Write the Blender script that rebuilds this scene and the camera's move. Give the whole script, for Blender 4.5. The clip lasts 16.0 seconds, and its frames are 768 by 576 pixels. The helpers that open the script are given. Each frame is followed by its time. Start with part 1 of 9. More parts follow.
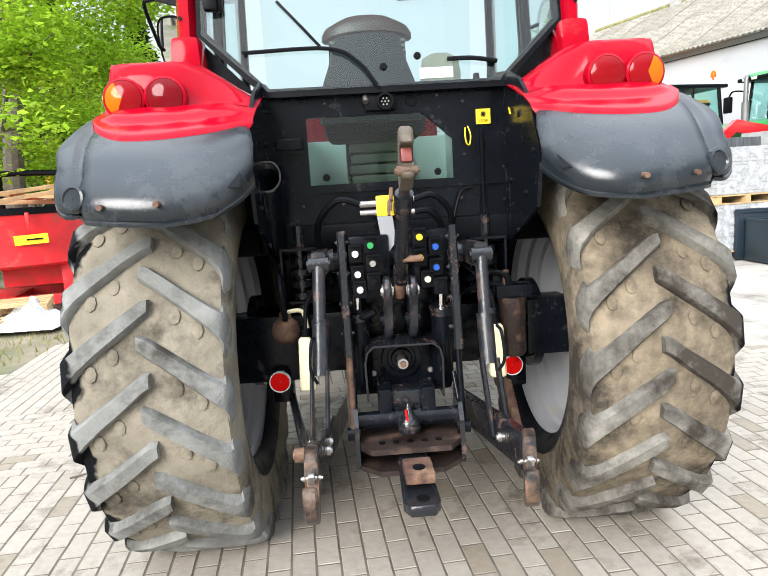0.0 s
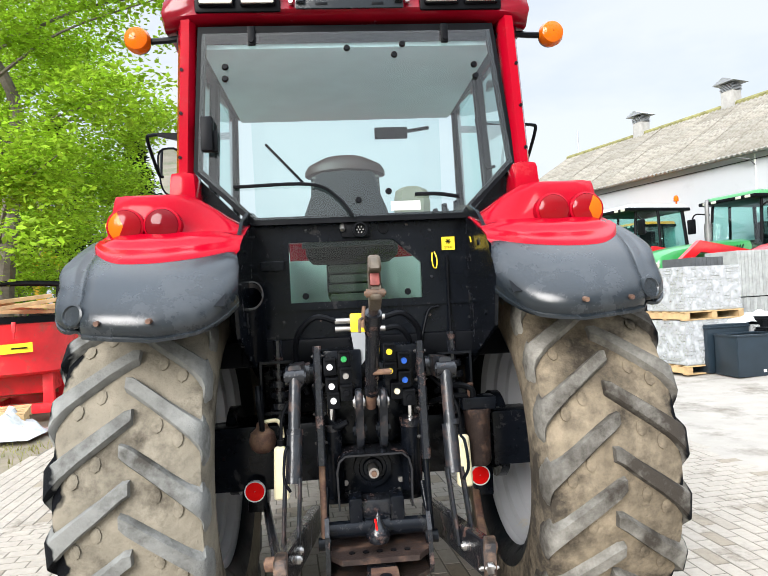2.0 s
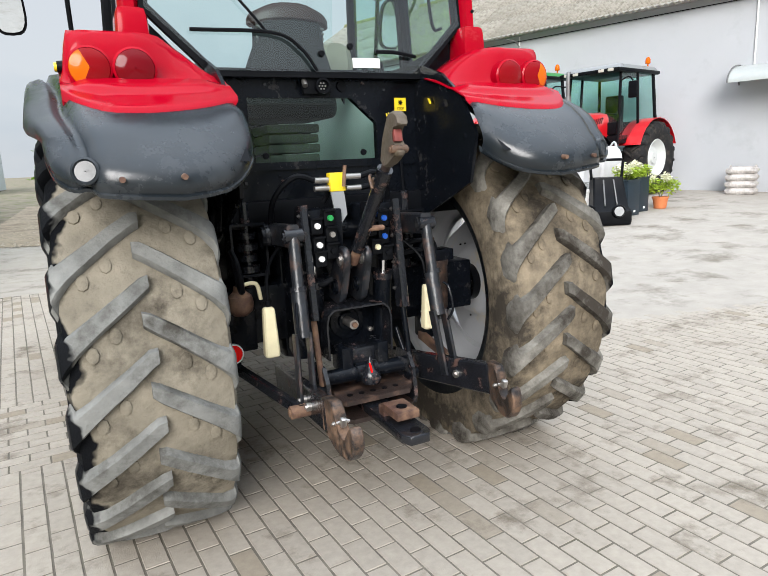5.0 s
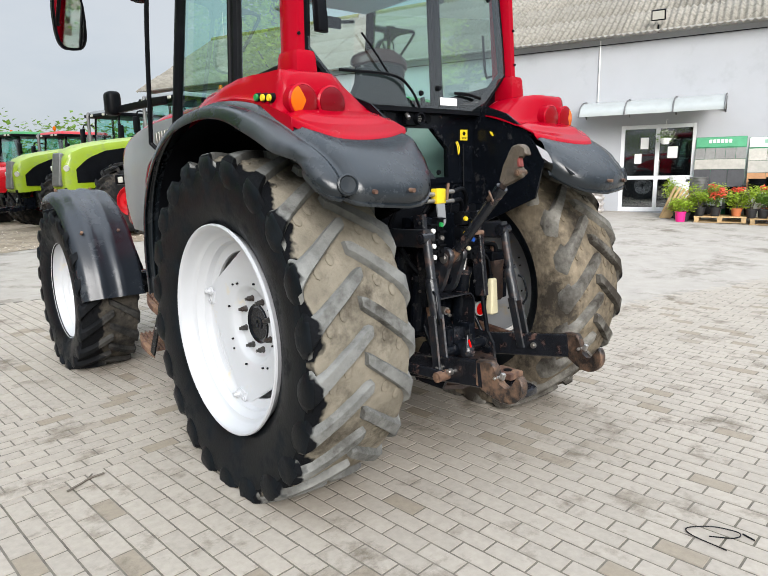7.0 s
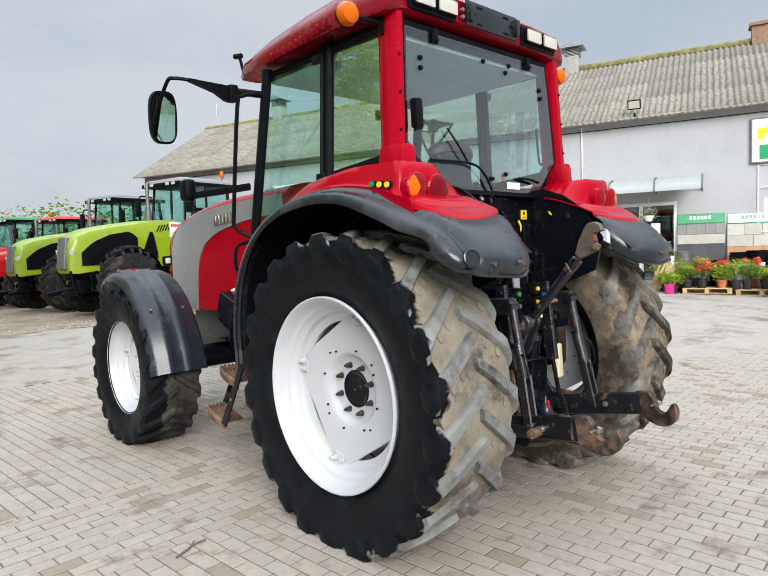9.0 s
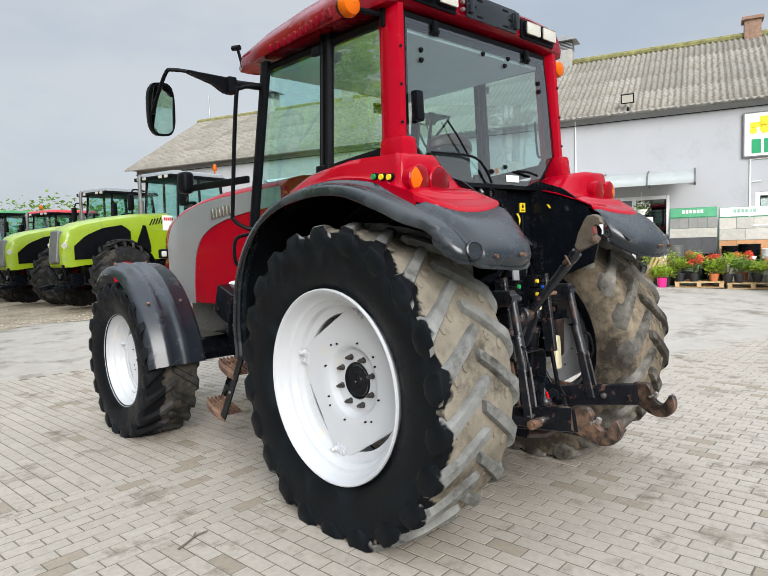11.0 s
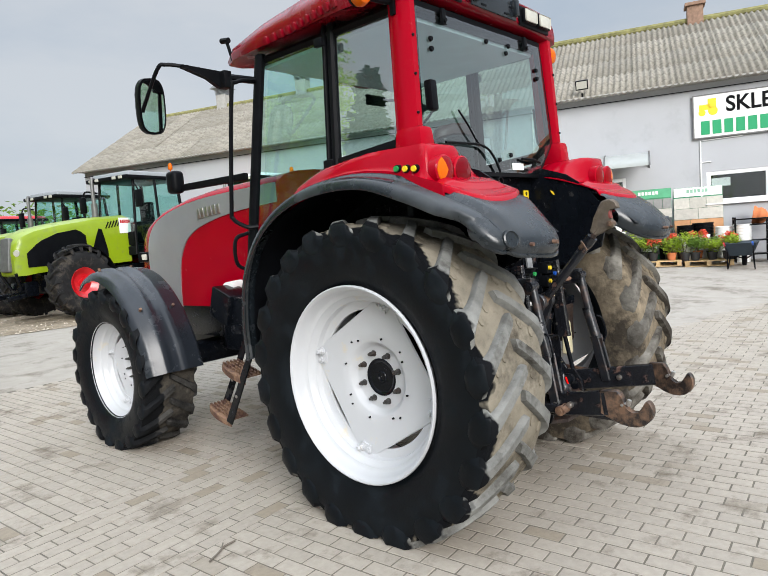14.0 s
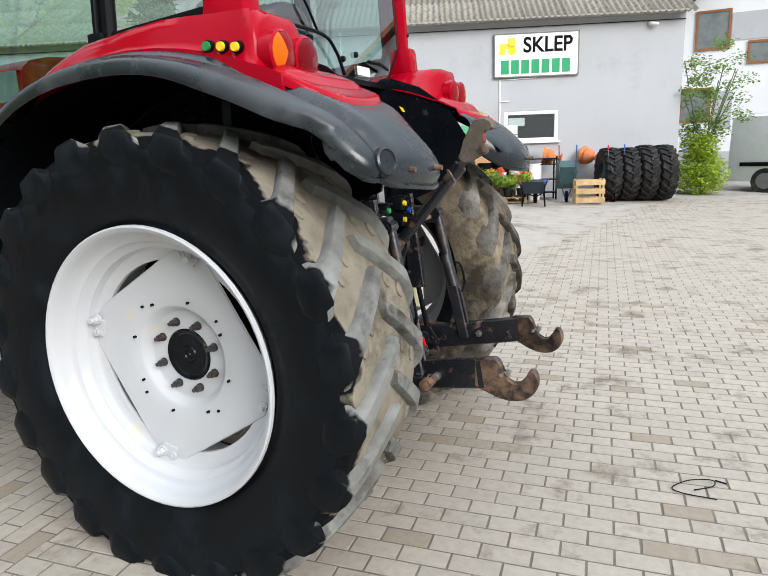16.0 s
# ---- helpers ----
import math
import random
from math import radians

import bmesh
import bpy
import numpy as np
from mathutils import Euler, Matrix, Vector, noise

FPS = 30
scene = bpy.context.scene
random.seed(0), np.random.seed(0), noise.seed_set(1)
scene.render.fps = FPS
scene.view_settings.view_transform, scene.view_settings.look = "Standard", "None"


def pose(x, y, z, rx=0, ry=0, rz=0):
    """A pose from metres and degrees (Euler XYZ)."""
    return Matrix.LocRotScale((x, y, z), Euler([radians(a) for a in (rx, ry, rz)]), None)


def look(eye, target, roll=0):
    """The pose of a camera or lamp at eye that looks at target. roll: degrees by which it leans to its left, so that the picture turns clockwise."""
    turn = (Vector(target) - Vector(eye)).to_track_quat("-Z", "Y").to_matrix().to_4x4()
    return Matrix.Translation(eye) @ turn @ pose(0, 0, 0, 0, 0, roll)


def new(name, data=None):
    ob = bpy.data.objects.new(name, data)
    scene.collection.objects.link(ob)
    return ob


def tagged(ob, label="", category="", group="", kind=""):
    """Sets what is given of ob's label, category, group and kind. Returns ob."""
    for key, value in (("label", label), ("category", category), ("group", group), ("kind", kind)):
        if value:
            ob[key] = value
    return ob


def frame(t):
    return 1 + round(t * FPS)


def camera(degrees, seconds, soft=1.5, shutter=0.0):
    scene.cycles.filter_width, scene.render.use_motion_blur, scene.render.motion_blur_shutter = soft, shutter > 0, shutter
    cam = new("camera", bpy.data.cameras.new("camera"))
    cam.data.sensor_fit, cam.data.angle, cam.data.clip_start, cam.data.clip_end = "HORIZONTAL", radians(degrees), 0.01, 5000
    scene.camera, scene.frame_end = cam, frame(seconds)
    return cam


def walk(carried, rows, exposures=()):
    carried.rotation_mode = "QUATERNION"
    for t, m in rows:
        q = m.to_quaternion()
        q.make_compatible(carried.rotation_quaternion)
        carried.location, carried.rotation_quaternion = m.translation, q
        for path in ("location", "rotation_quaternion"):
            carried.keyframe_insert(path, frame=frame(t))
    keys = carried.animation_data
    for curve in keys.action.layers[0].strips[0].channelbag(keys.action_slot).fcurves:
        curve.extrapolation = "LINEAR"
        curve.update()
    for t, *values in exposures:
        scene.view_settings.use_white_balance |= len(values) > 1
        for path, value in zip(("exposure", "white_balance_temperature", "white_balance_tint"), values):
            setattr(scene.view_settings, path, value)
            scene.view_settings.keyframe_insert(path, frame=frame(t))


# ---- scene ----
cam = camera(63.8, 16.0, 0.4)
PATH = [
    (0, (-0.165, -2.846, 1.508), (-0.079, -0.875, 1.181), -3.4),
    (0.5, (-0.168, -2.854, 1.509), (-0.076, -0.878, 1.211), -3.5),
    (1, (-0.175, -2.864, 1.519), (-0.079, -0.882, 1.274), -3.6),
    (1.5, (-0.169, -2.932, 1.53), (-0.065, -0.941, 1.374), -3.9),
    (2, (-0.123, -3.053, 1.537), (0.032, -1.059, 1.564), -2.8),
    (2.5, (-0.126, -3.189, 1.55), (0.038, -1.206, 1.745), -0.7),
    (3, (-0.177, -3.251, 1.529), (-0.01, -1.266, 1.703), -0.4),
    (3.5, (-0.317, -3.343, 1.517), (-0.04, -1.363, 1.484), -3.1),
    (4, (-0.5, -3.342, 1.499), (-0.057, -1.407, 1.254), -4.8),
    (4.2, (-0.582, -3.266, 1.495), (-0.06, -1.358, 1.197), -4.2),
    (6.3, (-1.965, -2.727, 1.561), (-0.777, -1.186, 1.098), -1.6),
    (6.5, (-2.101, -2.723, 1.554), (-0.886, -1.197, 1.115), -1.4),
    (7, (-2.441, -2.788, 1.573), (-1.176, -1.284, 1.198), -1.1),
    (7.5, (-2.61, -2.693, 1.557), (-1.322, -1.192, 1.257), -1.4),
    (8, (-2.764, -2.591, 1.568), (-1.458, -1.091, 1.357), -1.6),
    (8.5, (-2.975, -2.589, 1.582), (-1.649, -1.1, 1.433), -1.7),
    (8.7, (-3.061, -2.604, 1.574), (-1.726, -1.12, 1.447), -1.9),
    (10.8, (-3.161, -2.613, 1.568), (-1.794, -1.159, 1.439), -1.8),
    (11, (-3.139, -2.583, 1.565), (-1.778, -1.125, 1.42), -1.9),
    (11.5, (-3.026, -2.471, 1.571), (-1.686, -0.999, 1.376), -2.7),
    (12, (-2.986, -2.389, 1.576), (-1.656, -0.914, 1.338), -3.6),
    (12.5, (-3.16, -2.301, 1.595), (-1.814, -0.845, 1.34), -4.0),
    (13, (-3.328, -2.272, 1.597), (-1.951, -0.841, 1.356), -4.2),
    (13.5, (-3.366, -2.257, 1.595), (-1.947, -0.863, 1.381), -4.1),
    (14, (-3.354, -2.29, 1.588), (-1.892, -0.936, 1.412), -4.3),
    (14.5, (-3.235, -2.49, 1.578), (-1.729, -1.19, 1.375), -4.2),
    (15, (-3.085, -2.478, 1.576), (-1.474, -1.328, 1.287), -3.1),
    (15.5, (-2.897, -2.129, 1.586), (-1.172, -1.174, 1.253), -2.3),
    (16, (-2.716, -1.649, 1.542), (-0.94, -0.834, 1.118), -2.1),
]
walk(cam, [(t, look(eye, target, roll)) for t, eye, target, roll in PATH],
     [(0, 0.92), (1.5, 0.9), (2.5, 0.62), (3.5, 0.4), (4.2, 0.4), (7, 0.3), (12.5, 0.22), (16, 0.2)])

# ---- light ----
world = bpy.data.worlds.new("sky")
scene.world = world
world.use_nodes = True
wn, wl = world.node_tree.nodes, world.node_tree.links
wn.clear()
w_out, w_bg = wn.new("ShaderNodeOutputWorld"), wn.new("ShaderNodeBackground")
w_sky, w_mix = wn.new("ShaderNodeTexSky"), wn.new("ShaderNodeMix")
w_tc, w_map = wn.new("ShaderNodeTexCoord"), wn.new("ShaderNodeMapping")
w_noise, w_ramp = wn.new("ShaderNodeTexNoise"), wn.new("ShaderNodeValToRGB")
SUN_ELEV, SUN_AZ = 26, 212  # degrees; azimuth clockwise from +y
w_sky.sky_type, w_sky.sun_disc = "NISHITA", False
w_sky.sun_elevation, w_sky.sun_rotation = radians(SUN_ELEV), radians(SUN_AZ)
w_sky.dust_density, w_sky.air_density = 3.0, 1.0
w_map.inputs["Scale"].default_value = (1.0, 1.0, 2.6)
w_noise.inputs["Scale"].default_value, w_noise.inputs["Detail"].default_value = 1.7, 6.0
w_noise.inputs["Roughness"].default_value = 0.55
w_ramp.color_ramp.elements[0].position, w_ramp.color_ramp.elements[0].color = 0.34, (4.2, 4.85, 5.65, 1)
w_ramp.color_ramp.elements[1].position, w_ramp.color_ramp.elements[1].color = 0.62, (5.7, 6.0, 6.35, 1)
w_mix.data_type = "RGBA"
w_mix.inputs[0].default_value = 0.86
wl.new(w_tc.outputs["Generated"], w_map.inputs["Vector"])
wl.new(w_map.outputs[0], w_noise.inputs["Vector"])
wl.new(w_noise.outputs["Fac"], w_ramp.inputs[0])
wl.new(w_sky.outputs[0], w_mix.inputs[6])
wl.new(w_ramp.outputs[0], w_mix.inputs[7])
# an overcast sky is brighter overhead than at the horizon
w_sep, w_map2, w_mul = wn.new("ShaderNodeSeparateXYZ"), wn.new("ShaderNodeMapRange"), wn.new("ShaderNodeMix")
w_map2.inputs["From Min"].default_value, w_map2.inputs["From Max"].default_value = 0.42, 0.95
w_map2.inputs["To Min"].default_value, w_map2.inputs["To Max"].default_value = 1.0, 4.7
w_mul.data_type, w_mul.blend_type = "RGBA", "MULTIPLY"
w_mul.inputs[0].default_value = 1.0
wl.new(w_tc.outputs["Generated"], w_sep.inputs[0])
wl.new(w_sep.outputs[2], w_map2.inputs["Value"])
wl.new(w_mix.outputs[2], w_mul.inputs[6])
wl.new(w_map2.outputs[0], w_mul.inputs[7])
wl.new(w_mul.outputs[2], w_bg.inputs["Color"])
wl.new(w_bg.outputs[0], w_out.inputs["Surface"])
w_bg.inputs["Strength"].default_value = 0.1
sun = new("sun", bpy.data.lights.new("sun", "SUN"))
sun.data.energy, sun.data.angle, sun.data.color = 3.3, radians(32), (1.0, 0.985, 0.968)
az, el = radians(SUN_AZ), radians(SUN_ELEV)
sun.matrix_world = look((30 * math.sin(az) * math.cos(el), 30 * math.cos(az) * math.cos(el), 30 * math.sin(el)), (0, 0, 0))


# ---- materials ----
def mat(name, col, rough=0.5, metal=0.0, var=0.12, scale=6.0, bump=0.0, bscale=60.0, coat=0.0,
        dirt=None, dirt_amount=0.35, dirt_scale=3.0, rvar=0.12, per_object=0.0, island=0.0, spec=0.5, world_space=False, odd=0.0, wiped=None):
    """A node material: colour varied at two scales, dirt in patches, fine relief."""
    m = bpy.data.materials.new(name)
    m.use_nodes = True
    nt = m.node_tree
    n, l = nt.nodes, nt.links
    b = n["Principled BSDF"]
    tc = n.new("ShaderNodeNewGeometry" if world_space else "ShaderNodeTexCoord")
    at = tc.outputs["Position" if world_space else "Object"]

    def noise_tex(sc, detail=5.0, rough_=0.6):
        t = n.new("ShaderNodeTexNoise")
        t.inputs["Scale"].default_value, t.inputs["Detail"].default_value = sc, detail
        t.inputs["Roughness"].default_value = rough_
        l.new(at, t.inputs["Vector"])
        return t.outputs["Fac"]

    def ramp(src, p0, p1, c0, c1):
        r = n.new("ShaderNodeValToRGB")
        r.color_ramp.elements[0].position, r.color_ramp.elements[1].position = p0, p1
        r.color_ramp.elements[0].color, r.color_ramp.elements[1].color = (*c0, 1), (*c1, 1)
        l.new(src, r.inputs[0])
        return r.outputs[0]

    def mix(fac, a, c, blend="MIX"):
        x = n.new("ShaderNodeMix")
        x.data_type, x.blend_type = "RGBA", blend
        for k, v in ((0, fac), (6, a), (7, c)):
            if isinstance(v, (int, float)):
                x.inputs[k].default_value = v
            elif isinstance(v, tuple):
                x.inputs[k].default_value = (*v, 1)
            else:
                l.new(v, x.inputs[k])
        return x.outputs[2]

    lo = tuple(max(0.0, c * (1 - var)) for c in col)
    hi = tuple(min(1.0, c * (1 + var)) for c in col)
    out = ramp(noise_tex(scale), 0.3, 0.7, lo, hi)
    if per_object or island:
        info = n.new("ShaderNodeObjectInfo") if per_object else n.new("ShaderNodeNewGeometry")
        rnd = info.outputs["Random"] if per_object else info.outputs["Random Per Island"]
        k = per_object or island
        out = mix(1.0, out, ramp(rnd, 0.0, 1.0, (1 - k,) * 3, (1 + k,) * 3), "MULTIPLY")
        if odd:   # now and then a darker, mossy piece
            out = mix(1.0, out, ramp(rnd, odd, odd + 0.03, (0.80, 0.76, 0.69), (1, 1, 1)), "MULTIPLY")
    if dirt:
        f = ramp(noise_tex(dirt_scale, 8.0, 0.7), 0.62 - dirt_amount * 0.5, 0.72 - dirt_amount * 0.25, (0, 0, 0), (1, 1, 1))
        out = mix(f, out, dirt)
        r2 = n.new("ShaderNodeMapRange")
        r2.inputs["To Min"].default_value, r2.inputs["To Max"].default_value = rough, min(1.0, rough + 0.35)
        l.new(f, r2.inputs["Value"])
        l.new(r2.outputs[0], b.inputs["Roughness"])
    else:
        r2 = n.new("ShaderNodeMapRange")
        r2.inputs["To Min"].default_value = max(0.02, rough * (1 - rvar))
        r2.inputs["To Max"].default_value = min(1.0, rough * (1 + rvar))
        l.new(noise_tex(scale * 2.3), r2.inputs["Value"])
        l.new(r2.outputs[0], b.inputs["Roughness"])
    if wiped:   # clean rubber outside the caked band of the tread, with a ragged border
        sx, ab, add = n.new("ShaderNodeSeparateXYZ"), n.new("ShaderNodeMath"), n.new("ShaderNodeMath")
        ab.operation, add.operation = "ABSOLUTE", "MULTIPLY_ADD"
        l.new(at, sx.inputs[0])
        l.new(sx.outputs[0], ab.inputs[0])
        l.new(noise_tex(7.5, 2.5), add.inputs[0])
        add.inputs[1].default_value = 0.24
        l.new(ab.outputs[0], add.inputs[2])
        edge = n.new("ShaderNodeMapRange")
        edge.inputs["From Min"].default_value, edge.inputs["From Max"].default_value = wiped + 0.112, wiped + 0.128
        l.new(add.outputs[0], edge.inputs["Value"])
        out = mix(edge.outputs[0], out, (0.003, 0.0036, 0.0048))
    l.new(out, b.inputs["Base Color"])
    b.inputs["Metallic"].default_value = metal
    b.inputs["Specular IOR Level"].default_value = spec
    b.inputs["Coat Weight"].default_value = coat
    b.inputs["Coat Roughness"].default_value = 0.06
    if bump:
        bp = n.new("ShaderNodeBump")
        bp.inputs["Strength"].default_value, bp.inputs["Distance"].default_value = bump, 0.01
        l.new(noise_tex(bscale, 4.0), bp.inputs["Height"])
        l.new(bp.outputs[0], b.inputs["Normal"])
    return m


def glass_mat(name, tint, rough=0.0, shine=0.11, rise=3.5):
    m = bpy.data.materials.new(name)
    m.use_nodes = True
    n, l = m.node_tree.nodes, m.node_tree.links
    n.clear()
    o, mx = n.new("ShaderNodeOutputMaterial"), n.new("ShaderNodeMixShader")
    tr, gl, fr = n.new("ShaderNodeBsdfTransparent"), n.new("ShaderNodeBsdfGlossy"), n.new("ShaderNodeLayerWeight")
    pw, ma = n.new("ShaderNodeMath"), n.new("ShaderNodeMath")
    pw.operation, ma.operation = "POWER", "MULTIPLY_ADD"
    fr.inputs["Blend"].default_value, pw.inputs[1].default_value = 0.5, rise
    ma.inputs[1].default_value, ma.inputs[2].default_value = 0.85, shine
    l.new(fr.outputs["Facing"], pw.inputs[0])
    l.new(pw.outputs[0], ma.inputs[0])
    tr.inputs[0].default_value, gl.inputs["Roughness"].default_value = (*tint, 1), rough
    l.new(ma.outputs[0], mx.inputs[0])
    l.new(tr.outputs[0], mx.inputs[1])
    l.new(gl.outputs[0], mx.inputs[2])
    l.new(mx.outputs[0], o.inputs[0])
    return m


RED = mat("red_paint", (0.315, 0.0012, 0.011), 0.12, var=0.06, scale=2, coat=0.03, spec=0.10, dirt=(0.30, 0.012, 0.018), dirt_amount=0.1, dirt_scale=5)
RED_DULL = mat("red_roof_paint", (0.19, 0.002, 0.010), 0.16, var=0.12, scale=5, coat=0.0, spec=0.3, dirt=(0.15, 0.015, 0.02), dirt_amount=0.12)
SILVER = mat("silver_paint", (0.31, 0.32, 0.335), 0.34, 0.35, var=0.05, scale=3, coat=0.3)
PLASTIC = mat("grey_plastic", (0.012, 0.016, 0.020), 0.22, var=0.2, scale=5, bump=0.05, bscale=300, dirt=(0.04, 0.045, 0.05), dirt_amount=0.2, dirt_scale=2.5, spec=0.48)
BLACK = mat("black_paint", (0.0036, 0.0046, 0.0068), 0.20, var=0.3, scale=9, bump=0.10, bscale=40, dirt=(0.032, 0.030, 0.029), dirt_amount=0.06, dirt_scale=9, spec=0.17)
BLACK_MATT = mat("black_plastic", (0.004, 0.0045, 0.0058), 0.42, var=0.3, scale=8, spec=0.09)
RUBBER = mat("black_rubber", (0.0022, 0.0036, 0.0052), 0.42, var=0.25, scale=12, bump=0.12, bscale=70, dirt=(0.006, 0.009, 0.012), dirt_amount=0.25, dirt_scale=5, spec=0.16)
MUD = mat("mud_caked_rubber", (0.208, 0.185, 0.145), 0.92, var=0.26, scale=7, bump=0.8, bscale=32, dirt=(0.06, 0.051, 0.04), dirt_amount=0.28, dirt_scale=3.2, spec=0.13, wiped=1.115)
MUD_FRONT = mat("dark_muddy_rubber", (0.075, 0.066, 0.054), 0.8, var=0.4, scale=7, bump=0.5, bscale=40, dirt=(0.02, 0.019, 0.018), dirt_amount=0.4, dirt_scale=4, spec=0.2, wiped=1.10)
LUG_FRONT = mat("dark_lug_rubber", (0.05, 0.048, 0.045), 0.7, var=0.4, scale=9, bump=0.3, bscale=60, dirt=(0.012, 0.012, 0.012), dirt_amount=0.4, dirt_scale=4, spec=0.2, wiped=1.10)
PLASTIC_DARK = mat("black_fender_plastic", (0.014, 0.017, 0.022), 0.25, var=0.2, scale=5, bump=0.05, bscale=300, dirt=(0.05, 0.055, 0.06), dirt_amount=0.12, dirt_scale=2.5, spec=0.45)
LUG = mat("dusty_lug_rubber", (0.172, 0.173, 0.164), 0.82, var=0.30, scale=10, bump=0.5, bscale=50, dirt=(0.05, 0.046, 0.04), dirt_amount=0.26, dirt_scale=3.4, spec=0.13, wiped=1.145)
MUD_OLD = mat("dried_mud_on_rubber", (0.245, 0.20, 0.142), 0.92, var=0.4, scale=5, bump=0.8, bscale=32, dirt=(0.045, 0.038, 0.03), dirt_amount=0.42, dirt_scale=2.6, spec=0.13, wiped=1.14)
LUG_OLD = mat("stained_lug_rubber", (0.215, 0.205, 0.182), 0.82, var=0.38, scale=9, bump=0.5, bscale=50, dirt=(0.042, 0.036, 0.03), dirt_amount=0.46, dirt_scale=2.8, spec=0.13, wiped=1.16)
WORN = mat("worn_grey_steel", (0.062, 0.06, 0.058), 0.36, 0.3, var=0.35, scale=14, bump=0.25, bscale=60, dirt=(0.04, 0.022, 0.015), dirt_amount=0.32, dirt_scale=14)
WHITE = mat("white_rim_paint", (0.475, 0.485, 0.505), 0.3, var=0.03, scale=3, coat=0.25, dirt=(0.55, 0.49, 0.38), dirt_amount=0.06, dirt_scale=6)
STEEL = mat("bare_steel", (0.42, 0.40, 0.38), 0.35, 0.9, var=0.15, scale=20, bump=0.05)
CHROME = mat("chrome", (0.7, 0.7, 0.7), 0.1, 1.0, var=0.05)
RUST = mat("rusty_steel", (0.085, 0.042, 0.030), 0.62, 0.2, var=0.35, scale=18, bump=0.3, bscale=80, dirt=(0.24, 0.145, 0.09), dirt_amount=0.38, dirt_scale=12)
LINK_GREY = mat("scuffed_grey_black_paint", (0.014, 0.016, 0.020), 0.3, 0.1, var=0.35, scale=16, bump=0.2, bscale=60, dirt=(0.085, 0.05, 0.04), dirt_amount=0.2, dirt_scale=13, spec=0.6)
RUST_DARK = mat("dark_rusty_plate", (0.030, 0.019, 0.016), 0.5, 0.2, var=0.35, scale=18, bump=0.3, bscale=80, dirt=(0.13, 0.075, 0.052), dirt_amount=0.22, dirt_scale=12)
RUST_BLACK = mat("worn_black_paint", (0.010, 0.011, 0.014), 0.18, 0.0, var=0.3, scale=10, bump=0.25, bscale=50, dirt=(0.12, 0.065, 0.05), dirt_amount=0.12, dirt_scale=13, spec=0.5)
LINK_TAN = mat("worn_tan_steel", (0.020, 0.016, 0.015), 0.42, 0.2, var=0.35, scale=25, bump=0.3, dirt=(0.165, 0.098, 0.062), dirt_amount=0.40, dirt_scale=15)
YELLOW = mat("yellow_label", (0.80, 0.58, 0.02), 0.4, var=0.04)
CREAM = mat("cream_plastic", (0.78, 0.70, 0.46), 0.45, var=0.1, scale=12)
GLASS = glass_mat("tinted_glass", (0.62, 0.89, 0.85))
GLASS_SIDE = glass_mat("tinted_side_glass", (0.70, 0.91, 0.885), shine=0.40)
GLASS_REAR = glass_mat("pale_tinted_glass", (0.82, 0.945, 0.93), shine=0.125, rise=2.3)
GLASS_FRONT = glass_mat("clear_tinted_glass", (0.88, 0.955, 0.945), shine=0.05)
GLASS_LOW = glass_mat("dark_tinted_glass", (0.50, 0.66, 0.60), shine=0.05)
GLASS_CLEAR = glass_mat("clear_glass", (0.9, 0.94, 0.94))
LENS_RED = mat("red_lens", (0.20, 0.0010, 0.004), 0.08, var=0.05, coat=0.03, spec=0.18)
LENS_DARK = mat("dark_red_lens", (0.13, 0.001, 0.005), 0.08, var=0.05, coat=0.03, spec=0.18)
LENS_AMBER = mat("amber_lens", (0.56, 0.11, 0.003), 0.08, var=0.05, coat=0.03, spec=0.18)
REFLECTOR = mat("red_reflector", (0.95, 0.004, 0.003), 0.5, var=0.03, spec=0.1)
WHITE_LENS = mat("white_lens", (0.50, 0.49, 0.43), 0.2, var=0.06, scale=60, coat=0.5)
PAPER = mat("white_label", (0.82, 0.82, 0.8), 0.6, var=0.03)
SEAT = mat("dark_seat_fabric", (0.011, 0.013, 0.015), 0.85, var=0.2, scale=30, bump=0.2)
MIRROR = mat("mirror_glass", (0.8, 0.82, 0.83), 0.02, 1.0, var=0.0)
BLUE = mat("blue_cap", (0.01, 0.09, 0.45), 0.4)
GREEN = mat("green_cap", (0.015, 0.25, 0.06), 0.4)


# ---- mesh helpers ----
def part(name, bm, material, parent=None, label="", smooth=True, angle=35):
    """Links a bmesh as one mesh object under a thing or a part."""
    bmesh.ops.recalc_face_normals(bm, faces=bm.faces[:])
    me = bpy.data.meshes.new(name)
    bm.to_mesh(me)
    bm.free()
    for q in (material if isinstance(material, (list, tuple)) else [material]):
        me.materials.append(q)
    if smooth:
        me.shade_smooth()
        me.set_sharp_from_angle(angle=radians(angle))
    ob = new(name, me)
    if parent:
        ob.parent = parent
    if label:
        ob["label"] = label
    return ob


def thing(name, m, label, category, group="", kind=""):
    e = new(name)
    e.matrix_basis = m
    e.empty_display_size = 0.2
    return tagged(e, label, category, group, kind)


def B():
    return bmesh.new()


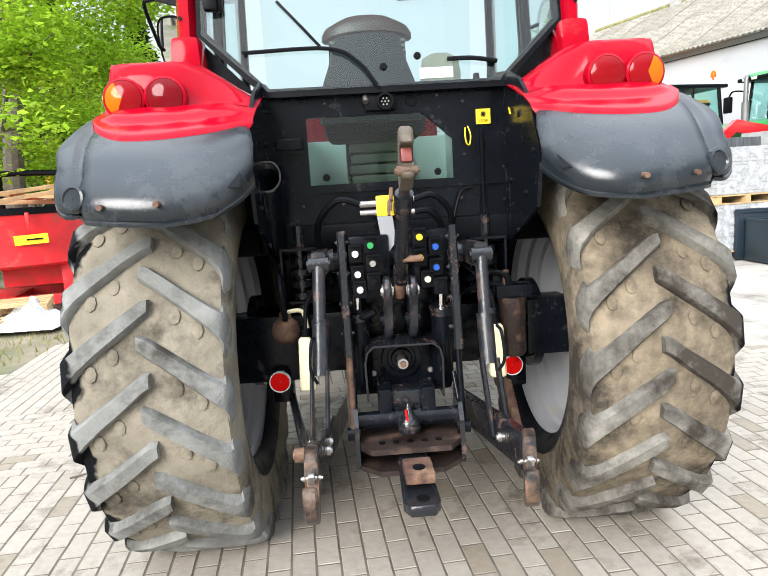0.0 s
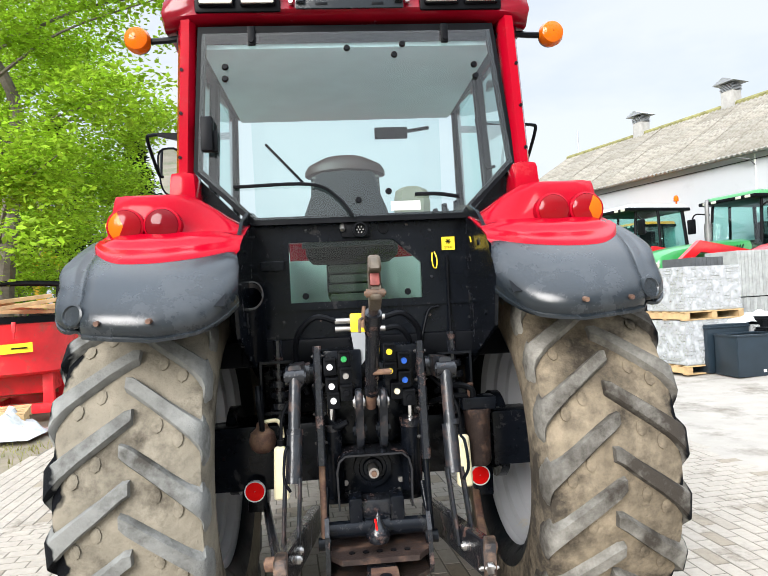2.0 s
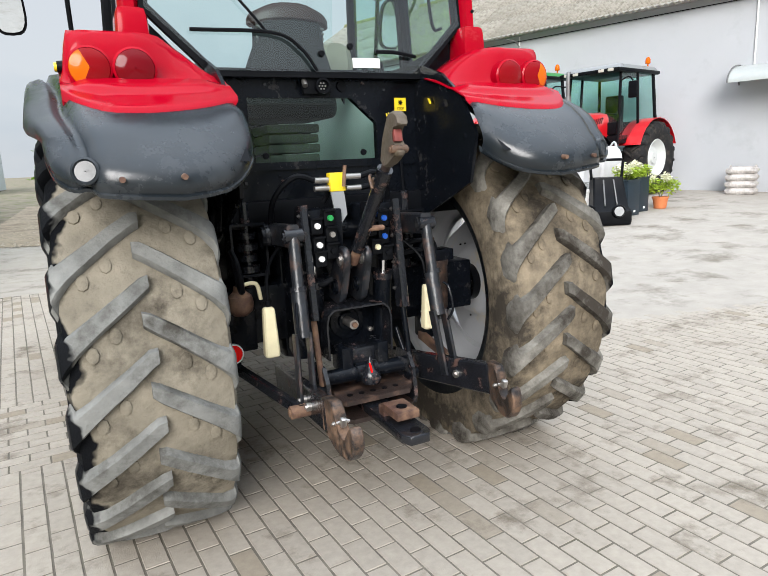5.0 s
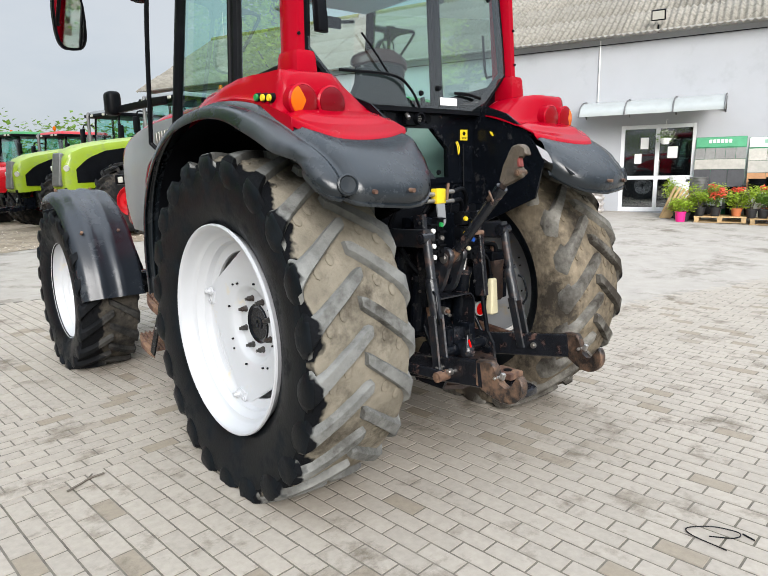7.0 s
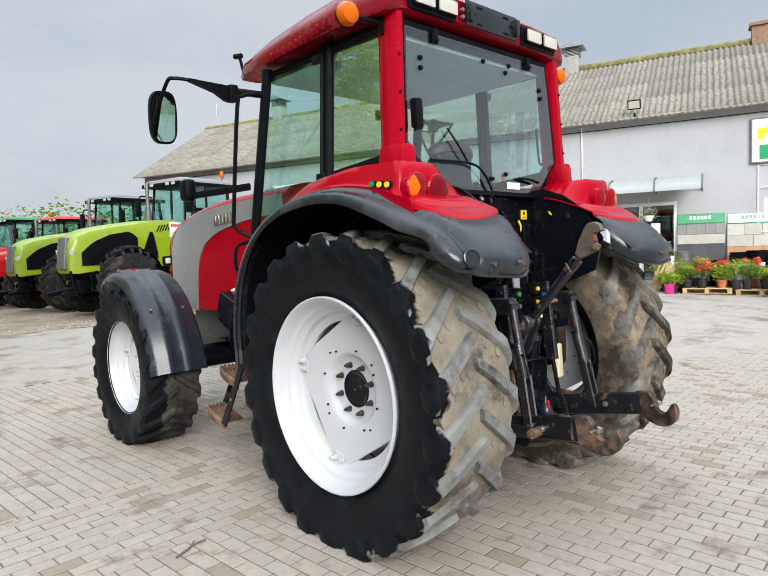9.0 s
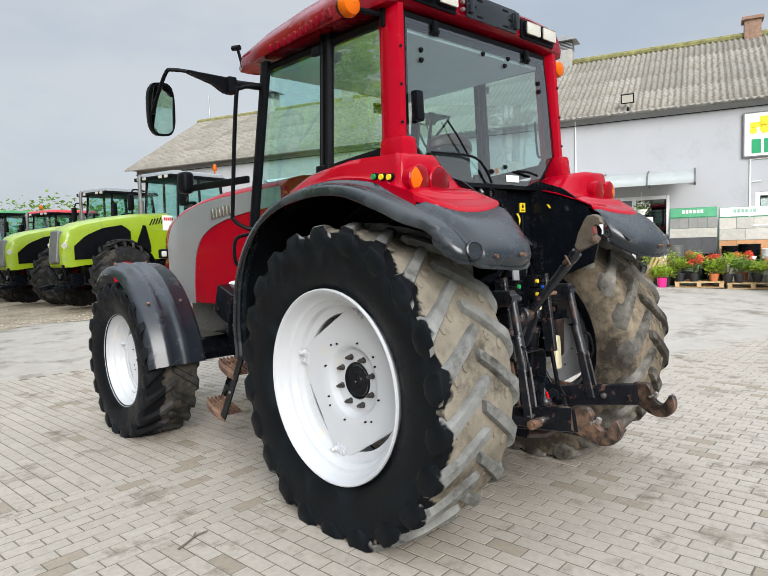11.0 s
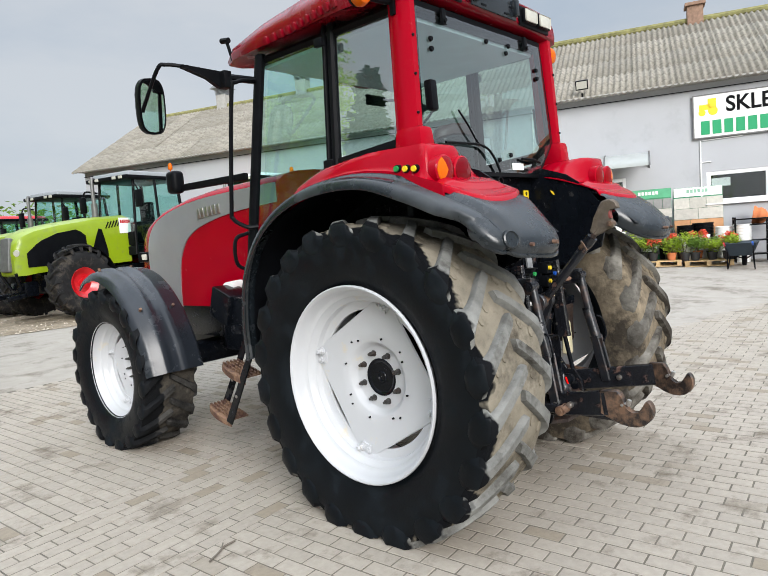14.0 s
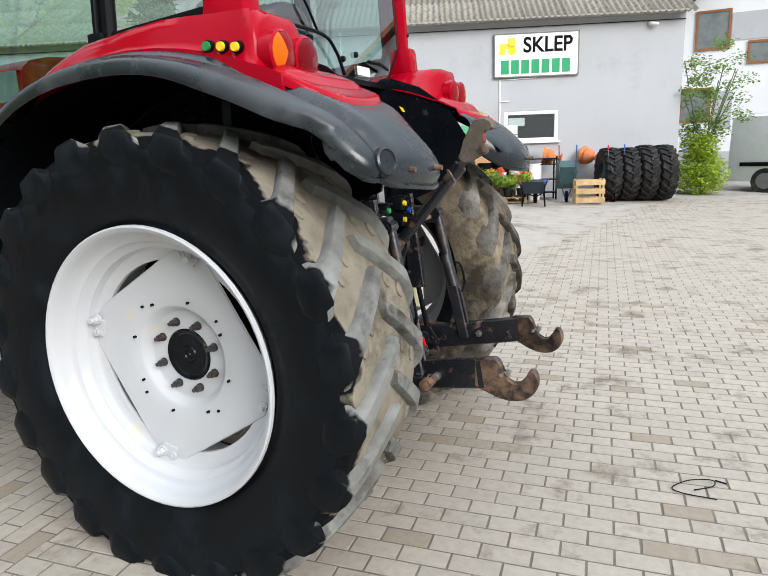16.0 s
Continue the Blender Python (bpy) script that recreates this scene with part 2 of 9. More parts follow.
def box(bm, c, s, rot=(0, 0, 0), bev=0.0, seg=2, taper=1.0):
    """A bevelled box of size s at c, turned by rot degrees; taper scales its top."""
    g = bmesh.ops.create_cube(bm, size=1.0)
    vs = g["verts"]
    for v in vs:
        k = taper if v.co.z > 0 else 1.0
        v.co = Vector((v.co.x * s[0] * k, v.co.y * s[1] * k, v.co.z * s[2]))
    if bev:
        es = list({e for v in vs for e in v.link_edges})
        r = bmesh.ops.bevel(bm, geom=es, offset=bev, segments=seg, affect="EDGES", profile=0.6)
        vs = list({v for f in r["faces"] for v in f.verts} | {v for v in vs if v.is_valid})
    bmesh.ops.transform(bm, matrix=pose(*c, *rot), verts=vs)
    return vs


def cyl(bm, p0, p1, r0, r1=None, seg=16, caps=True):
    p0, p1 = Vector(p0), Vector(p1)
    r1 = r0 if r1 is None else r1
    q = (p1 - p0).to_track_quat("Z", "Y").to_matrix()
    a = [bm.verts.new(p0 + q @ Vector((r0 * math.cos(t), r0 * math.sin(t), 0))) for t in [2 * math.pi * i / seg for i in range(seg)]]
    b = [bm.verts.new(p1 + q @ Vector((r1 * math.cos(t), r1 * math.sin(t), 0))) for t in [2 * math.pi * i / seg for i in range(seg)]]
    for i in range(seg):
        j = (i + 1) % seg
        bm.faces.new((a[i], a[j], b[j], b[i]))
    if caps:
        bm.faces.new(a[::-1]), bm.faces.new(b)


def smooth_path(pts, n=6):
    """Catmull-Rom through pts."""
    p = [Vector(q) for q in pts]
    p = [2 * p[0] - p[1]] + p + [2 * p[-1] - p[-2]]
    out = []
    for i in range(1, len(p) - 2):
        for k in range(n):
            t = k / n
            out.append(0.5 * (2 * p[i] + (p[i + 1] - p[i - 1]) * t + (2 * p[i - 1] - 5 * p[i] + 4 * p[i + 1] - p[i + 2]) * t * t
                              + (3 * p[i] - p[i - 1] - 3 * p[i + 1] + p[i + 2]) * t ** 3))
    return out + [p[-2]]


def tube(bm, pts, r, seg=8, curve=True, n=6, taper=0.0):
    ps = smooth_path(pts, n) if curve and len(pts) > 2 else [Vector(q) for q in pts]
    rings, up = [], Vector((0.13, 0.31, 0.94))
    for i, p in enumerate(ps):
        d = (ps[min(i + 1, len(ps) - 1)] - ps[max(i - 1, 0)]).normalized()
        x = d.cross(up)
        x = (x if x.length > 1e-3 else d.cross(Vector((1, 0, 0)))).normalized()
        up = x.cross(d)
        q = r * (1 - taper * i / (len(ps) - 1))
        rings.append([bm.verts.new(p + q * (math.cos(t) * x + math.sin(t) * up)) for t in [2 * math.pi * k / seg for k in range(seg)]])
    skin(bm, rings, True)
    bm.faces.new(rings[0][::-1]), bm.faces.new(rings[-1])


def skin(bm, rings, closed):
    """Quads between rings of bmesh vertices."""
    fs = []
    m = len(rings[0])
    for a, b in zip(rings, rings[1:]):
        for i in range(m if closed else m - 1):
            j = (i + 1) % m
            fs.append(bm.faces.new((a[i], a[j], b[j], b[i])))
    return fs


def loft(bm, sections, closed=False, cap=False):
    rings = [[bm.verts.new(p) for p in s] for s in sections]
    fs = skin(bm, rings, closed)
    if cap:
        bm.faces.new(rings[0][::-1]), bm.faces.new(rings[-1])
    return fs


def lathe(bm, prof, c=(0, 0, 0), seg=48, axis="x"):
    """Revolves (a, r) pairs, a along the axis, round an axis through c."""
    rings = []
    for a, r in prof:
        ring = []
        for k in range(seg):
            t = 2 * math.pi * k / seg
            u, v = r * math.cos(t), r * math.sin(t)
            p = {"x": (a, u, v), "y": (u, a, v), "z": (u, v, a)}[axis]
            ring.append(bm.verts.new((p[0] + c[0], p[1] + c[1], p[2] + c[2])))
        rings.append(ring)
    return skin(bm, rings, True)


def plate(bm, poly, axis, a0, a1, bev=0.0):
    """A polygon of 2D points (the two other axes in x, y, z order) extruded from a0 to a1 along the axis."""
    def at(p, a):
        return {"x": (a, p[0], p[1]), "y": (p[0], a, p[1]), "z": (p[0], p[1], a)}[axis]
    A = [bm.verts.new(at(p, a0)) for p in poly]
    C = [bm.verts.new(at(p, a1)) for p in poly]
    fs = [bm.faces.new(A[::-1]), bm.faces.new(C)] + skin(bm, [A, C], True)
    if bev:
        es = list({e for f in fs for e in f.edges})
        bmesh.ops.bevel(bm, geom=es, offset=bev, segments=1, affect="EDGES")


def solid(bm, d):
    """Gives an open skin a thickness d."""
    bmesh.ops.recalc_face_normals(bm, faces=bm.faces[:])
    bmesh.ops.solidify(bm, geom=bm.faces[:], thickness=d)


def flip(bm):
    """Mirrors a bmesh across x = 0."""
    for v in bm.verts:
        v.co.x = -v.co.x
    bmesh.ops.reverse_faces(bm, faces=bm.faces[:])
    return bm


def lerp(a, b, t):
    return a + (b - a) * t


def curve_at(keys, t):
    """Piecewise linear, eased: keys of (t, value)."""
    if t <= keys[0][0]:
        return keys[0][1]
    for (t0, v0), (t1, v1) in zip(keys, keys[1:]):
        if t <= t1:
            return lerp(v0, v1, (t - t0) / (t1 - t0))
    return keys[-1][1]


def sstep(a, b, x):
    t = min(1.0, max(0.0, (x - a) / (b - a)))
    return t * t * (3 - 2 * t)


# ---- ground and building ----
def lie(x, y):
    """The ground's height: the yard rises a little towards the parked row and the shop door."""
    return 0.45 * sstep(3.0, 17.0, 0.5 * x + 0.866 * y) * sstep(4.5, 8.5, x)


SITE = pose(16.6, -1.6, 0, 0, 0, 110)  # x along the wall, y out of it


def at_wall(s, w, z=None):
    p = SITE @ Vector((s, w, 0))
    return (p.x, p.y, lie(p.x, p.y) if z is None else z)


def ground_mat():
    m = mat("trodden_earth", (0.20, 0.165, 0.12), 0.95, var=0.3, scale=1.3, bump=0.8, bscale=14, dirt=(0.10, 0.12, 0.04), dirt_amount=0.3, dirt_scale=0.6)
    return m


PAVER = mat("concrete_paver", (0.342, 0.304, 0.256), 0.85, var=0.10, scale=26, bump=0.3, bscale=160, dirt=(0.15, 0.125, 0.095), dirt_amount=0.16, dirt_scale=2.6, world_space=True, per_object=0.055, odd=0.045)
PAVER_FIELD = mat("concrete_pavers", (0.342, 0.304, 0.256), 0.85, var=0.10, scale=26, bump=0.3, bscale=160, dirt=(0.15, 0.125, 0.095), dirt_amount=0.16, dirt_scale=2.6, world_space=True, island=0.055, odd=0.045)
SAND = mat("joint_sand", (0.15, 0.132, 0.108), 0.95, var=0.35, scale=8, bump=0.4, bscale=120, dirt=(0.10, 0.092, 0.065), dirt_amount=0.25, dirt_scale=2)


def sheet(name, xs, ys, dz, material, label, category):
    bm = B()
    rows = [[bm.verts.new((x, y, lie(x, y) + dz)) for x in xs] for y in ys]
    skin(bm, rows, False)
    ob = part(name, bm, material)
    return tagged(ob, label, category, kind="structure")


far = [-900, -300, -120, -60] + [-40 + 2.0 * i for i in range(46)] + [60, 90, 180, 400, 900]
sheet("ground", far, far, -0.05, ground_mat(), "trodden earth with thin grass round the paved yard", "ground")
# the paved yard: a bed of sand, and the pavers on it
PAVE_X0, PAVE_X1, PAVE_Y0, PAVE_Y1 = -3.45, 15.0, -11.0, 16.6
FAR_PAVER = mat("far_pavers", (0.33, 0.312, 0.283), 0.88, var=0.16, scale=5.5, bump=0.25, bscale=40, dirt=(0.19, 0.165, 0.13), dirt_amount=0.2, dirt_scale=1.1)
pavement = sheet("pavement", [PAVE_X0 + i * 0.5 for i in range(int((PAVE_X1 - PAVE_X0) / 0.5) + 1)] + [15.5, 16, 17, 18, 20, 24, 30],
                 [-30, -20, -14] + [PAVE_Y0 + i * 0.5 for i in range(int((PAVE_Y1 - PAVE_Y0) / 0.5) + 1)] + [PAVE_Y1], -0.0024, [SAND, FAR_PAVER],
                 "grey concrete block paving with stained patches", "paving")
# the older concrete apron before the shop, met by the pavers along a joint
def apron_edge(x):
    return 0.93 - 0.2 * (x - 3.5)


APRON_X, APRON_Y = 3.2, 6.2
APRON = mat("worn_concrete", (0.335, 0.305, 0.268), 0.9, var=0.10, scale=3.5, bump=0.2, bscale=70, dirt=(0.17, 0.148, 0.118), dirt_amount=0.2, dirt_scale=1.3)
bm = B()
rows = []
for k in range(55):
    x = APRON_X - 0.09 + 0.5 * k
    y0 = apron_edge(x) - 0.11
    rows.append([bm.verts.new((x, lerp(y0, PAVE_Y1, q / 24), lie(x, lerp(y0, PAVE_Y1, q / 24)) - (0.001 if q else 0.0017))) for q in range(25)])
skin(bm, rows, False)
rows = []
for k in range(15):
    x = lerp(PAVE_X0, APRON_X + 0.012, k / 14)
    rows.append([bm.verts.new((x, lerp(APRON_Y + 0.012, PAVE_Y1, q / 20), lie(x, lerp(APRON_Y + 0.012, PAVE_Y1, q / 20)) - 0.001)) for q in range(21)])
skin(bm, rows, False)
tagged(part("apron", bm, APRON), "worn grey concrete with dark stains", "concrete", kind="structure")


GRAVEL = mat("trodden_gravel", (0.29, 0.235, 0.17), 0.95, var=0.35, scale=9, bump=0.9, bscale=30, dirt=(0.17, 0.13, 0.085), dirt_amount=0.3, dirt_scale=0.9)
bm = B()
skin(bm, [[bm.verts.new((x, y, lie(x, y) + 0.006 + 0.02 * sstep(12.4, 14, y))) for x in [-3.45 + 0.8 * q for q in range(20)]] for y in [12.45 + 0.04 * math.sin(1.0)] + [12.8 + 0.4 * q for q in range(50)]], False)
for v in bm.verts:
    if v.co.y < 12.6:
        v.co.y += 0.25 * math.sin(v.co.x * 1.7) + 0.12 * math.sin(v.co.x * 4.1)
tagged(part("gravel_strip", bm, GRAVEL), "brown trodden gravel under the parked tractors", "gravel", kind="structure")
bm = B()
rg = random.Random(21)
for n in range(900):
    x, y = rg.uniform(-3.4, 6.5), 12.5 + 5.5 * rg.random() ** 1.6
    r = rg.uniform(0.012, 0.04)
    z = lie(x, y) + 0.02
    q = [bm.verts.new((x + r * rg.uniform(0.7, 1.2) * math.cos(a), y + r * math.sin(a), z)) for a in (0.2, 1.6, 2.8, 4.1, 5.2)]
    t = bm.verts.new((x, y, z + r * 0.8))
    for i in range(5):
        bm.faces.new((q[i], q[(i + 1) % 5], t))
tagged(part("pebbles", bm, mat("pale_pebble", (0.36, 0.31, 0.25), 0.9, var=0.3, island=0.4)), "loose pebbles scattered on the gravel", "pebbles", kind="stuff")


def on_apron(x, y):
    return y > APRON_Y or (x > APRON_X and y > apron_edge(x))


for f in pavement.data.polygons:
    f.material_index = 1 if f.center.x > 16.2 or f.center.y < -11 else 0


def wall_mat():
    return mat("grey_render", (0.42, 0.430, 0.452), 0.9, var=0.035, scale=0.8, bump=0.12, bscale=90, dirt=(0.37, 0.378, 0.396), dirt_amount=0.14, dirt_scale=0.7)


RENDER = wall_mat()
WHITE_PVC = mat("white_window_plastic", (0.78, 0.79, 0.80), 0.4, var=0.02)
# the room's lack of light is put into this near-black colour
DARK_ROOM = mat("dim_interior", (0.035, 0.035, 0.038), 0.9, var=0.4, scale=3)
ASBESTOS = mat("weathered_roof_sheet", (0.255, 0.236, 0.20), 0.95, var=0.16, scale=14, bump=0.3, bscale=60, dirt=(0.15, 0.138, 0.11), dirt_amount=0.32, dirt_scale=6, per_object=0.14)
MOSS = mat("mossy_ridge", (0.20, 0.19, 0.075), 0.95, var=0.4, scale=6, bump=0.6, bscale=30)
BRICK_CH = mat("chimney_brick", (0.27, 0.17, 0.12), 0.9, var=0.3, scale=9, bump=0.4)
GALV = mat("galvanised_sheet", (0.36, 0.37, 0.38), 0.5, 0.6, var=0.12, scale=5)
CONCRETE = mat("concrete", (0.36, 0.35, 0.33), 0.9, var=0.15, scale=7, bump=0.3)
EAVE, RIDGE, DEEP, LONG = 5.0, 7.6, 4.2, 27.0

shop = thing("shop_building", SITE, "long grey rendered shop building with a weathered corrugated roof", "building", kind="structure")


def wall_with_holes(bm, s0, s1, z0, z1, holes, t0, t1):
    """A wall along x between y = t0 and t1, with rectangular openings (s0, s1, z0, z1)."""
    ss = sorted({s0, s1, *[h[0] for h in holes], *[h[1] for h in holes]})
    zs = sorted({z0, z1, *[h[2] for h in holes], *[h[3] for h in holes]})
    inside = lambda s, z: any(h[0] < s < h[1] and h[2] < z < h[3] for h in holes)
    cell = {(i, j): not inside((ss[i] + ss[i + 1]) / 2, (zs[j] + zs[j + 1]) / 2) for i in range(len(ss) - 1) for j in range(len(zs) - 1)}
    for (i, j), full in cell.items():
        if not full:
            continue
        a, b, c, d = ss[i], ss[i + 1], zs[j], zs[j + 1]
        for y in (t0, t1):
            bm.faces.new([bm.verts.new(p) for p in ((a, y, c), (b, y, c), (b, y, d), (a, y, d))])
        for (di, dj, q) in ((-1, 0, ((a, c), (a, d))), (1, 0, ((b, c), (b, d))), (0, -1, ((a, c), (b, c))), (0, 1, ((a, d), (b, d)))):
            if not cell.get((i + di, j + dj), False):
                (p, r), (u, v) = q
                bm.faces.new([bm.verts.new(k) for k in ((p, t0, r), (u, t0, v), (u, t1, v), (p, t1, r))])
    bmesh.ops.remove_doubles(bm, verts=bm.verts[:], dist=1e-5)


DOOR = (6.5, 8.35, 0.34, 2.63)
WIN = (2.98, 4.47, 1.74, 2.58)
bm = B()
wall_with_holes(bm, -0.3, LONG, -0.3, EAVE, [DOOR, WIN], 0.0, -0.35)
part("wall_front", bm, RENDER, shop, smooth=False)
for nm, s in (("wall_end", -0.3), ("wall_end", LONG - 0.3)):
    bm = B()
    plate(bm, [(-0.35, -0.3), (-2 * DEEP, -0.3), (-2 * DEEP, EAVE), (-DEEP, RIDGE - 0.12), (-0.35, EAVE)], "x", s, s + 0.3)
    part(nm, bm, RENDER, shop, smooth=False)
bm = B()
box(bm, (LONG / 2, -2 * DEEP - 0.15, EAVE / 2), (LONG, 0.3, EAVE))
part("wall_back", bm, RENDER, shop, smooth=False)
bm = B()
box(bm, (5.5, -2.2, 2.4), (9.0, 0.1, 5.0))
box(bm, (5.5, -1.3, 0.39), (9.0, 1.7, 0.06))
part("inner_wall", bm, DARK_ROOM, shop, smooth=False)

# corrugated sheets, each a piece of the roof
bm = B()
box(bm, (LONG / 2, -DEEP * 1.5 - 0.1, (EAVE + RIDGE) / 2 - 0.06), (LONG + 0.3, DEEP * 1.12, 0.05), rot=(-math.degrees(math.atan2(RIDGE - EAVE, DEEP)), 0, 0))
roof = part("roof", bm, ASBESTOS, shop, smooth=False)


def sheet_mesh(wd, ln):
    bm = B()
    n = 7 * 6
    rings = []
    for v in (0, 1):
        rings.append([bm.verts.new((wd * k / n, ln * v, 0.034 * math.cos(2 * math.pi * 7 * k / n))) for k in range(n + 1)])
    skin(bm, rings, False)
    low = [bm.verts.new((v.co.x, v.co.y, v.co.z - 0.012)) for v in rings[0]]
    skin(bm, [low, rings[0]], False)
    bmesh.ops.recalc_face_normals(bm, faces=bm.faces[:])
    me = bpy.data.meshes.new("roof_sheet")
    bm.to_mesh(me)
    bm.free()
    me.materials.append(ASBESTOS)
    me.shade_smooth()
    return me


slope = math.hypot(RIDGE - EAVE + 0.16, DEEP + 0.35)
pitch = math.degrees(math.atan2(RIDGE - EAVE + 0.16, DEEP + 0.35))
SHEETS_UP, SHEET_W = 4, 1.11
sm = sheet_mesh(SHEET_W + 0.02, slope / SHEETS_UP + 0.12)
rs = random.Random(4)
for i in range(25):
    for j in range(SHEETS_UP):
        ob = new("roof_sheet", sm)
        ob.parent = roof
        k = j / SHEETS_UP
        ob.matrix_basis = pose(-0.45 + SHEET_W * (i + 1), lerp(0.38, -DEEP, k), lerp(EAVE - 0.08, RIDGE + 0.05, k) + rs.uniform(0.0, 0.012), 0, 0, 180) @ pose(0, 0, 0, pitch + 0.5, 0, rs.uniform(-0.35, 0.35))
bm = B()
tube(bm, [(-0.4, -DEEP, RIDGE + 0.06), (10, -DEEP, RIDGE + 0.10), (20, -DEEP, RIDGE + 0.05), (LONG + 0.3, -DEEP, RIDGE + 0.07)], 0.13, 10)
part("ridge_cap", bm, MOSS, roof)
for s, cap in ((22.9, True), (18.9, True), (10.0, True), (4.3, False), (14.6, True)):
    bm = B()
    box(bm, (s, -DEEP, RIDGE + 0.2), (0.46, 0.46, 0.7), bev=0.01)
    ch = part("chimney", bm, CONCRETE if cap else BRICK_CH, shop, "small rendered vent chimney" if cap else "brick chimney stack")
    bm = B()
    if cap:
        for q in range(5):
            box(bm, (s, -DEEP, RIDGE + 0.57 + q * 0.05), (0.5, 0.5, 0.022))
        bb = [(s - 0.42, RIDGE + 0.82), (s + 0.42, RIDGE + 0.82), (s, RIDGE + 1.02)]
        plate(bm, [(p[0], p[1]) for p in bb], "y", -DEEP - 0.4, -DEEP + 0.4)
    else:
        box(bm, (s, -DEEP, RIDGE + 0.57), (0.6, 0.6, 0.1), bev=0.01)
    part("chimney_cap", bm, GALV if cap else BRICK_CH, ch, smooth=False)
bm = B()
tube(bm, [(LONG - 0.4, -DEEP, RIDGE), (LONG - 0.4, -DEEP, RIDGE + 1.2)], 0.03, 6)
part("aerial_pole", bm, GALV, shop)
bm = B()
tube(bm, [(-0.3, 0.04, EAVE - 0.22), (LONG, 0.04, EAVE - 0.24)], 0.012, 6)
part("eave_cable", bm, BLACK_MATT, shop)
bm = B()
box(bm, (LONG / 2 - 0.1, 0.16, EAVE - 0.05), (LONG + 0.3, 0.4, 0.04))
part("eave_board", bm, CONCRETE, shop, smooth=False)

# door, window, sign and the things fixed to the wall
bm = B()
s0, s1, z0, z1 = DOOR
for x in (s0 + 0.04, s1 - 0.04, (s0 + s1) / 2):
    box(bm, (x, -0.06, (z0 + z1) / 2), (0.1, 0.1, z1 - z0), bev=0.008)
for z in (z0 + 0.05, z1 - 0.05, z0 + 0.9):
    box(bm, ((s0 + s1) / 2, -0.062, z), (s1 - s0, 0.09, 0.1), bev=0.008)
door = part("door_1", bm, WHITE_PVC, None)
door.matrix_basis = SITE
tagged(door, "white framed glazed double shop door", "door", kind="structure")
for x in ((s0 * 3 + s1) / 4, (s0 + s1 * 3) / 4):
    for za, zb in ((z0 + 0.1, z0 + 0.85), (z0 + 0.95, z1 - 0.1)):
        bm = B()
        box(bm, (x, -0.07, (za + zb) / 2), ((s1 - s0) / 2 - 0.09, 0.008, zb - za))
        part("pane", bm, GLASS_CLEAR, door, smooth=False)
bm = B()
tube(bm, [(7.36, 0.0, z0 + 0.95), (7.36, 0.05, z0 + 1.0), (7.36, 0.05, z0 + 1.3), (7.36, 0.0, z0 + 1.35)], 0.012, 6)
part("door_handle", bm, STEEL, door)
for x, z, w, h in ((7.05, 1.9, 0.24, 0.3), (7.75, 2.15, 0.2, 0.3), (7.9, 1.75, 0.18, 0.26)):
    bm = B()
    box(bm, (x, -0.055, z), (w, 0.006, h))
    part("notice", bm, PAPER, door, "white paper notice", smooth=False)
bm = B()
s0, s1, z0, z1 = WIN
for x in (s0 + 0.05, s1 - 0.05):
    box(bm, (x, -0.06, (z0 + z1) / 2), (0.1, 0.1, z1 - z0), bev=0.008)
for z in (z0 + 0.05, z1 - 0.05):
    box(bm, ((s0 + s1) / 2, -0.062, z), (s1 - s0, 0.098, 0.1), bev=0.008)
win = part("window_1", bm, WHITE_PVC, None)
win.matrix_basis = SITE
tagged(win, "small white framed shop window", "window", kind="structure")
bm = B()
box(bm, ((s0 + s1) / 2, -0.07, (z0 + z1) / 2), (s1 - s0 - 0.18, 0.008, z1 - z0 - 0.18))
part("pane", bm, GLASS_CLEAR, win, smooth=False)
bm = B()
box(bm, ((s0 + s1) / 2, 0.03, z0 - 0.03), (s1 - s0 + 0.1, 0.12, 0.04), bev=0.006)
part("window_sill", bm, WHITE_PVC, win)
bm = B()
box(bm, (s1 - 0.35, -0.09, z0 + 0.55), (0.45, 0.006, 0.22))
part("notice", bm, PAPER, win, "white paper notice", smooth=False)


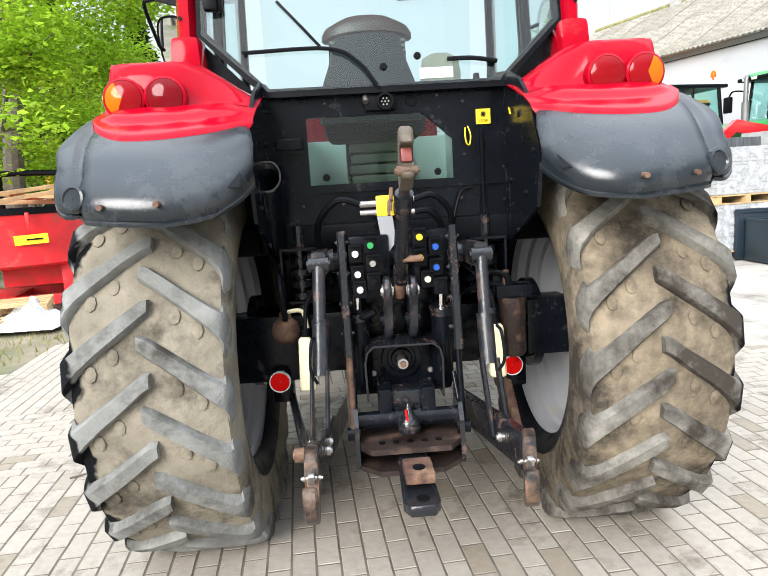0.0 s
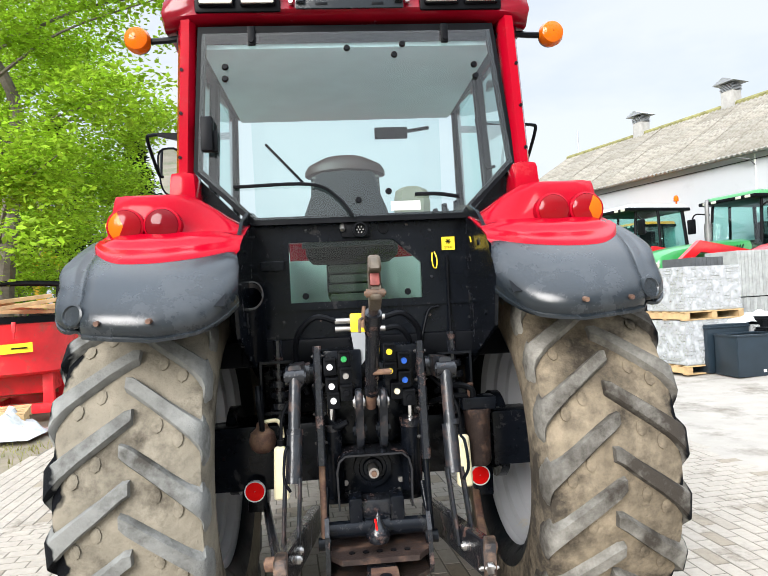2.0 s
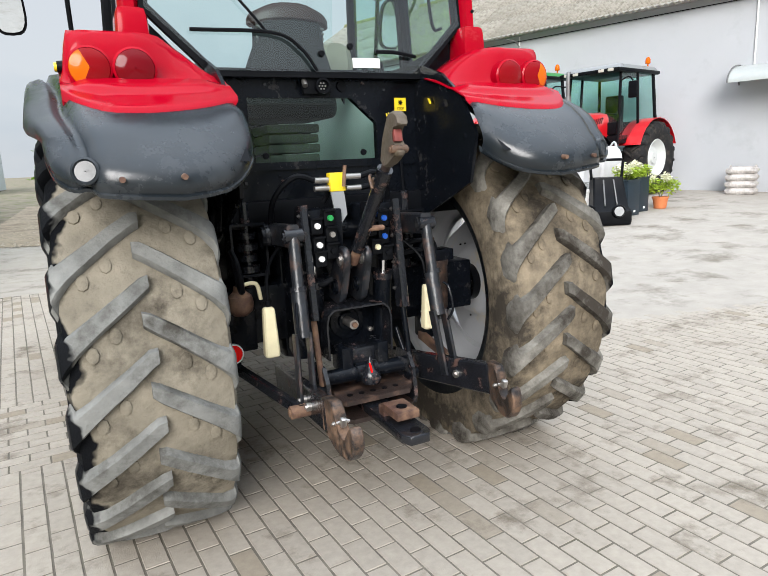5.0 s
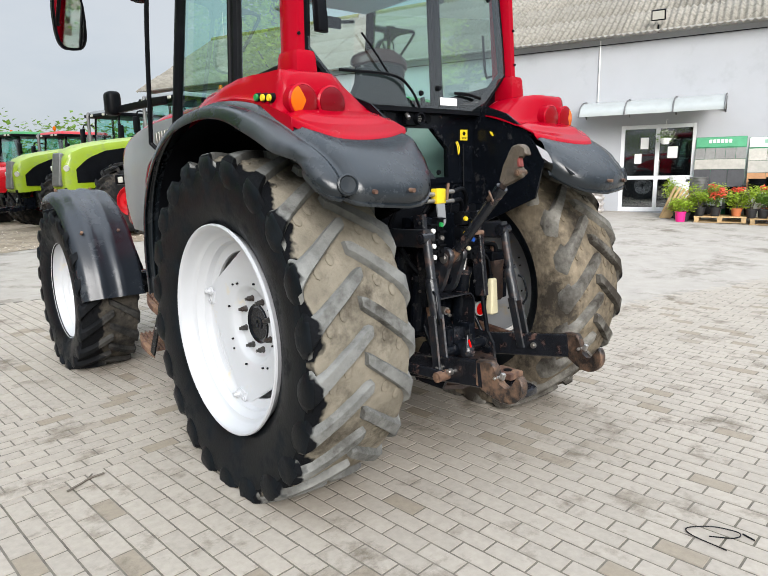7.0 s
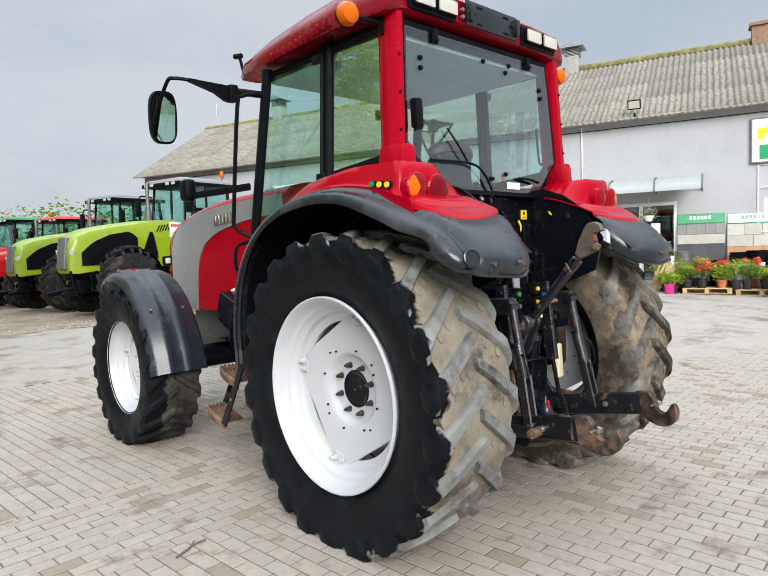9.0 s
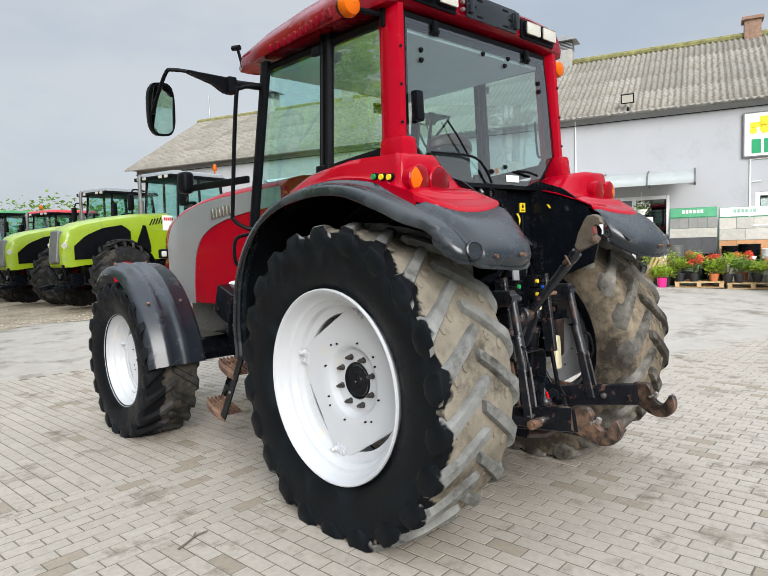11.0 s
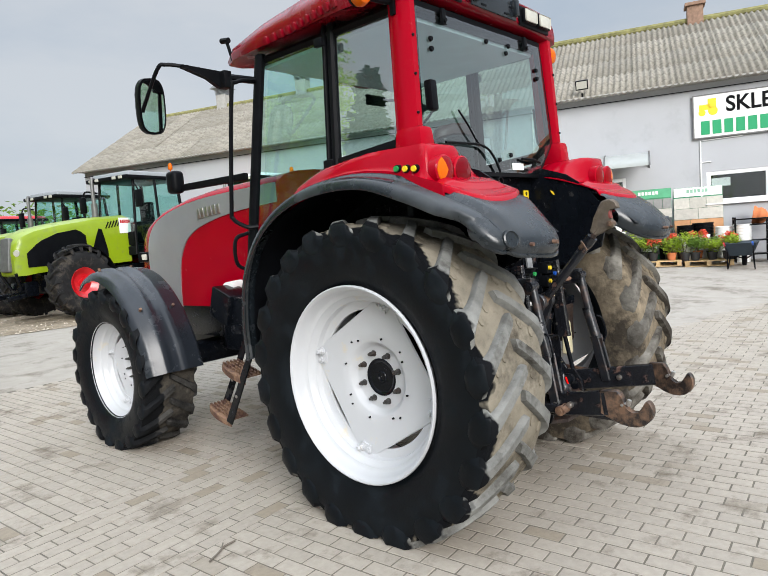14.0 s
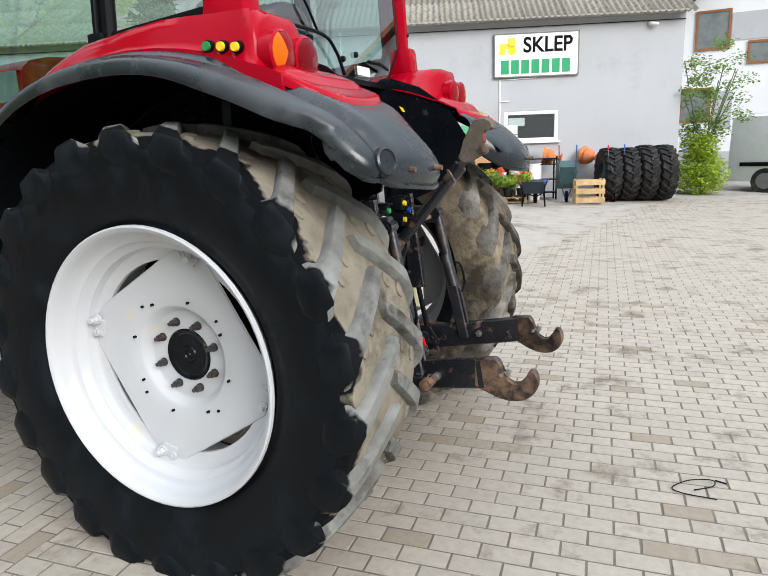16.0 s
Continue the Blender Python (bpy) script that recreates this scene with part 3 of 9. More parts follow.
# ---- the red tractor ----
def tyre_parts(parent, m, R, hw, rim_r, lugs, shift, lug_h, mats, mid=0.0, mirror=False):
    """A lugged tyre round the x axis, its outer side at -x: carcass, and tread bars that run over the shoulder."""
    rub, mud, lugm = mats
    base, k = R - lug_h, R / 0.885
    prof = [(-0.70, rim_r - 0.02), (-0.82, rim_r + 0.012), (-0.90, lerp(rim_r, base, 0.22)), (-0.945, lerp(rim_r, base, 0.45)), (-0.955, lerp(rim_r, base, 0.66)),
            (-0.94, lerp(rim_r, base, 0.82)), (-0.885, lerp(rim_r, base, 0.935)), (-0.72, base - 0.006), (-0.4, base - 0.004), (0, base)]
    prof = [(mid + a * hw, r) for a, r in prof + [(-a, r) for a, r in prof[-2::-1]]]

    def settled(bm, floor):
        """Puts the tyre in its place, flat where it bears on the ground and bulged a little above."""
        if mirror:
            flip(bm)
        bmesh.ops.transform(bm, matrix=m, verts=bm.verts[:])
        cx = m.translation.x + (-mid if mirror else mid)
        for v in bm.verts:
            if v.co.z < 0.24:
                v.co.x = cx + (v.co.x - cx) * (1 + 0.07 * (1 - max(v.co.z, 0) / 0.24) ** 2)
            v.co.z = max(v.co.z, floor)
        return bm

    bm = B()
    for f in lathe(bm, prof, seg=72):
        c = f.calc_center_median()
        f.material_index = 1 if math.hypot(c.y, c.z) > lerp(rim_r, base, 0.84) or c.x > mid + hw * 0.5 and math.hypot(c.y, c.z) > lerp(rim_r, base, 0.2) else 0
    tyre = part("tyre", settled(bm, lug_h * 0.8), [rub, mud], parent, "lugged tyre, black sides, mud-caked tread")
    bm = B()
    rr = random.Random(7)
    stations = [(0.0, -0.06, 0.005, -0.06, lug_h + 0.01, 0.022, 0.032), (0.05, 0.03, 0.0, 0.03, lug_h + 0.01, 0.029, 0.038), (0.28, 0.27, 0.001, 0.27, lug_h + 0.012, 0.031, 0.040),
                (0.52, 0.52, 0.004, 0.52, lug_h + 0.014, 0.033, 0.043), (0.76, 0.76, 0.009, 0.755, lug_h + 0.018, 0.038, 0.050), (0.90, 0.89, 0.017, 0.87, lug_h + 0.020, 0.045, 0.060),
                (0.975, 0.955, 0.030, 0.90, lug_h + 0.026, 0.056, 0.096), (1.0, 0.985, 0.056, 0.915, lug_h + 0.05, 0.062, 0.112), (1.03, 0.992, 0.096, 0.93, lug_h + 0.08, 0.060, 0.104),
                (1.05, 0.982, 0.130, 0.935, lug_h + 0.11, 0.046, 0.066), (1.06, 0.962, 0.150, 0.94, lug_h + 0.12, 0.026, 0.034)]
    for side in (-1, 1):
        for n in range(lugs):
            th0 = 2 * math.pi * (n + (0.5 if side > 0 else 0)) / lugs + rr.uniform(-0.006, 0.006)
            sec = []
            for i, (st, a, dt, ab, db, wt, wb) in enumerate(stations):
                th = th0 + shift * (0.5 - st) / R
                chip = rr.uniform(-0.003, 0.003)
                if side > 0 and i > 5:
                    a, ab = a - 0.03, min(ab, 0.90)
                row = []
                for off, dr, aa in ((-wb, db, ab), (-wt * 1.12, lerp(dt, db, 0.22), lerp(a, ab, 0.18)), (-wt * 0.9, dt, a), (wt * 0.9, dt, a), (wt * 1.12, lerp(dt, db, 0.22), lerp(a, ab, 0.18)), (wb, db, ab)):
                    t = th + (off * k + chip) / R
                    r = R - dr * k
                    row.append((mid + side * hw * aa, -r * math.cos(t), r * math.sin(t)))
                sec.append(row)
            n0 = len(bm.faces)
            loft(bm, sec, closed=True, cap=True)
            bm.faces.ensure_lookup_table()
            for f in bm.faces[n0:]:
                c = f.calc_center_median()
                f.material_index = 1 if side < 0 and c.x < mid - hw * 0.94 else 0
            # wear marks moulded in the hollows between the bars
            for u, st in ((0.36, 0.82), (0.62, 1.06)):
                t = th0 + shift * (0.5 - st) / R + math.pi / lugs * 0.2
                pad = []
                for rad, sc in ((base - 0.016, 1.25), (base + 0.001, 1.15), (base + 0.0035, 0.85)):
                    pad.append([(mid + side * hw * u + sc * 0.017 * math.cos(q), -rad * math.cos(t + sc * 0.026 * math.sin(q) / R), rad * math.sin(t + sc * 0.026 * math.sin(q) / R))
                                for q in [2 * math.pi * e / 8 for e in range(8)]])
                n0 = len(bm.faces)
                loft(bm, pad, closed=True, cap=True)
                bm.faces.ensure_lookup_table()
                for f in bm.faces[n0:]:
                    f.material_index = 2
    part("tread", settled(bm, 0.004), [lugm, rub, mud], parent, "worn dusty tread bars", angle=42)
    return tyre


def wheel(parent, cx, cy, cz, R, hw, rim_r, lugs, disc_in, hub_r, side, shift, lug_h, flange, mid=0.0):
    """One wheel with rim, disc, hub and nuts. side -1: the tractor's left. disc_in: how far the disc stands out from the wheel's middle."""
    m = pose(cx, cy, cz)
    fl = side > 0
    k = rim_r / 0.528
    TW = -0.24   # the tabs of the disc stand a little off the upright

    def done(bm):
        if fl:
            flip(bm)
        bmesh.ops.transform(bm, matrix=m, verts=bm.verts[:])
        return bm

    def spot(r, t):
        return (r * math.sin(t), r * math.cos(t))

    # disc: a square plate with cut corners, dished towards the hub
    bm = B()
    rings = []
    seg = 96
    for q, r0, dep in ((1.0, 0, 0.006), (0.985, 0, 0.0), (0.90, 0, 0.0), (0.55, 0.265, 0.006), (0, 0.212, 0.014), (0, 0.198, 0.022), (0, 0.182, 0.048), (0, 0.172, 0.054), (0, 0.102, 0.056)):
        ring = []
        for n in range(seg):
            t = 2 * math.pi * n / seg
            w = (t - TW + math.pi / 4) % (math.pi / 2) - math.pi / 4     # from the nearest tab
            outline = min(0.352 / max(0.2, math.cos(math.pi / 4 - abs(w))), 0.428)
            rad = lerp(r0, outline * q, 0.0 if r0 else 1.0) if r0 < 0.25 else r0
            ring.append((-disc_in + dep * k, *spot(rad * k, t)))
        rings.append(ring)
    loft(bm, rings, closed=True)
    solid(bm, 0.012)
    disc = part("wheel", done(bm), WHITE, parent, "white painted steel wheel")
    # rim: lip, bead seat, well and the inner flange that the disc is bolted to
    bm = B()
    f = flange
    prof = [(-f + 0.010, 0.532), (-f - 0.001, 0.530), (-f - 0.004, 0.524), (-f + 0.001, 0.514), (-f + 0.014, 0.506), (-f + 0.030, 0.500), (-f + 0.062, 0.490), (-f + 0.072, 0.482), (-f + 0.080, 0.466),
            (-f + 0.112, 0.452), (-f + 0.120, 0.440), (-f + 0.150, 0.432), (-f + 0.156, 0.424), (-f + 0.158, 0.386), (-f + 0.172, 0.384)]
    lathe(bm, [(a, r * k) for a, r in prof], seg=72)
    back = [(-f + 0.156, 0.426), (-f * 0.1, 0.430), (0.02, 0.434), (f * 0.16, 0.448), (f * 0.36, 0.453), (f * 0.42, 0.468), (f * 0.62, 0.476), (f * 0.68, 0.497), (f - 0.03, 0.503), (f - 0.018, 0.516), (f, 0.530)]
    lathe(bm, [(a, r * k) for a, r in back], seg=72)
    solid(bm, 0.008)
    part("rim", done(bm), WHITE, disc, "white steel rim")
    for n in range(4):
        t = math.pi / 2 * n + TW
        bm = B()
        ear = [(0.034, -0.030), (0.034, 0.012), (0.020, 0.030), (-0.020, 0.030), (-0.034, 0.012), (-0.034, -0.030)]
        u = Vector((0, *spot(1, t)))
        v = Vector((0, *spot(1, t + math.pi / 2)))
        at = lambda a, b, x: tuple(Vector((x, 0, 0)) + u * (0.412 * k + b * k) + v * (a * k))
        loft(bm, [[at(a, b, -disc_in - d) for a, b in ear] for d in (-0.004, 0.008, 0.012)], closed=True, cap=True)
        cl = part("clamp_lug", done(bm), WHITE, disc)
        for e, r1, d1 in ((-0.030, 0.014, 0.050), (0.024, 0.011, 0.026)):
            bm = B()
            p = at(e, 0.004, 0)
            cyl(bm, (-disc_in - 0.010, p[1], p[2]), (-disc_in - 0.018, p[1], p[2]), r1 * 1.7, seg=12)
            cyl(bm, (-disc_in - 0.016, p[1], p[2]), (-disc_in - d1 * 0.7, p[1], p[2]), r1 * 1.25, seg=6)
            cyl(bm, (-disc_in - 0.02, p[1], p[2]), (-disc_in - d1, p[1], p[2]), r1 * 0.8, seg=10)
            part("clamp_bolt", done(bm), WHITE, cl)
    # hub and nuts
    d0 = -disc_in + 0.056 * k
    bm = B()
    lathe(bm, [(d0 + 0.004, 0.003), (d0 + 0.003, hub_r * 0.16), (d0 - 0.003, hub_r * 0.2), (d0 - 0.003, hub_r * 0.30), (d0 + 0.002, hub_r * 0.34), (d0, hub_r * 0.78), (d0 - 0.006, hub_r * 0.84), (d0 - 0.008, hub_r * 0.95), (d0 - 0.003, hub_r), (d0 + 0.06, hub_r)], seg=40)
    part("hub", done(bm), BLACK, disc, "black hub face")
    for n in range(8):
        u = spot(hub_r * 1.30, math.pi / 4 * n + 0.32)
        bm = B()
        cyl(bm, (d0 + 0.004, *u), (d0 - 0.006, *u), hub_r * 0.165, seg=14)
        cyl(bm, (d0 - 0.004, *u), (d0 - 0.030, *u), hub_r * 0.14, hub_r * 0.125, seg=6)
        cyl(bm, (d0 - 0.028, *u), (d0 - 0.044, *u), hub_r * 0.08, seg=8)
        part("wheel_nut", done(bm), WORN, disc)
    # bolt holes aren't cut: black plugs give the shade inside them
    for n in range(8):
        for e, rad in ((0.0, 0.232), (0.20, 0.252)):
            if e and n % 2:
                continue
            u = spot(rad * k, math.pi / 4 * n + 0.5 + e)
            bm = B()
            cyl(bm, (-disc_in + 0.001, *u), (-disc_in + 0.03, *u), 0.0055, seg=8)
            part("bolt_hole", done(bm), BLACK_MATT, disc)
    tyre_parts(disc, m, R, hw, rim_r, lugs, shift, lug_h, ((RUBBER, MUD, LUG) if side < 0 else (RUBBER, MUD_OLD, LUG_OLD)) if R > 0.8 else (RUBBER, MUD_FRONT, LUG_FRONT), mid=mid, mirror=fl)
    return disc


tractor = thing("tractor", pose(0, 0, 0), "red farm tractor with grey fenders and white wheels", "tractor")
for side in (-1, 1):
    w = wheel(tractor, side * 0.92, 0.015, 0.804, 0.880, 0.288, 0.528, 22, 0.075, 0.105, side, 0.23, 0.034, 0.229, mid=0.03)
    w.name = "rear_wheel" if side < 0 else "rear_wheel.001"
    w = wheel(tractor, side * 1.04, 2.80, 0.636, 0.682, 0.236, 0.408, 20, 0.02, 0.085, side, 0.18, 0.038, 0.187, mid=-0.012)
    w.name = "front_wheel" if side < 0 else "front_wheel.001"

# -- rear fenders --
ARCH = [(0.99, 0.86), (1.0, 1.12), (0.94, 1.40), (0.80, 1.62), (0.60, 1.775), (0.35, 1.87), (0.05, 1.905), (-0.2, 1.888), (-0.42, 1.835), (-0.62, 1.755),
        (-0.78, 1.668), (-0.88, 1.585), (-0.94, 1.515), (-0.953, 1.465), (-0.94, 1.435)]


def arch_normals(pts):
    out = []
    for i in range(len(pts)):
        a, b = pts[max(0, i - 1)], pts[min(len(pts) - 1, i + 1)]
        d = Vector((b[0] - a[0], b[1] - a[1])).normalized()
        out.append((-d.y, d.x))  # towards the wheel
    return out


def fender_inner(y):
    return lerp(0.79, 0.50, sstep(0.05, -0.55, y))


LIP_Y = [(0, 0.175), (0.09, 0.10), (0.18, 0.05), (0.3, 0.014), (0.42, 0.002), (0.6, 0.010), (0.7, 0.022), (0.82, 0.042), (0.9, 0.056), (0.955, 0.078), (1, 0.115)]
LIP_Z = [(0, 0.105), (0.06, 0.065), (0.13, 0.032), (0.22, 0.012), (0.4, 0.0), (0.6, 0.01), (0.8, 0.022), (0.92, 0.035), (0.97, 0.055), (1, 0.10)]


def fender(side):
    path = [(p.x, p.y) for p in smooth_path([(y, z, 0) for y, z in ARCH], 4)]
    nor = arch_normals(path)
    bm = B()
    secs = []
    us = [(0.0, 0.012), (0.015, 0.004), (0.05, 0), (0.1, 0), (0.15, 0), (0.2, 0), (0.3, 0.0), (0.42, 0.0), (0.55, 0.0), (0.65, 0.0), (0.73, 0.0), (0.785, 0.004), (0.81, 0.026), (0.825, 0.034), (0.845, 0.034), (0.865, 0.022), (0.89, 0.020),
          (0.92, 0.026), (0.95, 0.030), (0.975, 0.040), (0.99, 0.056), (1.0, 0.078), (0.995, 0.086), (0.98, 0.084)]
    for i, ((y, z), (ny, nz)) in enumerate(zip(path, nor)):
        xi = fender_inner(y)
        tail = sstep(-0.60, -0.95, y) if z > 1.6 or y > 0 else sstep(-0.60, -0.95, min(y, -0.9))
        sec = []
        for u, dep in us:
            x = lerp(xi - 0.02 * tail, 1.175 - 0.055 * tail, u)
            dep *= 1 + 0.22 * sstep(-0.15, -0.45, y) * sstep(-0.92, -0.70, y)
            sec.append((-x, y + ny * dep + tail * curve_at(LIP_Y, u), z + nz * dep + tail * curve_at(LIP_Z, u)))
        secs.append(sec)
    # rolled lip along the tail
    end = [Vector(p) for p in secs[-1]]
    secs.append([p + Vector((0, -0.008, -0.006)) for p in end])
    secs.append([p + Vector((0, -0.006, -0.016)) for p in end])
    secs.append([p + Vector((0, 0.012, -0.017)) for p in end])
    secs.append([p + Vector((0, 0.018, 0.01)) for p in end])
    loft(bm, secs)
    if side > 0:
        flip(bm)
    fen = part("rear_fender", bm, PLASTIC, tractor, "grey plastic rear fender with rolled edge", angle=60)
    # round blank and the two rivets on the lip
    bm = B()
    lathe(bm, [(-0.014, 0.044), (0.004, 0.042), (0.007, 0.035), (0.001, 0.031), (0.0, 0.002)], seg=22, axis="z")
    bmesh.ops.transform(bm, matrix=pose(-1.015, -0.892, 1.522, 78, 0, -20), verts=bm.verts[:])
    if side > 0:
        flip(bm)
    part("lamp_blank", bm, PLASTIC, fen)
    for x, y in ((0.92, -0.925), (0.745, -0.95)):
        bm = B()
        cyl(bm, (-x, y - 0.022, 1.492), (-x, y + 0.02, 1.494), 0.009, 0.010, seg=10)
        if side > 0:
            flip(bm)
        part("rivet", bm, RUST, fen)
    # dark inner liner and side wall between fender and cab
    bm = B()
    liner = []
    for (y, z), (ny, nz) in zip(path, nor):
        if y > -0.9 and (z > 1.3 or y > 0):
            liner.append([(-x, y + ny * d, z + nz * d) for x, d in ((1.085 - 0.1 * sstep(-0.5, -0.8, y), 0.062), (0.98, 0.05), (0.7, 0.05), (0.515, 0.05))])
    loft(bm, liner)
    if side > 0:
        flip(bm)
    part("liner", bm, BLACK_MATT, fen)
    bm = B()
    plate(bm, [(-0.69, 1.60)] + [(y, z + 0.062 * sstep(-0.6, -0.35, y)) for y, z in path[::-3] if -0.64 < y < 0.9] + [(0.92, 1.30), (0.55, 1.17), (-0.10, 1.18), (-0.42, 1.31), (-0.64, 1.40)], "x", -0.512, -0.498)
    for z, y in ((1.75, -0.42), (1.6, -0.6), (1.45, -0.5), (1.3, -0.38), (1.5, -0.28), (1.7, -0.25)):
        cyl(bm, (-0.50, y, z), (-0.492, y, z), 0.012, seg=8)
    if side > 0:
        flip(bm)
    part("inner_wall", bm, BLACK, fen, smooth=False)
    # red cover on top with its lamp housing
    top = [(-0.9, 2.0), (-0.30, 2.0), (-0.20, 2.003), (0.05, 2.0), (0.30, 1.965), (0.55, 1.895), (0.80, 1.765)]
    skin_z = sorted((y, z) for y, z in path if z > 1.55 and -0.9 < y < 0.9)
    bm = B()
    cols = [0.0, 0.03, 0.08, 0.15, 0.23, 0.31, 0.39, 0.46, 0.53, 0.60, 0.67, 0.74, 0.80, 0.86, 0.90, 0.93, 0.955, 0.975, 0.99, 1.0, 1.0]
    rows = [(0.80, 0), (0.68, 0), (0.55, 0), (0.42, 0), (0.30, 0), (0.17, 0), (0.05, 0), (-0.08, 0), (-0.20, 0), (-0.30, 0), (-0.37, 0), (-0.41, 0), (-0.435, 0), (-0.452, 0), (-0.466, 0), (-0.477, 0), (-0.486, 0), (-0.494, 0), (-0.502, 0), (-0.51, 0)]
    rows += [(None, q) for q in (0.05, 0.14, 0.26, 0.38, 0.46, 0.52, 0.60, 0.72, 0.82, 0.90, 0.955, 0.985, 1.0, 1.0)]
    grid = []
    for y0, q in rows:
        row = []
        for n, u in enumerate(cols):
            yy = -0.51 if y0 is None else y0
            x = lerp(max(0.485, lerp(0.77, 0.485, sstep(0.2, -0.32, yy))), 1.05 - 0.10 * sstep(0.3, 0.9, yy), u)
            end = -0.732 + (0.155 * ((x - 0.86) / 0.19) ** 2.6 if x > 0.86 else 0.09 * ((0.86 - x) / 0.37) ** 2)
            y = lerp(-0.51, end, q) if y0 is None else y0
            seat_z = curve_at(skin_z, y) + 0.010
            near = 0.026 * max(0.0, abs(x - 0.88) / 0.15) ** 3 if abs(x - 0.88) < 0.2 else 0.06
            fall = 1 - sstep(-0.458 + near, -0.508 + near, y)           # the pod's face to the rear
            across = sstep(0.0, 0.44, u) ** 0.9 * (1 - sstep(0.93, 0.995, u)) if yy < 0.1 else 1 - sstep(0.80, 1.0, u)
            if -0.1 < yy < 0.3:
                across = lerp(sstep(0.0, 0.44, u) ** 0.9 * (1 - sstep(0.93, 0.995, u)), 1 - sstep(0.80, 1.0, u), sstep(-0.1, 0.3, yy))
            z = lerp(seat_z, curve_at(top, y), fall * across)
            if y0 is None:      # a broad tongue with one ledge and a rounded rim
                z += 0.022 * (1 - sstep(0.40, 0.55, q)) * sstep(0.0, 0.2, u) * (1 - sstep(0.85, 0.97, u)) + 0.004
                z -= 0.014 * sstep(0.94, 1.0, q) + (0.02 if n and q == 1.0 and len(grid) == len(rows) - 1 else 0)
            if n == len(cols) - 1:
                z -= 0.055
            row.append((-x, y, z))
        grid.append(row)
    loft(bm, grid)
    solid(bm, 0.006)
    if side > 0:
        flip(bm)
    red = part("fender_cover", bm, RED, fen, "glossy red fender cover with lamp housing", angle=62)
    for x, mats, lab in ((0.952, (LENS_RED, LENS_AMBER), "round red and amber tail lamp"), (0.807, (LENS_DARK if side < 0 else LENS_RED,) * 2, "round red tail lamp")):
        bm = B()
        lathe(bm, [(-0.47, 0.074), (-0.516, 0.074), (-0.522, 0.066)], c=(-x, 0, 1.866), seg=28, axis="y")
        if side > 0:
            flip(bm)
        lamp = part("tail_lamp", bm, RED, red, lab)
        bm = B()
        fs = lathe(bm, [(-0.514, 0.068), (-0.524, 0.064), (-0.531, 0.049), (-0.536, 0.028), (-0.538, 0.002)], c=(-x, 0, 1.866), seg=28, axis="y")
        for f in fs:
            c = f.calc_center_median()
            f.material_index = 1 if x > 0.9 and c.x < -x - 0.42 * abs(c.z - 1.866) else 0
        if side > 0:
            flip(bm)
        part("lens", bm, list(mats), lamp)
    return fen


for side in (-1, 1):
    fender(side)
for k, (y, mt) in enumerate(((-0.30, GREEN), (-0.355, YELLOW), (-0.41, YELLOW))):
    bm = B()
    cyl(bm, (-1.02, y, 1.895 - 0.006 * k), (-1.052, y, 1.895 - 0.006 * k), 0.023, 0.019, seg=14)
    part("push_button", bm, BLACK_MATT, tractor, "round push button on the fender")
    bm = B()
    cyl(bm, (-1.045, y, 1.895 - 0.006 * k), (-1.061, y, 1.895 - 0.006 * k), 0.016, 0.014, seg=14)
    part("push_button", bm, mt, tractor)

# -- cab --
PIL = RED


def strut(bm, p0, p1, w, d, n=1):
    """A square bar with rounded edges from p0 to p1; w across x, d along y."""
    p0, p1 = Vector(p0), Vector(p1)
    for k in range(n):
        a, b = p0.lerp(p1, k / n), p0.lerp(p1, (k + 1) / n)
        sec = []
        for p in (a, b):
            c = 0.25
            sec.append([(p.x + w * sx, p.y + d * sy, p.z) for sx, sy in
                        ((-0.5, -0.5 + c), (-0.5 + c, -0.5), (0.5 - c, -0.5), (0.5, -0.5 + c), (0.5, 0.5 - c), (0.5 - c, 0.5), (-0.5 + c, 0.5), (-0.5, 0.5 - c))])
        loft(bm, sec, closed=True, cap=True)


bm = B()
plate(bm, [(-0.52, 1.36), (-0.52, 1.90), (-0.73, 2.12), (-0.77, 2.06), (-0.78, 1.60), (-0.55, 1.36)], "y", -0.16, -0.12)
plate(bm, [(0.52, 1.36), (0.52, 1.90), (0.73, 2.12), (0.77, 2.06), (0.78, 1.60), (0.55, 1.36)], "y", -0.16, -0.12)
# panel under the rear window, with an opening
L, Rr, b0, t0 = -0.335, 0.285, 1.525, 1.805
PANEL = [[(-0.52, 1.36), (L, 1.36), (L, 1.90), (-0.52, 1.90)], [(Rr, 1.36), (0.52, 1.36), (0.52, 1.90), (Rr, 1.90)], [(L, t0), (Rr, t0), (Rr, 1.90), (L, 1.90)],
         [(L, 1.36), (Rr, 1.36), (Rr, b0), (L, b0)], [(Rr, 1.69), (Rr, t0), (0.155, t0)]]
plate(bm, PANEL[0], "y", -0.165, -0.13)
for x0, x1, z0, z1 in ((-0.47, 0.49, 1.49, 1.503), (-0.50, -0.34, 1.66, 1.675)):
    box(bm, ((x0 + x1) / 2, -0.17, (z0 + z1) / 2), (x1 - x0, 0.012, z1 - z0))
box(bm, (-0.41, -0.18, 1.70), (0.11, 0.03, 0.045), bev=0.004)
cab_body = part("cab_rear_panel", bm, BLACK, tractor, "black cab rear panel", smooth=False)
for poly in PANEL[1:]:
    bm = B()
    plate(bm, poly, "y", -0.165, -0.13)
    part("panel_piece", bm, BLACK, cab_body, smooth=False)
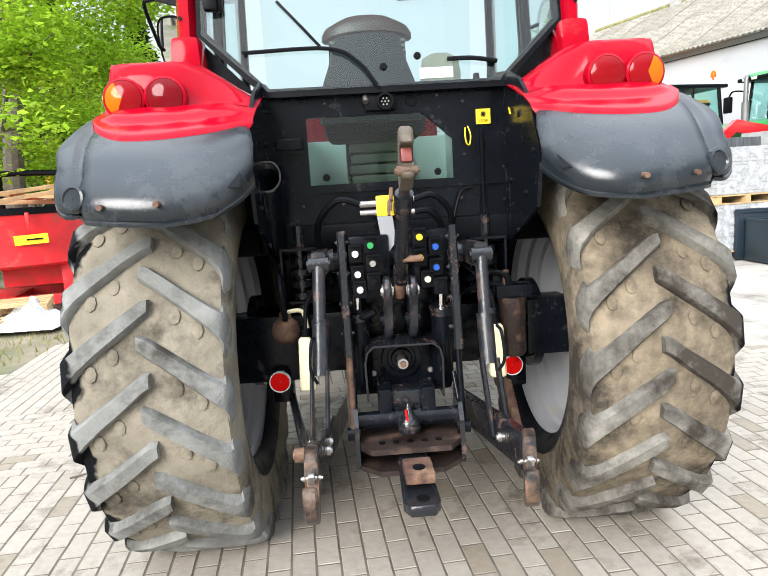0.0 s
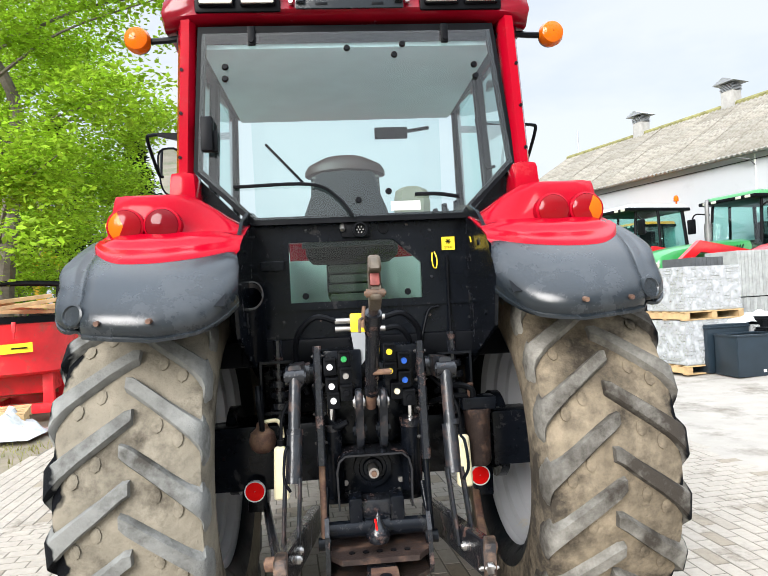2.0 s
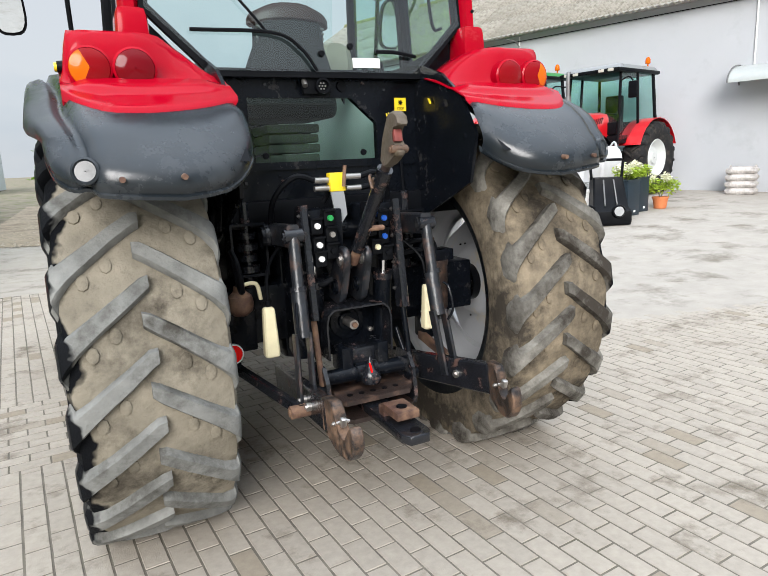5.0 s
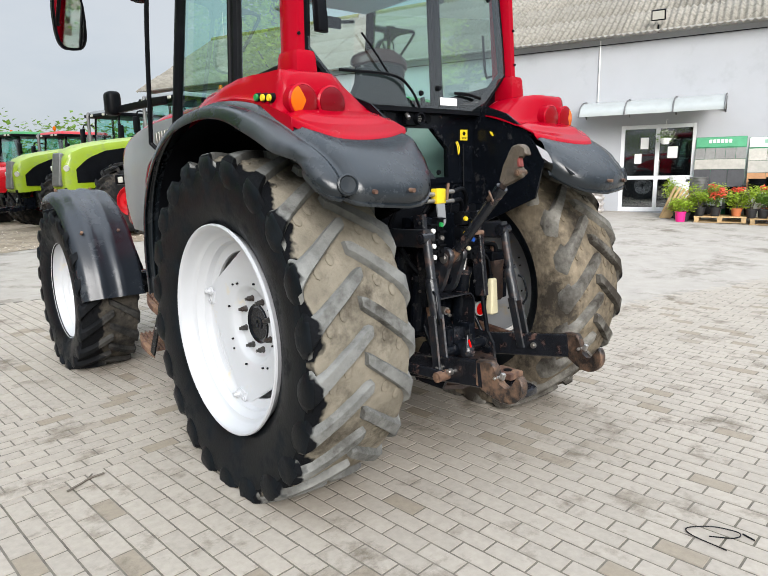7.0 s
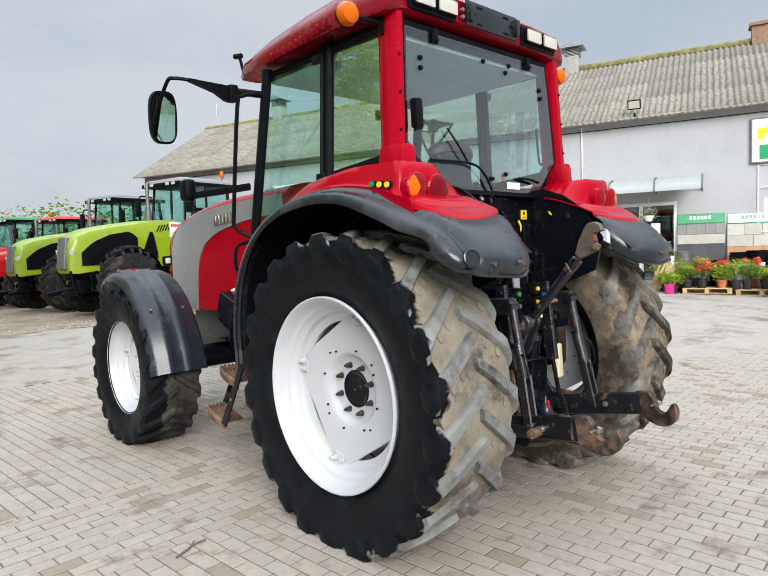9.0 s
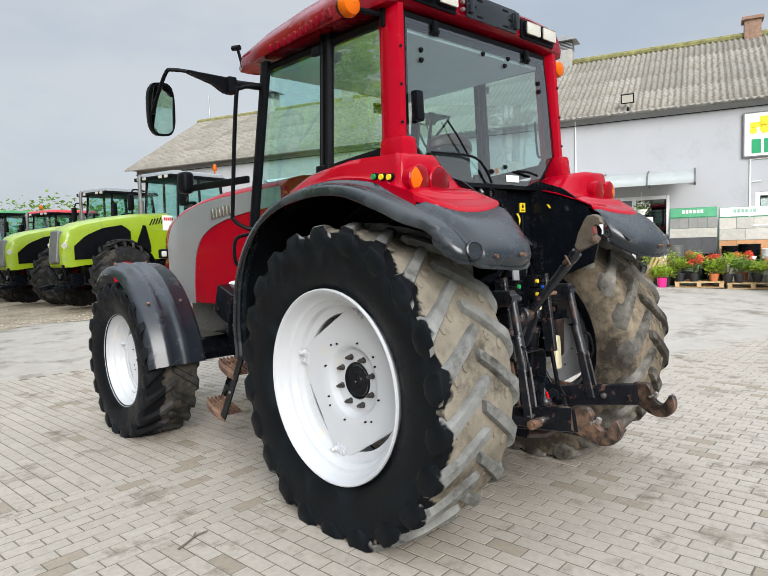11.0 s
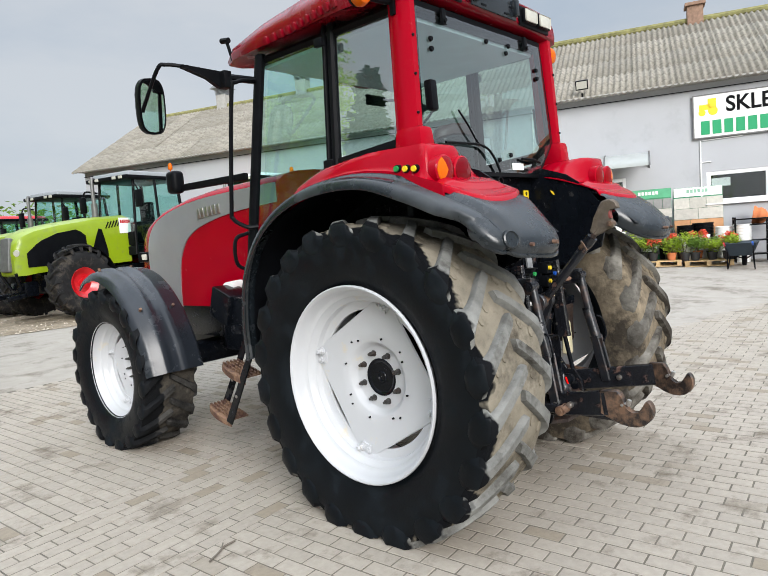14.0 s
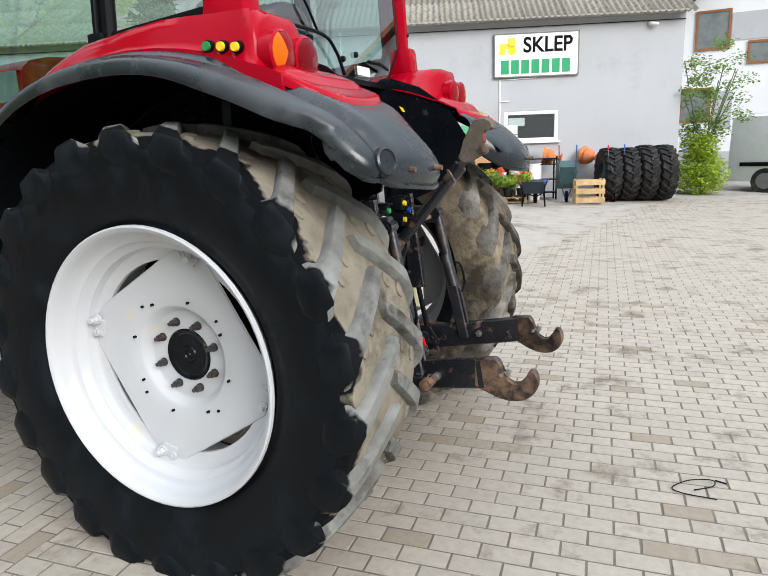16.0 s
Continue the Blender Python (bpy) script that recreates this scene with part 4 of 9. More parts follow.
for x, z in ((-0.49, 1.42), (-0.49, 1.62), (-0.49, 1.84), (0.50, 1.42), (0.50, 1.56), (0.50, 1.70), (0.33, 1.84), (-0.37, 1.44), (0.31, 1.44), (0.33, 1.62), (-0.2, 1.44), (0.1, 1.44), (-0.25, 1.86), (0.22, 1.87)):
    bm = B()
    cyl(bm, (x, -0.164, z), (x, -0.172, z), 0.009, 0.007, seg=8)
    part("panel_bolt", bm, RUST_BLACK, cab_body)
bm = B()
bm.faces.new([bm.verts.new((x, -0.147, z)) for x, z in [(L - 0.005, b0 - 0.005), (Rr + 0.005, b0 - 0.005), (Rr + 0.005, 1.69), (0.155, t0 + 0.005), (L - 0.005, t0 + 0.005)]])
part("lower_window", bm, GLASS_LOW, cab_body, smooth=False)
for x in (L + 0.07, Rr - 0.07):
    bm = B()
    cyl(bm, (x, -0.152, b0 + 0.03), (x, -0.165, b0 + 0.03), 0.016, 0.012, seg=12)
    part("window_knob", bm, BLACK_MATT, cab_body)
RW = [(-0.685, 2.785), (0.665, 2.785), (0.735, 2.14), (0.485, 1.905), (-0.475, 1.905), (-0.725, 2.14)]


def inset(poly, k):
    cx, cy = sum(p[0] for p in poly) / len(poly), sum(p[1] for p in poly) / len(poly)
    out = []
    n = len(poly)
    for i in range(n):
        a, b, c = Vector(poly[i - 1]), Vector(poly[i]), Vector(poly[(i + 1) % n])
        d1, d2 = (b - a).normalized(), (c - b).normalized()
        n1, n2 = Vector((-d1.y, d1.x)), Vector((-d2.y, d2.x))
        s = 1 if n1.dot(Vector((cx, cy)) - b) > 0 else -1
        h = (n1 + n2).normalized()
        out.append(tuple(b + s * h * k / max(0.3, h.dot(n1))))
    return out


def ring_frame(bm, poly, k, y0, y1):
    a, b = poly, inset(poly, k)
    rings = [[(p[0], y, p[1]) for p in q] for q, y in ((a, y1), (a, y0), (b, y0), (b, y1), (a, y1))]
    loft(bm, rings, closed=True)


LEAN = 0.045


def leaned(bm):
    for v in bm.verts:
        v.co.y += LEAN * (v.co.z - 1.9) / 0.9 + 0.008
    return bm


bm = B()
ring_frame(bm, [(x * 1.02, z + (0.03 if z > 2.5 else -0.02 if z < 2 else 0)) for x, z in RW], 0.035, -0.235, -0.20)
rw = part("rear_window", leaned(bm), BLACK_MATT, tractor, "large tinted rear window in a black seal", smooth=False)
bm = B()
bm.faces.new([bm.verts.new((x, -0.239, z)) for x, z in inset(RW, 0.004)])
part("pane", leaned(bm), GLASS_REAR, rw, smooth=False)
for x in (-0.455, 0.44):
    bm = B()
    box(bm, (x, -0.255, 2.76), (0.035, 0.02, 0.09), bev=0.006)
    cyl(bm, (x, -0.26, 2.735), (x, -0.275, 2.735), 0.012, seg=10)
    part("window_hinge", leaned(bm), BLACK_MATT, rw)
for x, z in ((-0.58, 2.62), (-0.582, 2.565), (0.575, 2.61), (0.58, 2.555), (-0.02, 2.70), (0.24, 2.715), (0.2, 2.665), (0.0, 1.985), (0.14, 2.02)):
    bm = B()
    cyl(bm, (x, -0.243, z), (x, -0.256, z), 0.016, 0.012, seg=12)
    part("bolt_cap", leaned(bm), BLACK_MATT, rw)
bm = B()
box(bm, (-0.665, -0.275, 2.30), (0.055, 0.05, 0.16), bev=0.012)
box(bm, (-0.64, -0.262, 2.27), (0.04, 0.03, 0.10), bev=0.008)
part("window_latch", leaned(bm), BLACK_MATT, rw)
for nm, pts, r in (("wiper_blade", [(-0.41, -0.262, 2.25), (-0.33, -0.268, 2.16), (-0.25, -0.264, 2.07)], 0.006), ("wiper_arm", [(-0.56, -0.262, 2.06), (-0.22, -0.268, 2.06), (-0.10, -0.268, 2.0), (-0.03, -0.262, 1.91)], 0.008),
                   ("window_lever", [(0.26, -0.255, 2.0), (0.36, -0.275, 1.995), (0.46, -0.27, 1.98)], 0.009), ("gas_strut", [(0.58, -0.20, 2.36), (0.61, -0.19, 2.14), (0.66, -0.19, 2.13)], 0.008)):
    bm = B()
    tube(bm, pts, r, 6)
    part(nm, leaned(bm), BLACK_MATT, rw)
bm = B()
box(bm, (0.215, -0.246, 1.95), (0.135, 0.004, 0.042))
part("label", leaned(bm), PAPER, rw, "white paper label inside the window", smooth=False)
for side in (-1, 1):
    bm = B()
    strut(bm, (side * 0.785, -0.18, 1.97), (side * 0.745, -0.145, 2.86), 0.075, 0.15)
    p = part("cab_pillar", bm, PIL, tractor, "red painted rear cab pillar", angle=60)
    bm = B()
    box(bm, (side * 0.775, -0.20, 2.05), (0.13, 0.20, 0.16), bev=0.03, taper=0.86)
    part("pillar_foot", bm, PIL, p)
    for z in (2.2, 2.4, 2.6):
        bm = B()
        y = -0.254 + 0.04 * (z - 1.97)
        cyl(bm, (side * (0.80 - (z - 1.97) * 0.05), y, z), (side * (0.80 - (z - 1.97) * 0.05), y - 0.009, z), 0.008, seg=8)
        part("screw", bm, BLACK_MATT, p)
    # B pillar, front pillar, door and quarter panes
    bm = B()
    strut(bm, (side * 0.79, 0.395, 1.80), (side * 0.735, 0.40, 2.86), 0.05, 0.055)
    strut(bm, (side * 0.79, 0.455, 1.80), (side * 0.735, 0.455, 2.86), 0.045, 0.03)
    strut(bm, (side * 0.808, 1.30, 1.45), (side * 0.745, 1.085, 2.82), 0.055, 0.08)
    strut(bm, (side * 0.735, -0.15, 2.775), (side * 0.71, 1.15, 2.785), 0.05, 0.05)
    tube(bm, [(side * 0.735, -0.14, 2.775), (side * 0.715, 1.12, 2.785)], 0.03, 6, curve=False)
    box(bm, (side * 0.775, 0.12, 2.035), (0.05, 0.50, 0.07), rot=(-5, 0, 0), bev=0.012)
    part("cab_frame", bm, BLACK_MATT, tractor, "black side frame of the cab")
    bm = B()
    xs = lambda z: side * (0.79 - 0.055 * (z - 1.8))
    q = [(0.365, 2.06), (0.365, 2.76), (-0.10, 2.75), (-0.13, 2.06)]
    bm.faces.new([bm.verts.new((xs(z), y, z)) for y, z in q])
    part("quarter_window", bm, GLASS_SIDE, tractor, "tinted rear side window", smooth=False)
    bm = B()
    q = [(1.30, 1.50), (1.11, 2.76), (0.47, 2.77), (0.47, 1.97), (0.62, 1.90), (0.88, 1.74), (1.02, 1.5)]
    bm.faces.new([bm.verts.new((xs(z), y, z)) for y, z in q])
    dr = part("door_window", bm, GLASS, tractor, "tinted cab door pane", smooth=False)
    bm = B()
    pts = [(side * 0.80, 0.47, 1.98), (side * 0.802, 0.62, 1.92), (side * 0.806, 0.80, 1.80), (side * 0.81, 0.95, 1.62), (side * 0.81, 1.04, 1.40)]
    tube(bm, pts, 0.028, 8)
    tube(bm, [(side * 0.81, 1.04, 1.42), (side * 0.81, 1.33, 1.44)], 0.026, 8, curve=False)
    part("door_edge", bm, BLACK_MATT, dr)
    for z in (2.02, 2.72):
        bm = B()
        box(bm, (side * 0.815, 0.43, z), (0.03, 0.07, 0.05), bev=0.008)
        part("hinge", bm, BLACK_MATT, dr)
# windscreen, front frame, floor, interior
bm = B()
bm.faces.new([bm.verts.new(p) for p in ((-0.66, 1.36, 1.60), (0.66, 1.36, 1.60), (0.64, 1.14, 2.78), (-0.64, 1.14, 2.78))])
part("windscreen", bm, GLASS_FRONT, tractor, smooth=False)
bm = B()
box(bm, (0, 0.55, 1.30), (1.5, 1.5, 0.12), bev=0.02)
part("cab_floor", bm, BLACK_MATT, tractor, "black cab floor")
for y, z, d, h in ((1.32, 1.52, 0.08, 0.10), (1.14, 2.80, 0.10, 0.06), (-0.12, 2.79, 0.08, 0.06)):
    bm = B()
    box(bm, (0, y, z), (1.38, d, h), bev=0.02)
    part("cross_member", bm, BLACK_MATT, tractor)
TRIM = mat("pale_cab_trim", (0.68, 0.72, 0.71), 0.6, var=0.08, scale=4)
for sx in (-1, 1):
    bm = B()
    box(bm, (sx * 0.475, 0.55, 1.64), (0.03, 1.30, 0.54), bev=0.012)
    part("inner_trim", bm, TRIM, tractor, "pale inner trim of the cab")
bm = B()
box(bm, (0, 1.27, 1.585), (1.2, 0.03, 0.45), bev=0.01)
part("firewall", bm, TRIM, tractor)
bm = B()
box(bm, (0, 1.14, 1.70), (0.36, 0.22, 0.36), rot=(-12, 0, 0), bev=0.06, seg=3)
dash = part("dashboard", bm, BLACK_MATT, tractor)
bm = B()
tube(bm, [(0.19 * math.cos(k * math.pi / 8), 0.84 + 0.15 * math.sin(k * math.pi / 8), 1.98 + 0.10 * math.sin(k * math.pi / 8)) for k in range(17)], 0.016, 8)
tube(bm, [(0, 0.84, 1.98), (0, 1.05, 1.78)], 0.03, 8)
tube(bm, [(-0.18, 0.84, 1.98), (0.18, 0.84, 1.98)], 0.012, 6)
part("steering_wheel", bm, BLACK_MATT, dash)
bm = B()
box(bm, (-0.03, 0.34, 1.80), (0.48, 0.46, 0.13), bev=0.05, seg=3)
seat = part("driver_seat", bm, SEAT, tractor, "dark upholstered driver seat")
bm = B()
for k in range(7):
    box(bm, (-0.02, 0.32, 1.39 + 0.05 * k), (0.28 - 0.012 * (k % 2), 0.30, 0.044), bev=0.014)
part("bellows", bm, mat("grey_bellows", (0.10, 0.095, 0.085), 0.7, var=0.2), seat, "ribbed grey seat bellows")
bm = B()
loft(bm, [[(x * w + -0.05, y + dy, z) for x, y in ((-0.5, 0.03), (-0.47, -0.01), (-0.35, -0.035), (0, -0.05), (0.35, -0.035), (0.47, -0.01), (0.5, 0.03), (0.35, 0.10), (0, 0.12), (-0.35, 0.10))]
          for z, w, dy in ((1.80, 0.47, 0.08), (1.92, 0.46, 0.06), (2.0, 0.40, 0.05), (2.06, 0.35, 0.04), (2.17, 0.34, 0.03), (2.21, 0.30, 0.03))], closed=True, cap=True)
back = part("backrest", bm, SEAT, seat)
bm = B()
loft(bm, [[(-0.05 + w * math.cos(q), 0.055 + dp * math.sin(q), z - 0.025 * abs(math.cos(q)) ** 3) for q in [2 * math.pi * e / 20 for e in range(20)]]
          for z, w, dp in ((2.165, 0.185, 0.07), (2.175, 0.20, 0.085), (2.20, 0.20, 0.085), (2.225, 0.185, 0.075), (2.245, 0.14, 0.06), (2.252, 0.06, 0.03))], closed=True, cap=True)
part("head_cushion", bm, mat("brown_cushion", (0.035, 0.014, 0.011), 0.45, var=0.2), seat, "brown top cushion of the seat")
for k in range(5):
    bm = B()
    tube(bm, [(-0.05 + 0.165 * u, 0.0 + 0.022 * abs(u) + 0.004 * k, 2.14 - 0.022 * k) for u in (-1, -0.5, 0, 0.5, 1)], 0.007, 6)
    part("seat_rib", bm, mat("grey_rib", (0.12, 0.12, 0.115), 0.6) if k == 0 else bpy.data.materials["grey_rib"], back)
for x in (-0.33, 0.25):
    bm = B()
    box(bm, (x, 0.40, 1.97), (0.07, 0.30, 0.05), rot=(4, 0, 0), bev=0.02)
    part("armrest", bm, BLACK_MATT, seat)
bm = B()
loft(bm, [[(0.33 + x * w, 0.42 + y, z) for x, y in ((-0.5, 0.0), (-0.3, -0.03), (0.3, -0.03), (0.5, 0.0), (0.3, 0.04), (-0.3, 0.04))] for z, w in ((1.90, 0.16), (1.95, 0.20), (2.06, 0.21), (2.13, 0.18), (2.15, 0.1))], closed=True, cap=True)
part("side_seat", bm, mat("beige_seat_vinyl", (0.30, 0.28, 0.22), 0.7, var=0.2, scale=9), seat, "pale beige fold-up side seat")
bm = B()
box(bm, (0.55, 0.50, 1.62), (0.16, 0.70, 0.40), bev=0.04)
cons = part("control_console", bm, BLACK_MATT, tractor)
for x, y in ((0.50, 0.6), (0.57, 0.62), (0.52, 0.4), (0.57, 0.3)):
    bm = B()
    tube(bm, [(x, y, 1.80), (x, y + 0.04, 2.0)], 0.008, 6)
    cyl(bm, (x, y + 0.04, 1.99), (x, y + 0.05, 2.05), 0.02, 0.016, seg=10)
    part("lever", bm, BLACK_MATT, cons)
bm = B()
box(bm, (0.38, 0.62, 2.06), (0.16, 0.05, 0.20), rot=(8, 0, 15), bev=0.02)
tube(bm, [(0.40, 0.63, 1.98), (0.50, 0.64, 1.80)], 0.012, 6)
part("control_screen", bm, BLACK_MATT, cons)
bm = B()
box(bm, (0.29, 1.02, 2.62), (0.22, 0.02, 0.08), bev=0.01)
tube(bm, [(0.38, 1.03, 2.63), (0.55, 1.06, 2.66)], 0.012, 6)
part("inside_mirror", bm, BLACK_MATT, tractor)
# -- roof --
def roof_place(p):
    """The roof's rear stands nearly flush with the window, a little wider and higher than its front."""
    w = sstep(0.9, -0.3, p[1])
    return Vector((p[0] * (1 + 0.065 * w), p[1] + 0.215 * w, p[2] + 0.05 + 0.025 * w))


def on_roof(bm):
    for v in bm.verts:
        v.co = roof_place(v.co)
    return bm


bm = B()
secs = []
for y, hwid, zt, zb in ((-0.44, 0.66, 2.90, 2.80), (-0.45, 0.755, 2.915, 2.765), (-0.43, 0.80, 2.935, 2.745), (-0.36, 0.815, 2.955, 2.735), (0.0, 0.83, 2.985, 2.755), (0.5, 0.835, 3.0, 2.775), (1.0, 0.82, 2.985, 2.79), (1.35, 0.78, 2.945, 2.80), (1.52, 0.70, 2.90, 2.81), (1.56, 0.60, 2.86, 2.82)):
    prof = [(-0.55, zt), (-0.8, zt - 0.012), (-0.93, zt - 0.04), (-0.985, lerp(zt, zb, 0.5)), (-1.0, lerp(zt, zb, 0.75)), (-0.985, zb), (-0.90, zb + 0.005), (-0.6, zb + 0.03)]
    prof = prof + [(-a, b) for a, b in prof[::-1]]
    secs.append([(a * hwid, y, b) for a, b in prof])
loft(bm, secs, closed=True, cap=True)
for v in bm.verts:
    v.co = roof_place(v.co)
roof_ob = part("cab_roof", bm, RED_DULL, tractor, "dark red cab roof with rounded edges", angle=50)
bm = B()
box(bm, (0, 0.5, 2.752), (1.40, 1.22, 0.03), bev=0.01)
part("headliner", bm, mat("pale_headliner", (0.68, 0.78, 0.86), 0.8, var=0.05), tractor, "pale grey cab ceiling lining")
for s in (-1, 1):
    for k in range(11):
        bm = B()
        box(bm, (s * 0.832, 0.05 + k * 0.085, 2.80), (0.03, 0.05, 0.05), rot=(0, 20 * s, 0), bev=0.012)
        part("roof_rib", on_roof(bm), RED_DULL, roof_ob)
for x, wd in ((-0.475, 0.36), (0.485, 0.36)):
    bm = B()
    box(bm, (x, -0.452, 2.84), (wd, 0.02, 0.125), bev=0.012)
    rec = part("lamp_recess", on_roof(bm), BLACK_MATT, roof_ob)
    for e in (-0.087, 0.087):
        bm = B()
        box(bm, (x + e, -0.472, 2.842), (0.152, 0.03, 0.09), bev=0.014)
        wl_ = part("work_lamp", on_roof(bm), BLACK_MATT, rec)
        bm = B()
        box(bm, (x + e, -0.488, 2.842), (0.138, 0.008, 0.076), bev=0.01)
        part("lens", on_roof(bm), WHITE_LENS, wl_, "white ribbed lamp lens")
bm = B()
box(bm, (0.0, -0.475, 2.85), (0.46, 0.012, 0.14), bev=0.003)
for x in (-0.21, 0.21):
    box(bm, (x, -0.49, 2.85), (0.035, 0.035, 0.10), bev=0.008)
plt = part("plate_holder", on_roof(bm), PLASTIC, roof_ob, "dark empty number plate holder with slots")
# uncut slots: thin black strips stand for the shade in them
for x, z, w in ((-0.12, 2.895, 0.05), (0.12, 2.895, 0.05), (-0.12, 2.80, 0.05), (0.12, 2.80, 0.05), (-0.17, 2.85, 0.035), (0.17, 2.85, 0.035)):
    bm = B()
    box(bm, (x, -0.482, z), (w, 0.004, 0.012), bev=0.001)
    part("slot", on_roof(bm), BLACK_MATT, plt)
for x in (-0.25, 0.25):
    for z in (2.82, 2.86):
        bm = B()
        cyl(bm, (x, -0.455, z), (x, -0.475, z), 0.011, seg=10)
        part("bolt", on_roof(bm), STEEL, plt)
for s in (-1, 1):
    bm = B()
    tube(bm, [(s * 0.76, -0.13, 2.79), (s * 0.85, -0.10, 2.79), (s * 0.97, -0.075, 2.795)], 0.015, 8)
    box(bm, (s * 0.785, -0.13, 2.78), (0.04, 0.03, 0.12), bev=0.006)
    arm = part("beacon_arm", bm, BLACK_MATT, tractor)
    bm = B()
    lathe(bm, [(-0.135, 0.003), (-0.134, 0.03), (-0.122, 0.052), (-0.095, 0.062), (-0.07, 0.058), (-0.062, 0.05)], c=(s * 0.996, 0, 2.795), seg=24, axis="y")
    part("indicator_lamp", bm, LENS_AMBER, arm, "round amber indicator lamp")
    bm = B()
    lathe(bm, [(-0.064, 0.055), (-0.046, 0.05), (-0.040, 0.003)], c=(s * 0.996, 0, 2.795), seg=24, axis="y")
    part("lamp_back", bm, BLACK_MATT, arm)
    # mirror on its arm
    bm = B()
    tube(bm, [(s * 0.76, 1.12, 2.66), (s * 0.95, 1.16, 2.665), (s * 0.99, 1.17, 2.665)], 0.024, 8)
    box(bm, (s * 0.985, 1.16, 2.645), (0.06, 0.08, 0.11), bev=0.012)
    pr = [(0.98, 2.70), (1.27, 2.705), (1.27, 2.69), (1.10, 2.645), (1.02, 2.60), (0.98, 2.60)]
    plate(bm, [(s * x, z) for x, z in pr], "y", 1.17, 1.21)
    tube(bm, [(s * 1.22, 1.19, 2.70), (s * 1.33, 1.26, 2.715), (s * 1.37, 1.30, 2.69), (s * 1.365, 1.52, 2.51), (s * 1.35, 1.57, 2.49)], 0.012, 8)
    marm = part("mirror_arm", bm, BLACK_MATT, tractor, "black folding mirror arm")
    head = []
    for k in range(24):
        t = 2 * math.pi * k / 24
        c, d = math.cos(t), math.sin(t)
        head.append((math.copysign(abs(c) ** 0.62, c), math.copysign(abs(d) ** 0.62, d)))
    place = pose(s * 1.285, 1.60, 2.53, 9, 4 * s, -2 * s)
    bm = B()
    loft(bm, [[(0.095 * q * x, y, 0.178 * (q * 0.5 + 0.5) * z) for x, z in head] for y, q in ((-0.03, 0.94), (-0.035, 1.0), (0.0, 1.0), (0.03, 0.9), (0.05, 0.65))], closed=True, cap=True)
    bmesh.ops.transform(bm, matrix=place, verts=bm.verts[:])
    mh = part("mirror_head", bm, BLACK_MATT, marm)
    bm = B()
    bm.faces.new([bm.verts.new((0.082 * x, -0.0385, 0.162 * z)) for x, z in head])
    bmesh.ops.transform(bm, matrix=place, verts=bm.verts[:])
    part("mirror_glass", bm, MIRROR, mh)
    # grab rail, pod mirror, aerial
    bm = B()
    tube(bm, [(s * 0.80, 1.10, 2.66), (s * 0.93, 1.12, 2.63), (s * 0.96, 1.14, 2.55), (s * 0.95, 1.27, 1.86), (s * 0.94, 1.28, 1.76), (s * 0.86, 1.24, 1.70), (s * 0.80, 1.20, 1.70)], 0.014, 8)
    part("grab_rail", bm, BLACK_MATT, tractor)
    bm = B()
    tube(bm, [(s * 0.84, 1.27, 1.66), (s * 0.93, 1.29, 1.62), (s * 0.93, 1.30, 1.46), (s * 0.84, 1.29, 1.40)], 0.013, 8)
    part("grab_handle", bm, BLACK_MATT, tractor)
bm = B()
box(bm, (-0.90, 1.55, 2.035), (0.03, 0.75, 0.05), rot=(0, 0, 4), bev=0.01)
par = part("side_arm", bm, BLACK_MATT, tractor)
bm = B()
box(bm, (-0.95, 1.97, 2.08), (0.10, 0.13, 0.17), bev=0.045, seg=4)
part("side_lamp", bm, BLACK_MATT, par, "black rounded side lamp housing")
bm = B()
tube(bm, [(-0.74, 1.40, 2.86), (-0.76, 1.42, 2.98), (-0.76, 1.44, 3.0)], 0.012, 6)
cyl(bm, (-0.76, 1.40, 2.995), (-0.77, 1.47, 3.005), 0.02, seg=8)
part("roof_aerial", bm, BLACK_MATT, tractor)


# -- bonnet, front fenders, chassis --
def hood_x(y):
    return curve_at([(1.4, 0.44), (2.8, 0.435), (3.3, 0.42), (3.6, 0.385), (3.8, 0.33), (4.0, 0.25)], y)


def hood_top(y):
    return curve_at([(1.4, 2.13), (2.4, 2.105), (2.8, 2.07), (3.25, 2.0), (3.55, 1.92), (3.8, 1.81), (3.95, 1.68), (4.02, 1.55)], y)


bm = B()
secs = []
for y in [1.4 + 0.1 * k for k in range(25)] + [3.87, 3.93, 3.98, 4.02]:
    hx, zt = hood_x(y), hood_top(y)
    zb = curve_at([(1.4, 1.08), (3.0, 1.06), (3.5, 1.10), (4.02, 1.2)], y)
    half = [(-hx, zb), (-hx, lerp(zb, zt, 0.4)), (-hx, zt - 0.13), (-hx * 0.965, zt - 0.085), (-hx * 0.86, zt - 0.045), (-hx * 0.6, zt - 0.015), (-hx * 0.2, zt)]
    secs.append([(x, y, z) for x, z in half + [(-x, z) for x, z in half[::-1]]])
loft(bm, secs, closed=True, cap=True)
hood = part("bonnet", bm, RED, tractor, "red bonnet with silver side panels", angle=40)
SIL_LOW = [(1.42, 1.885), (1.9, 1.86), (2.28, 1.815), (2.56, 1.755), (2.74, 1.68), (2.86, 1.57), (2.93, 1.44), (2.965, 1.25), (2.98, 1.05)]
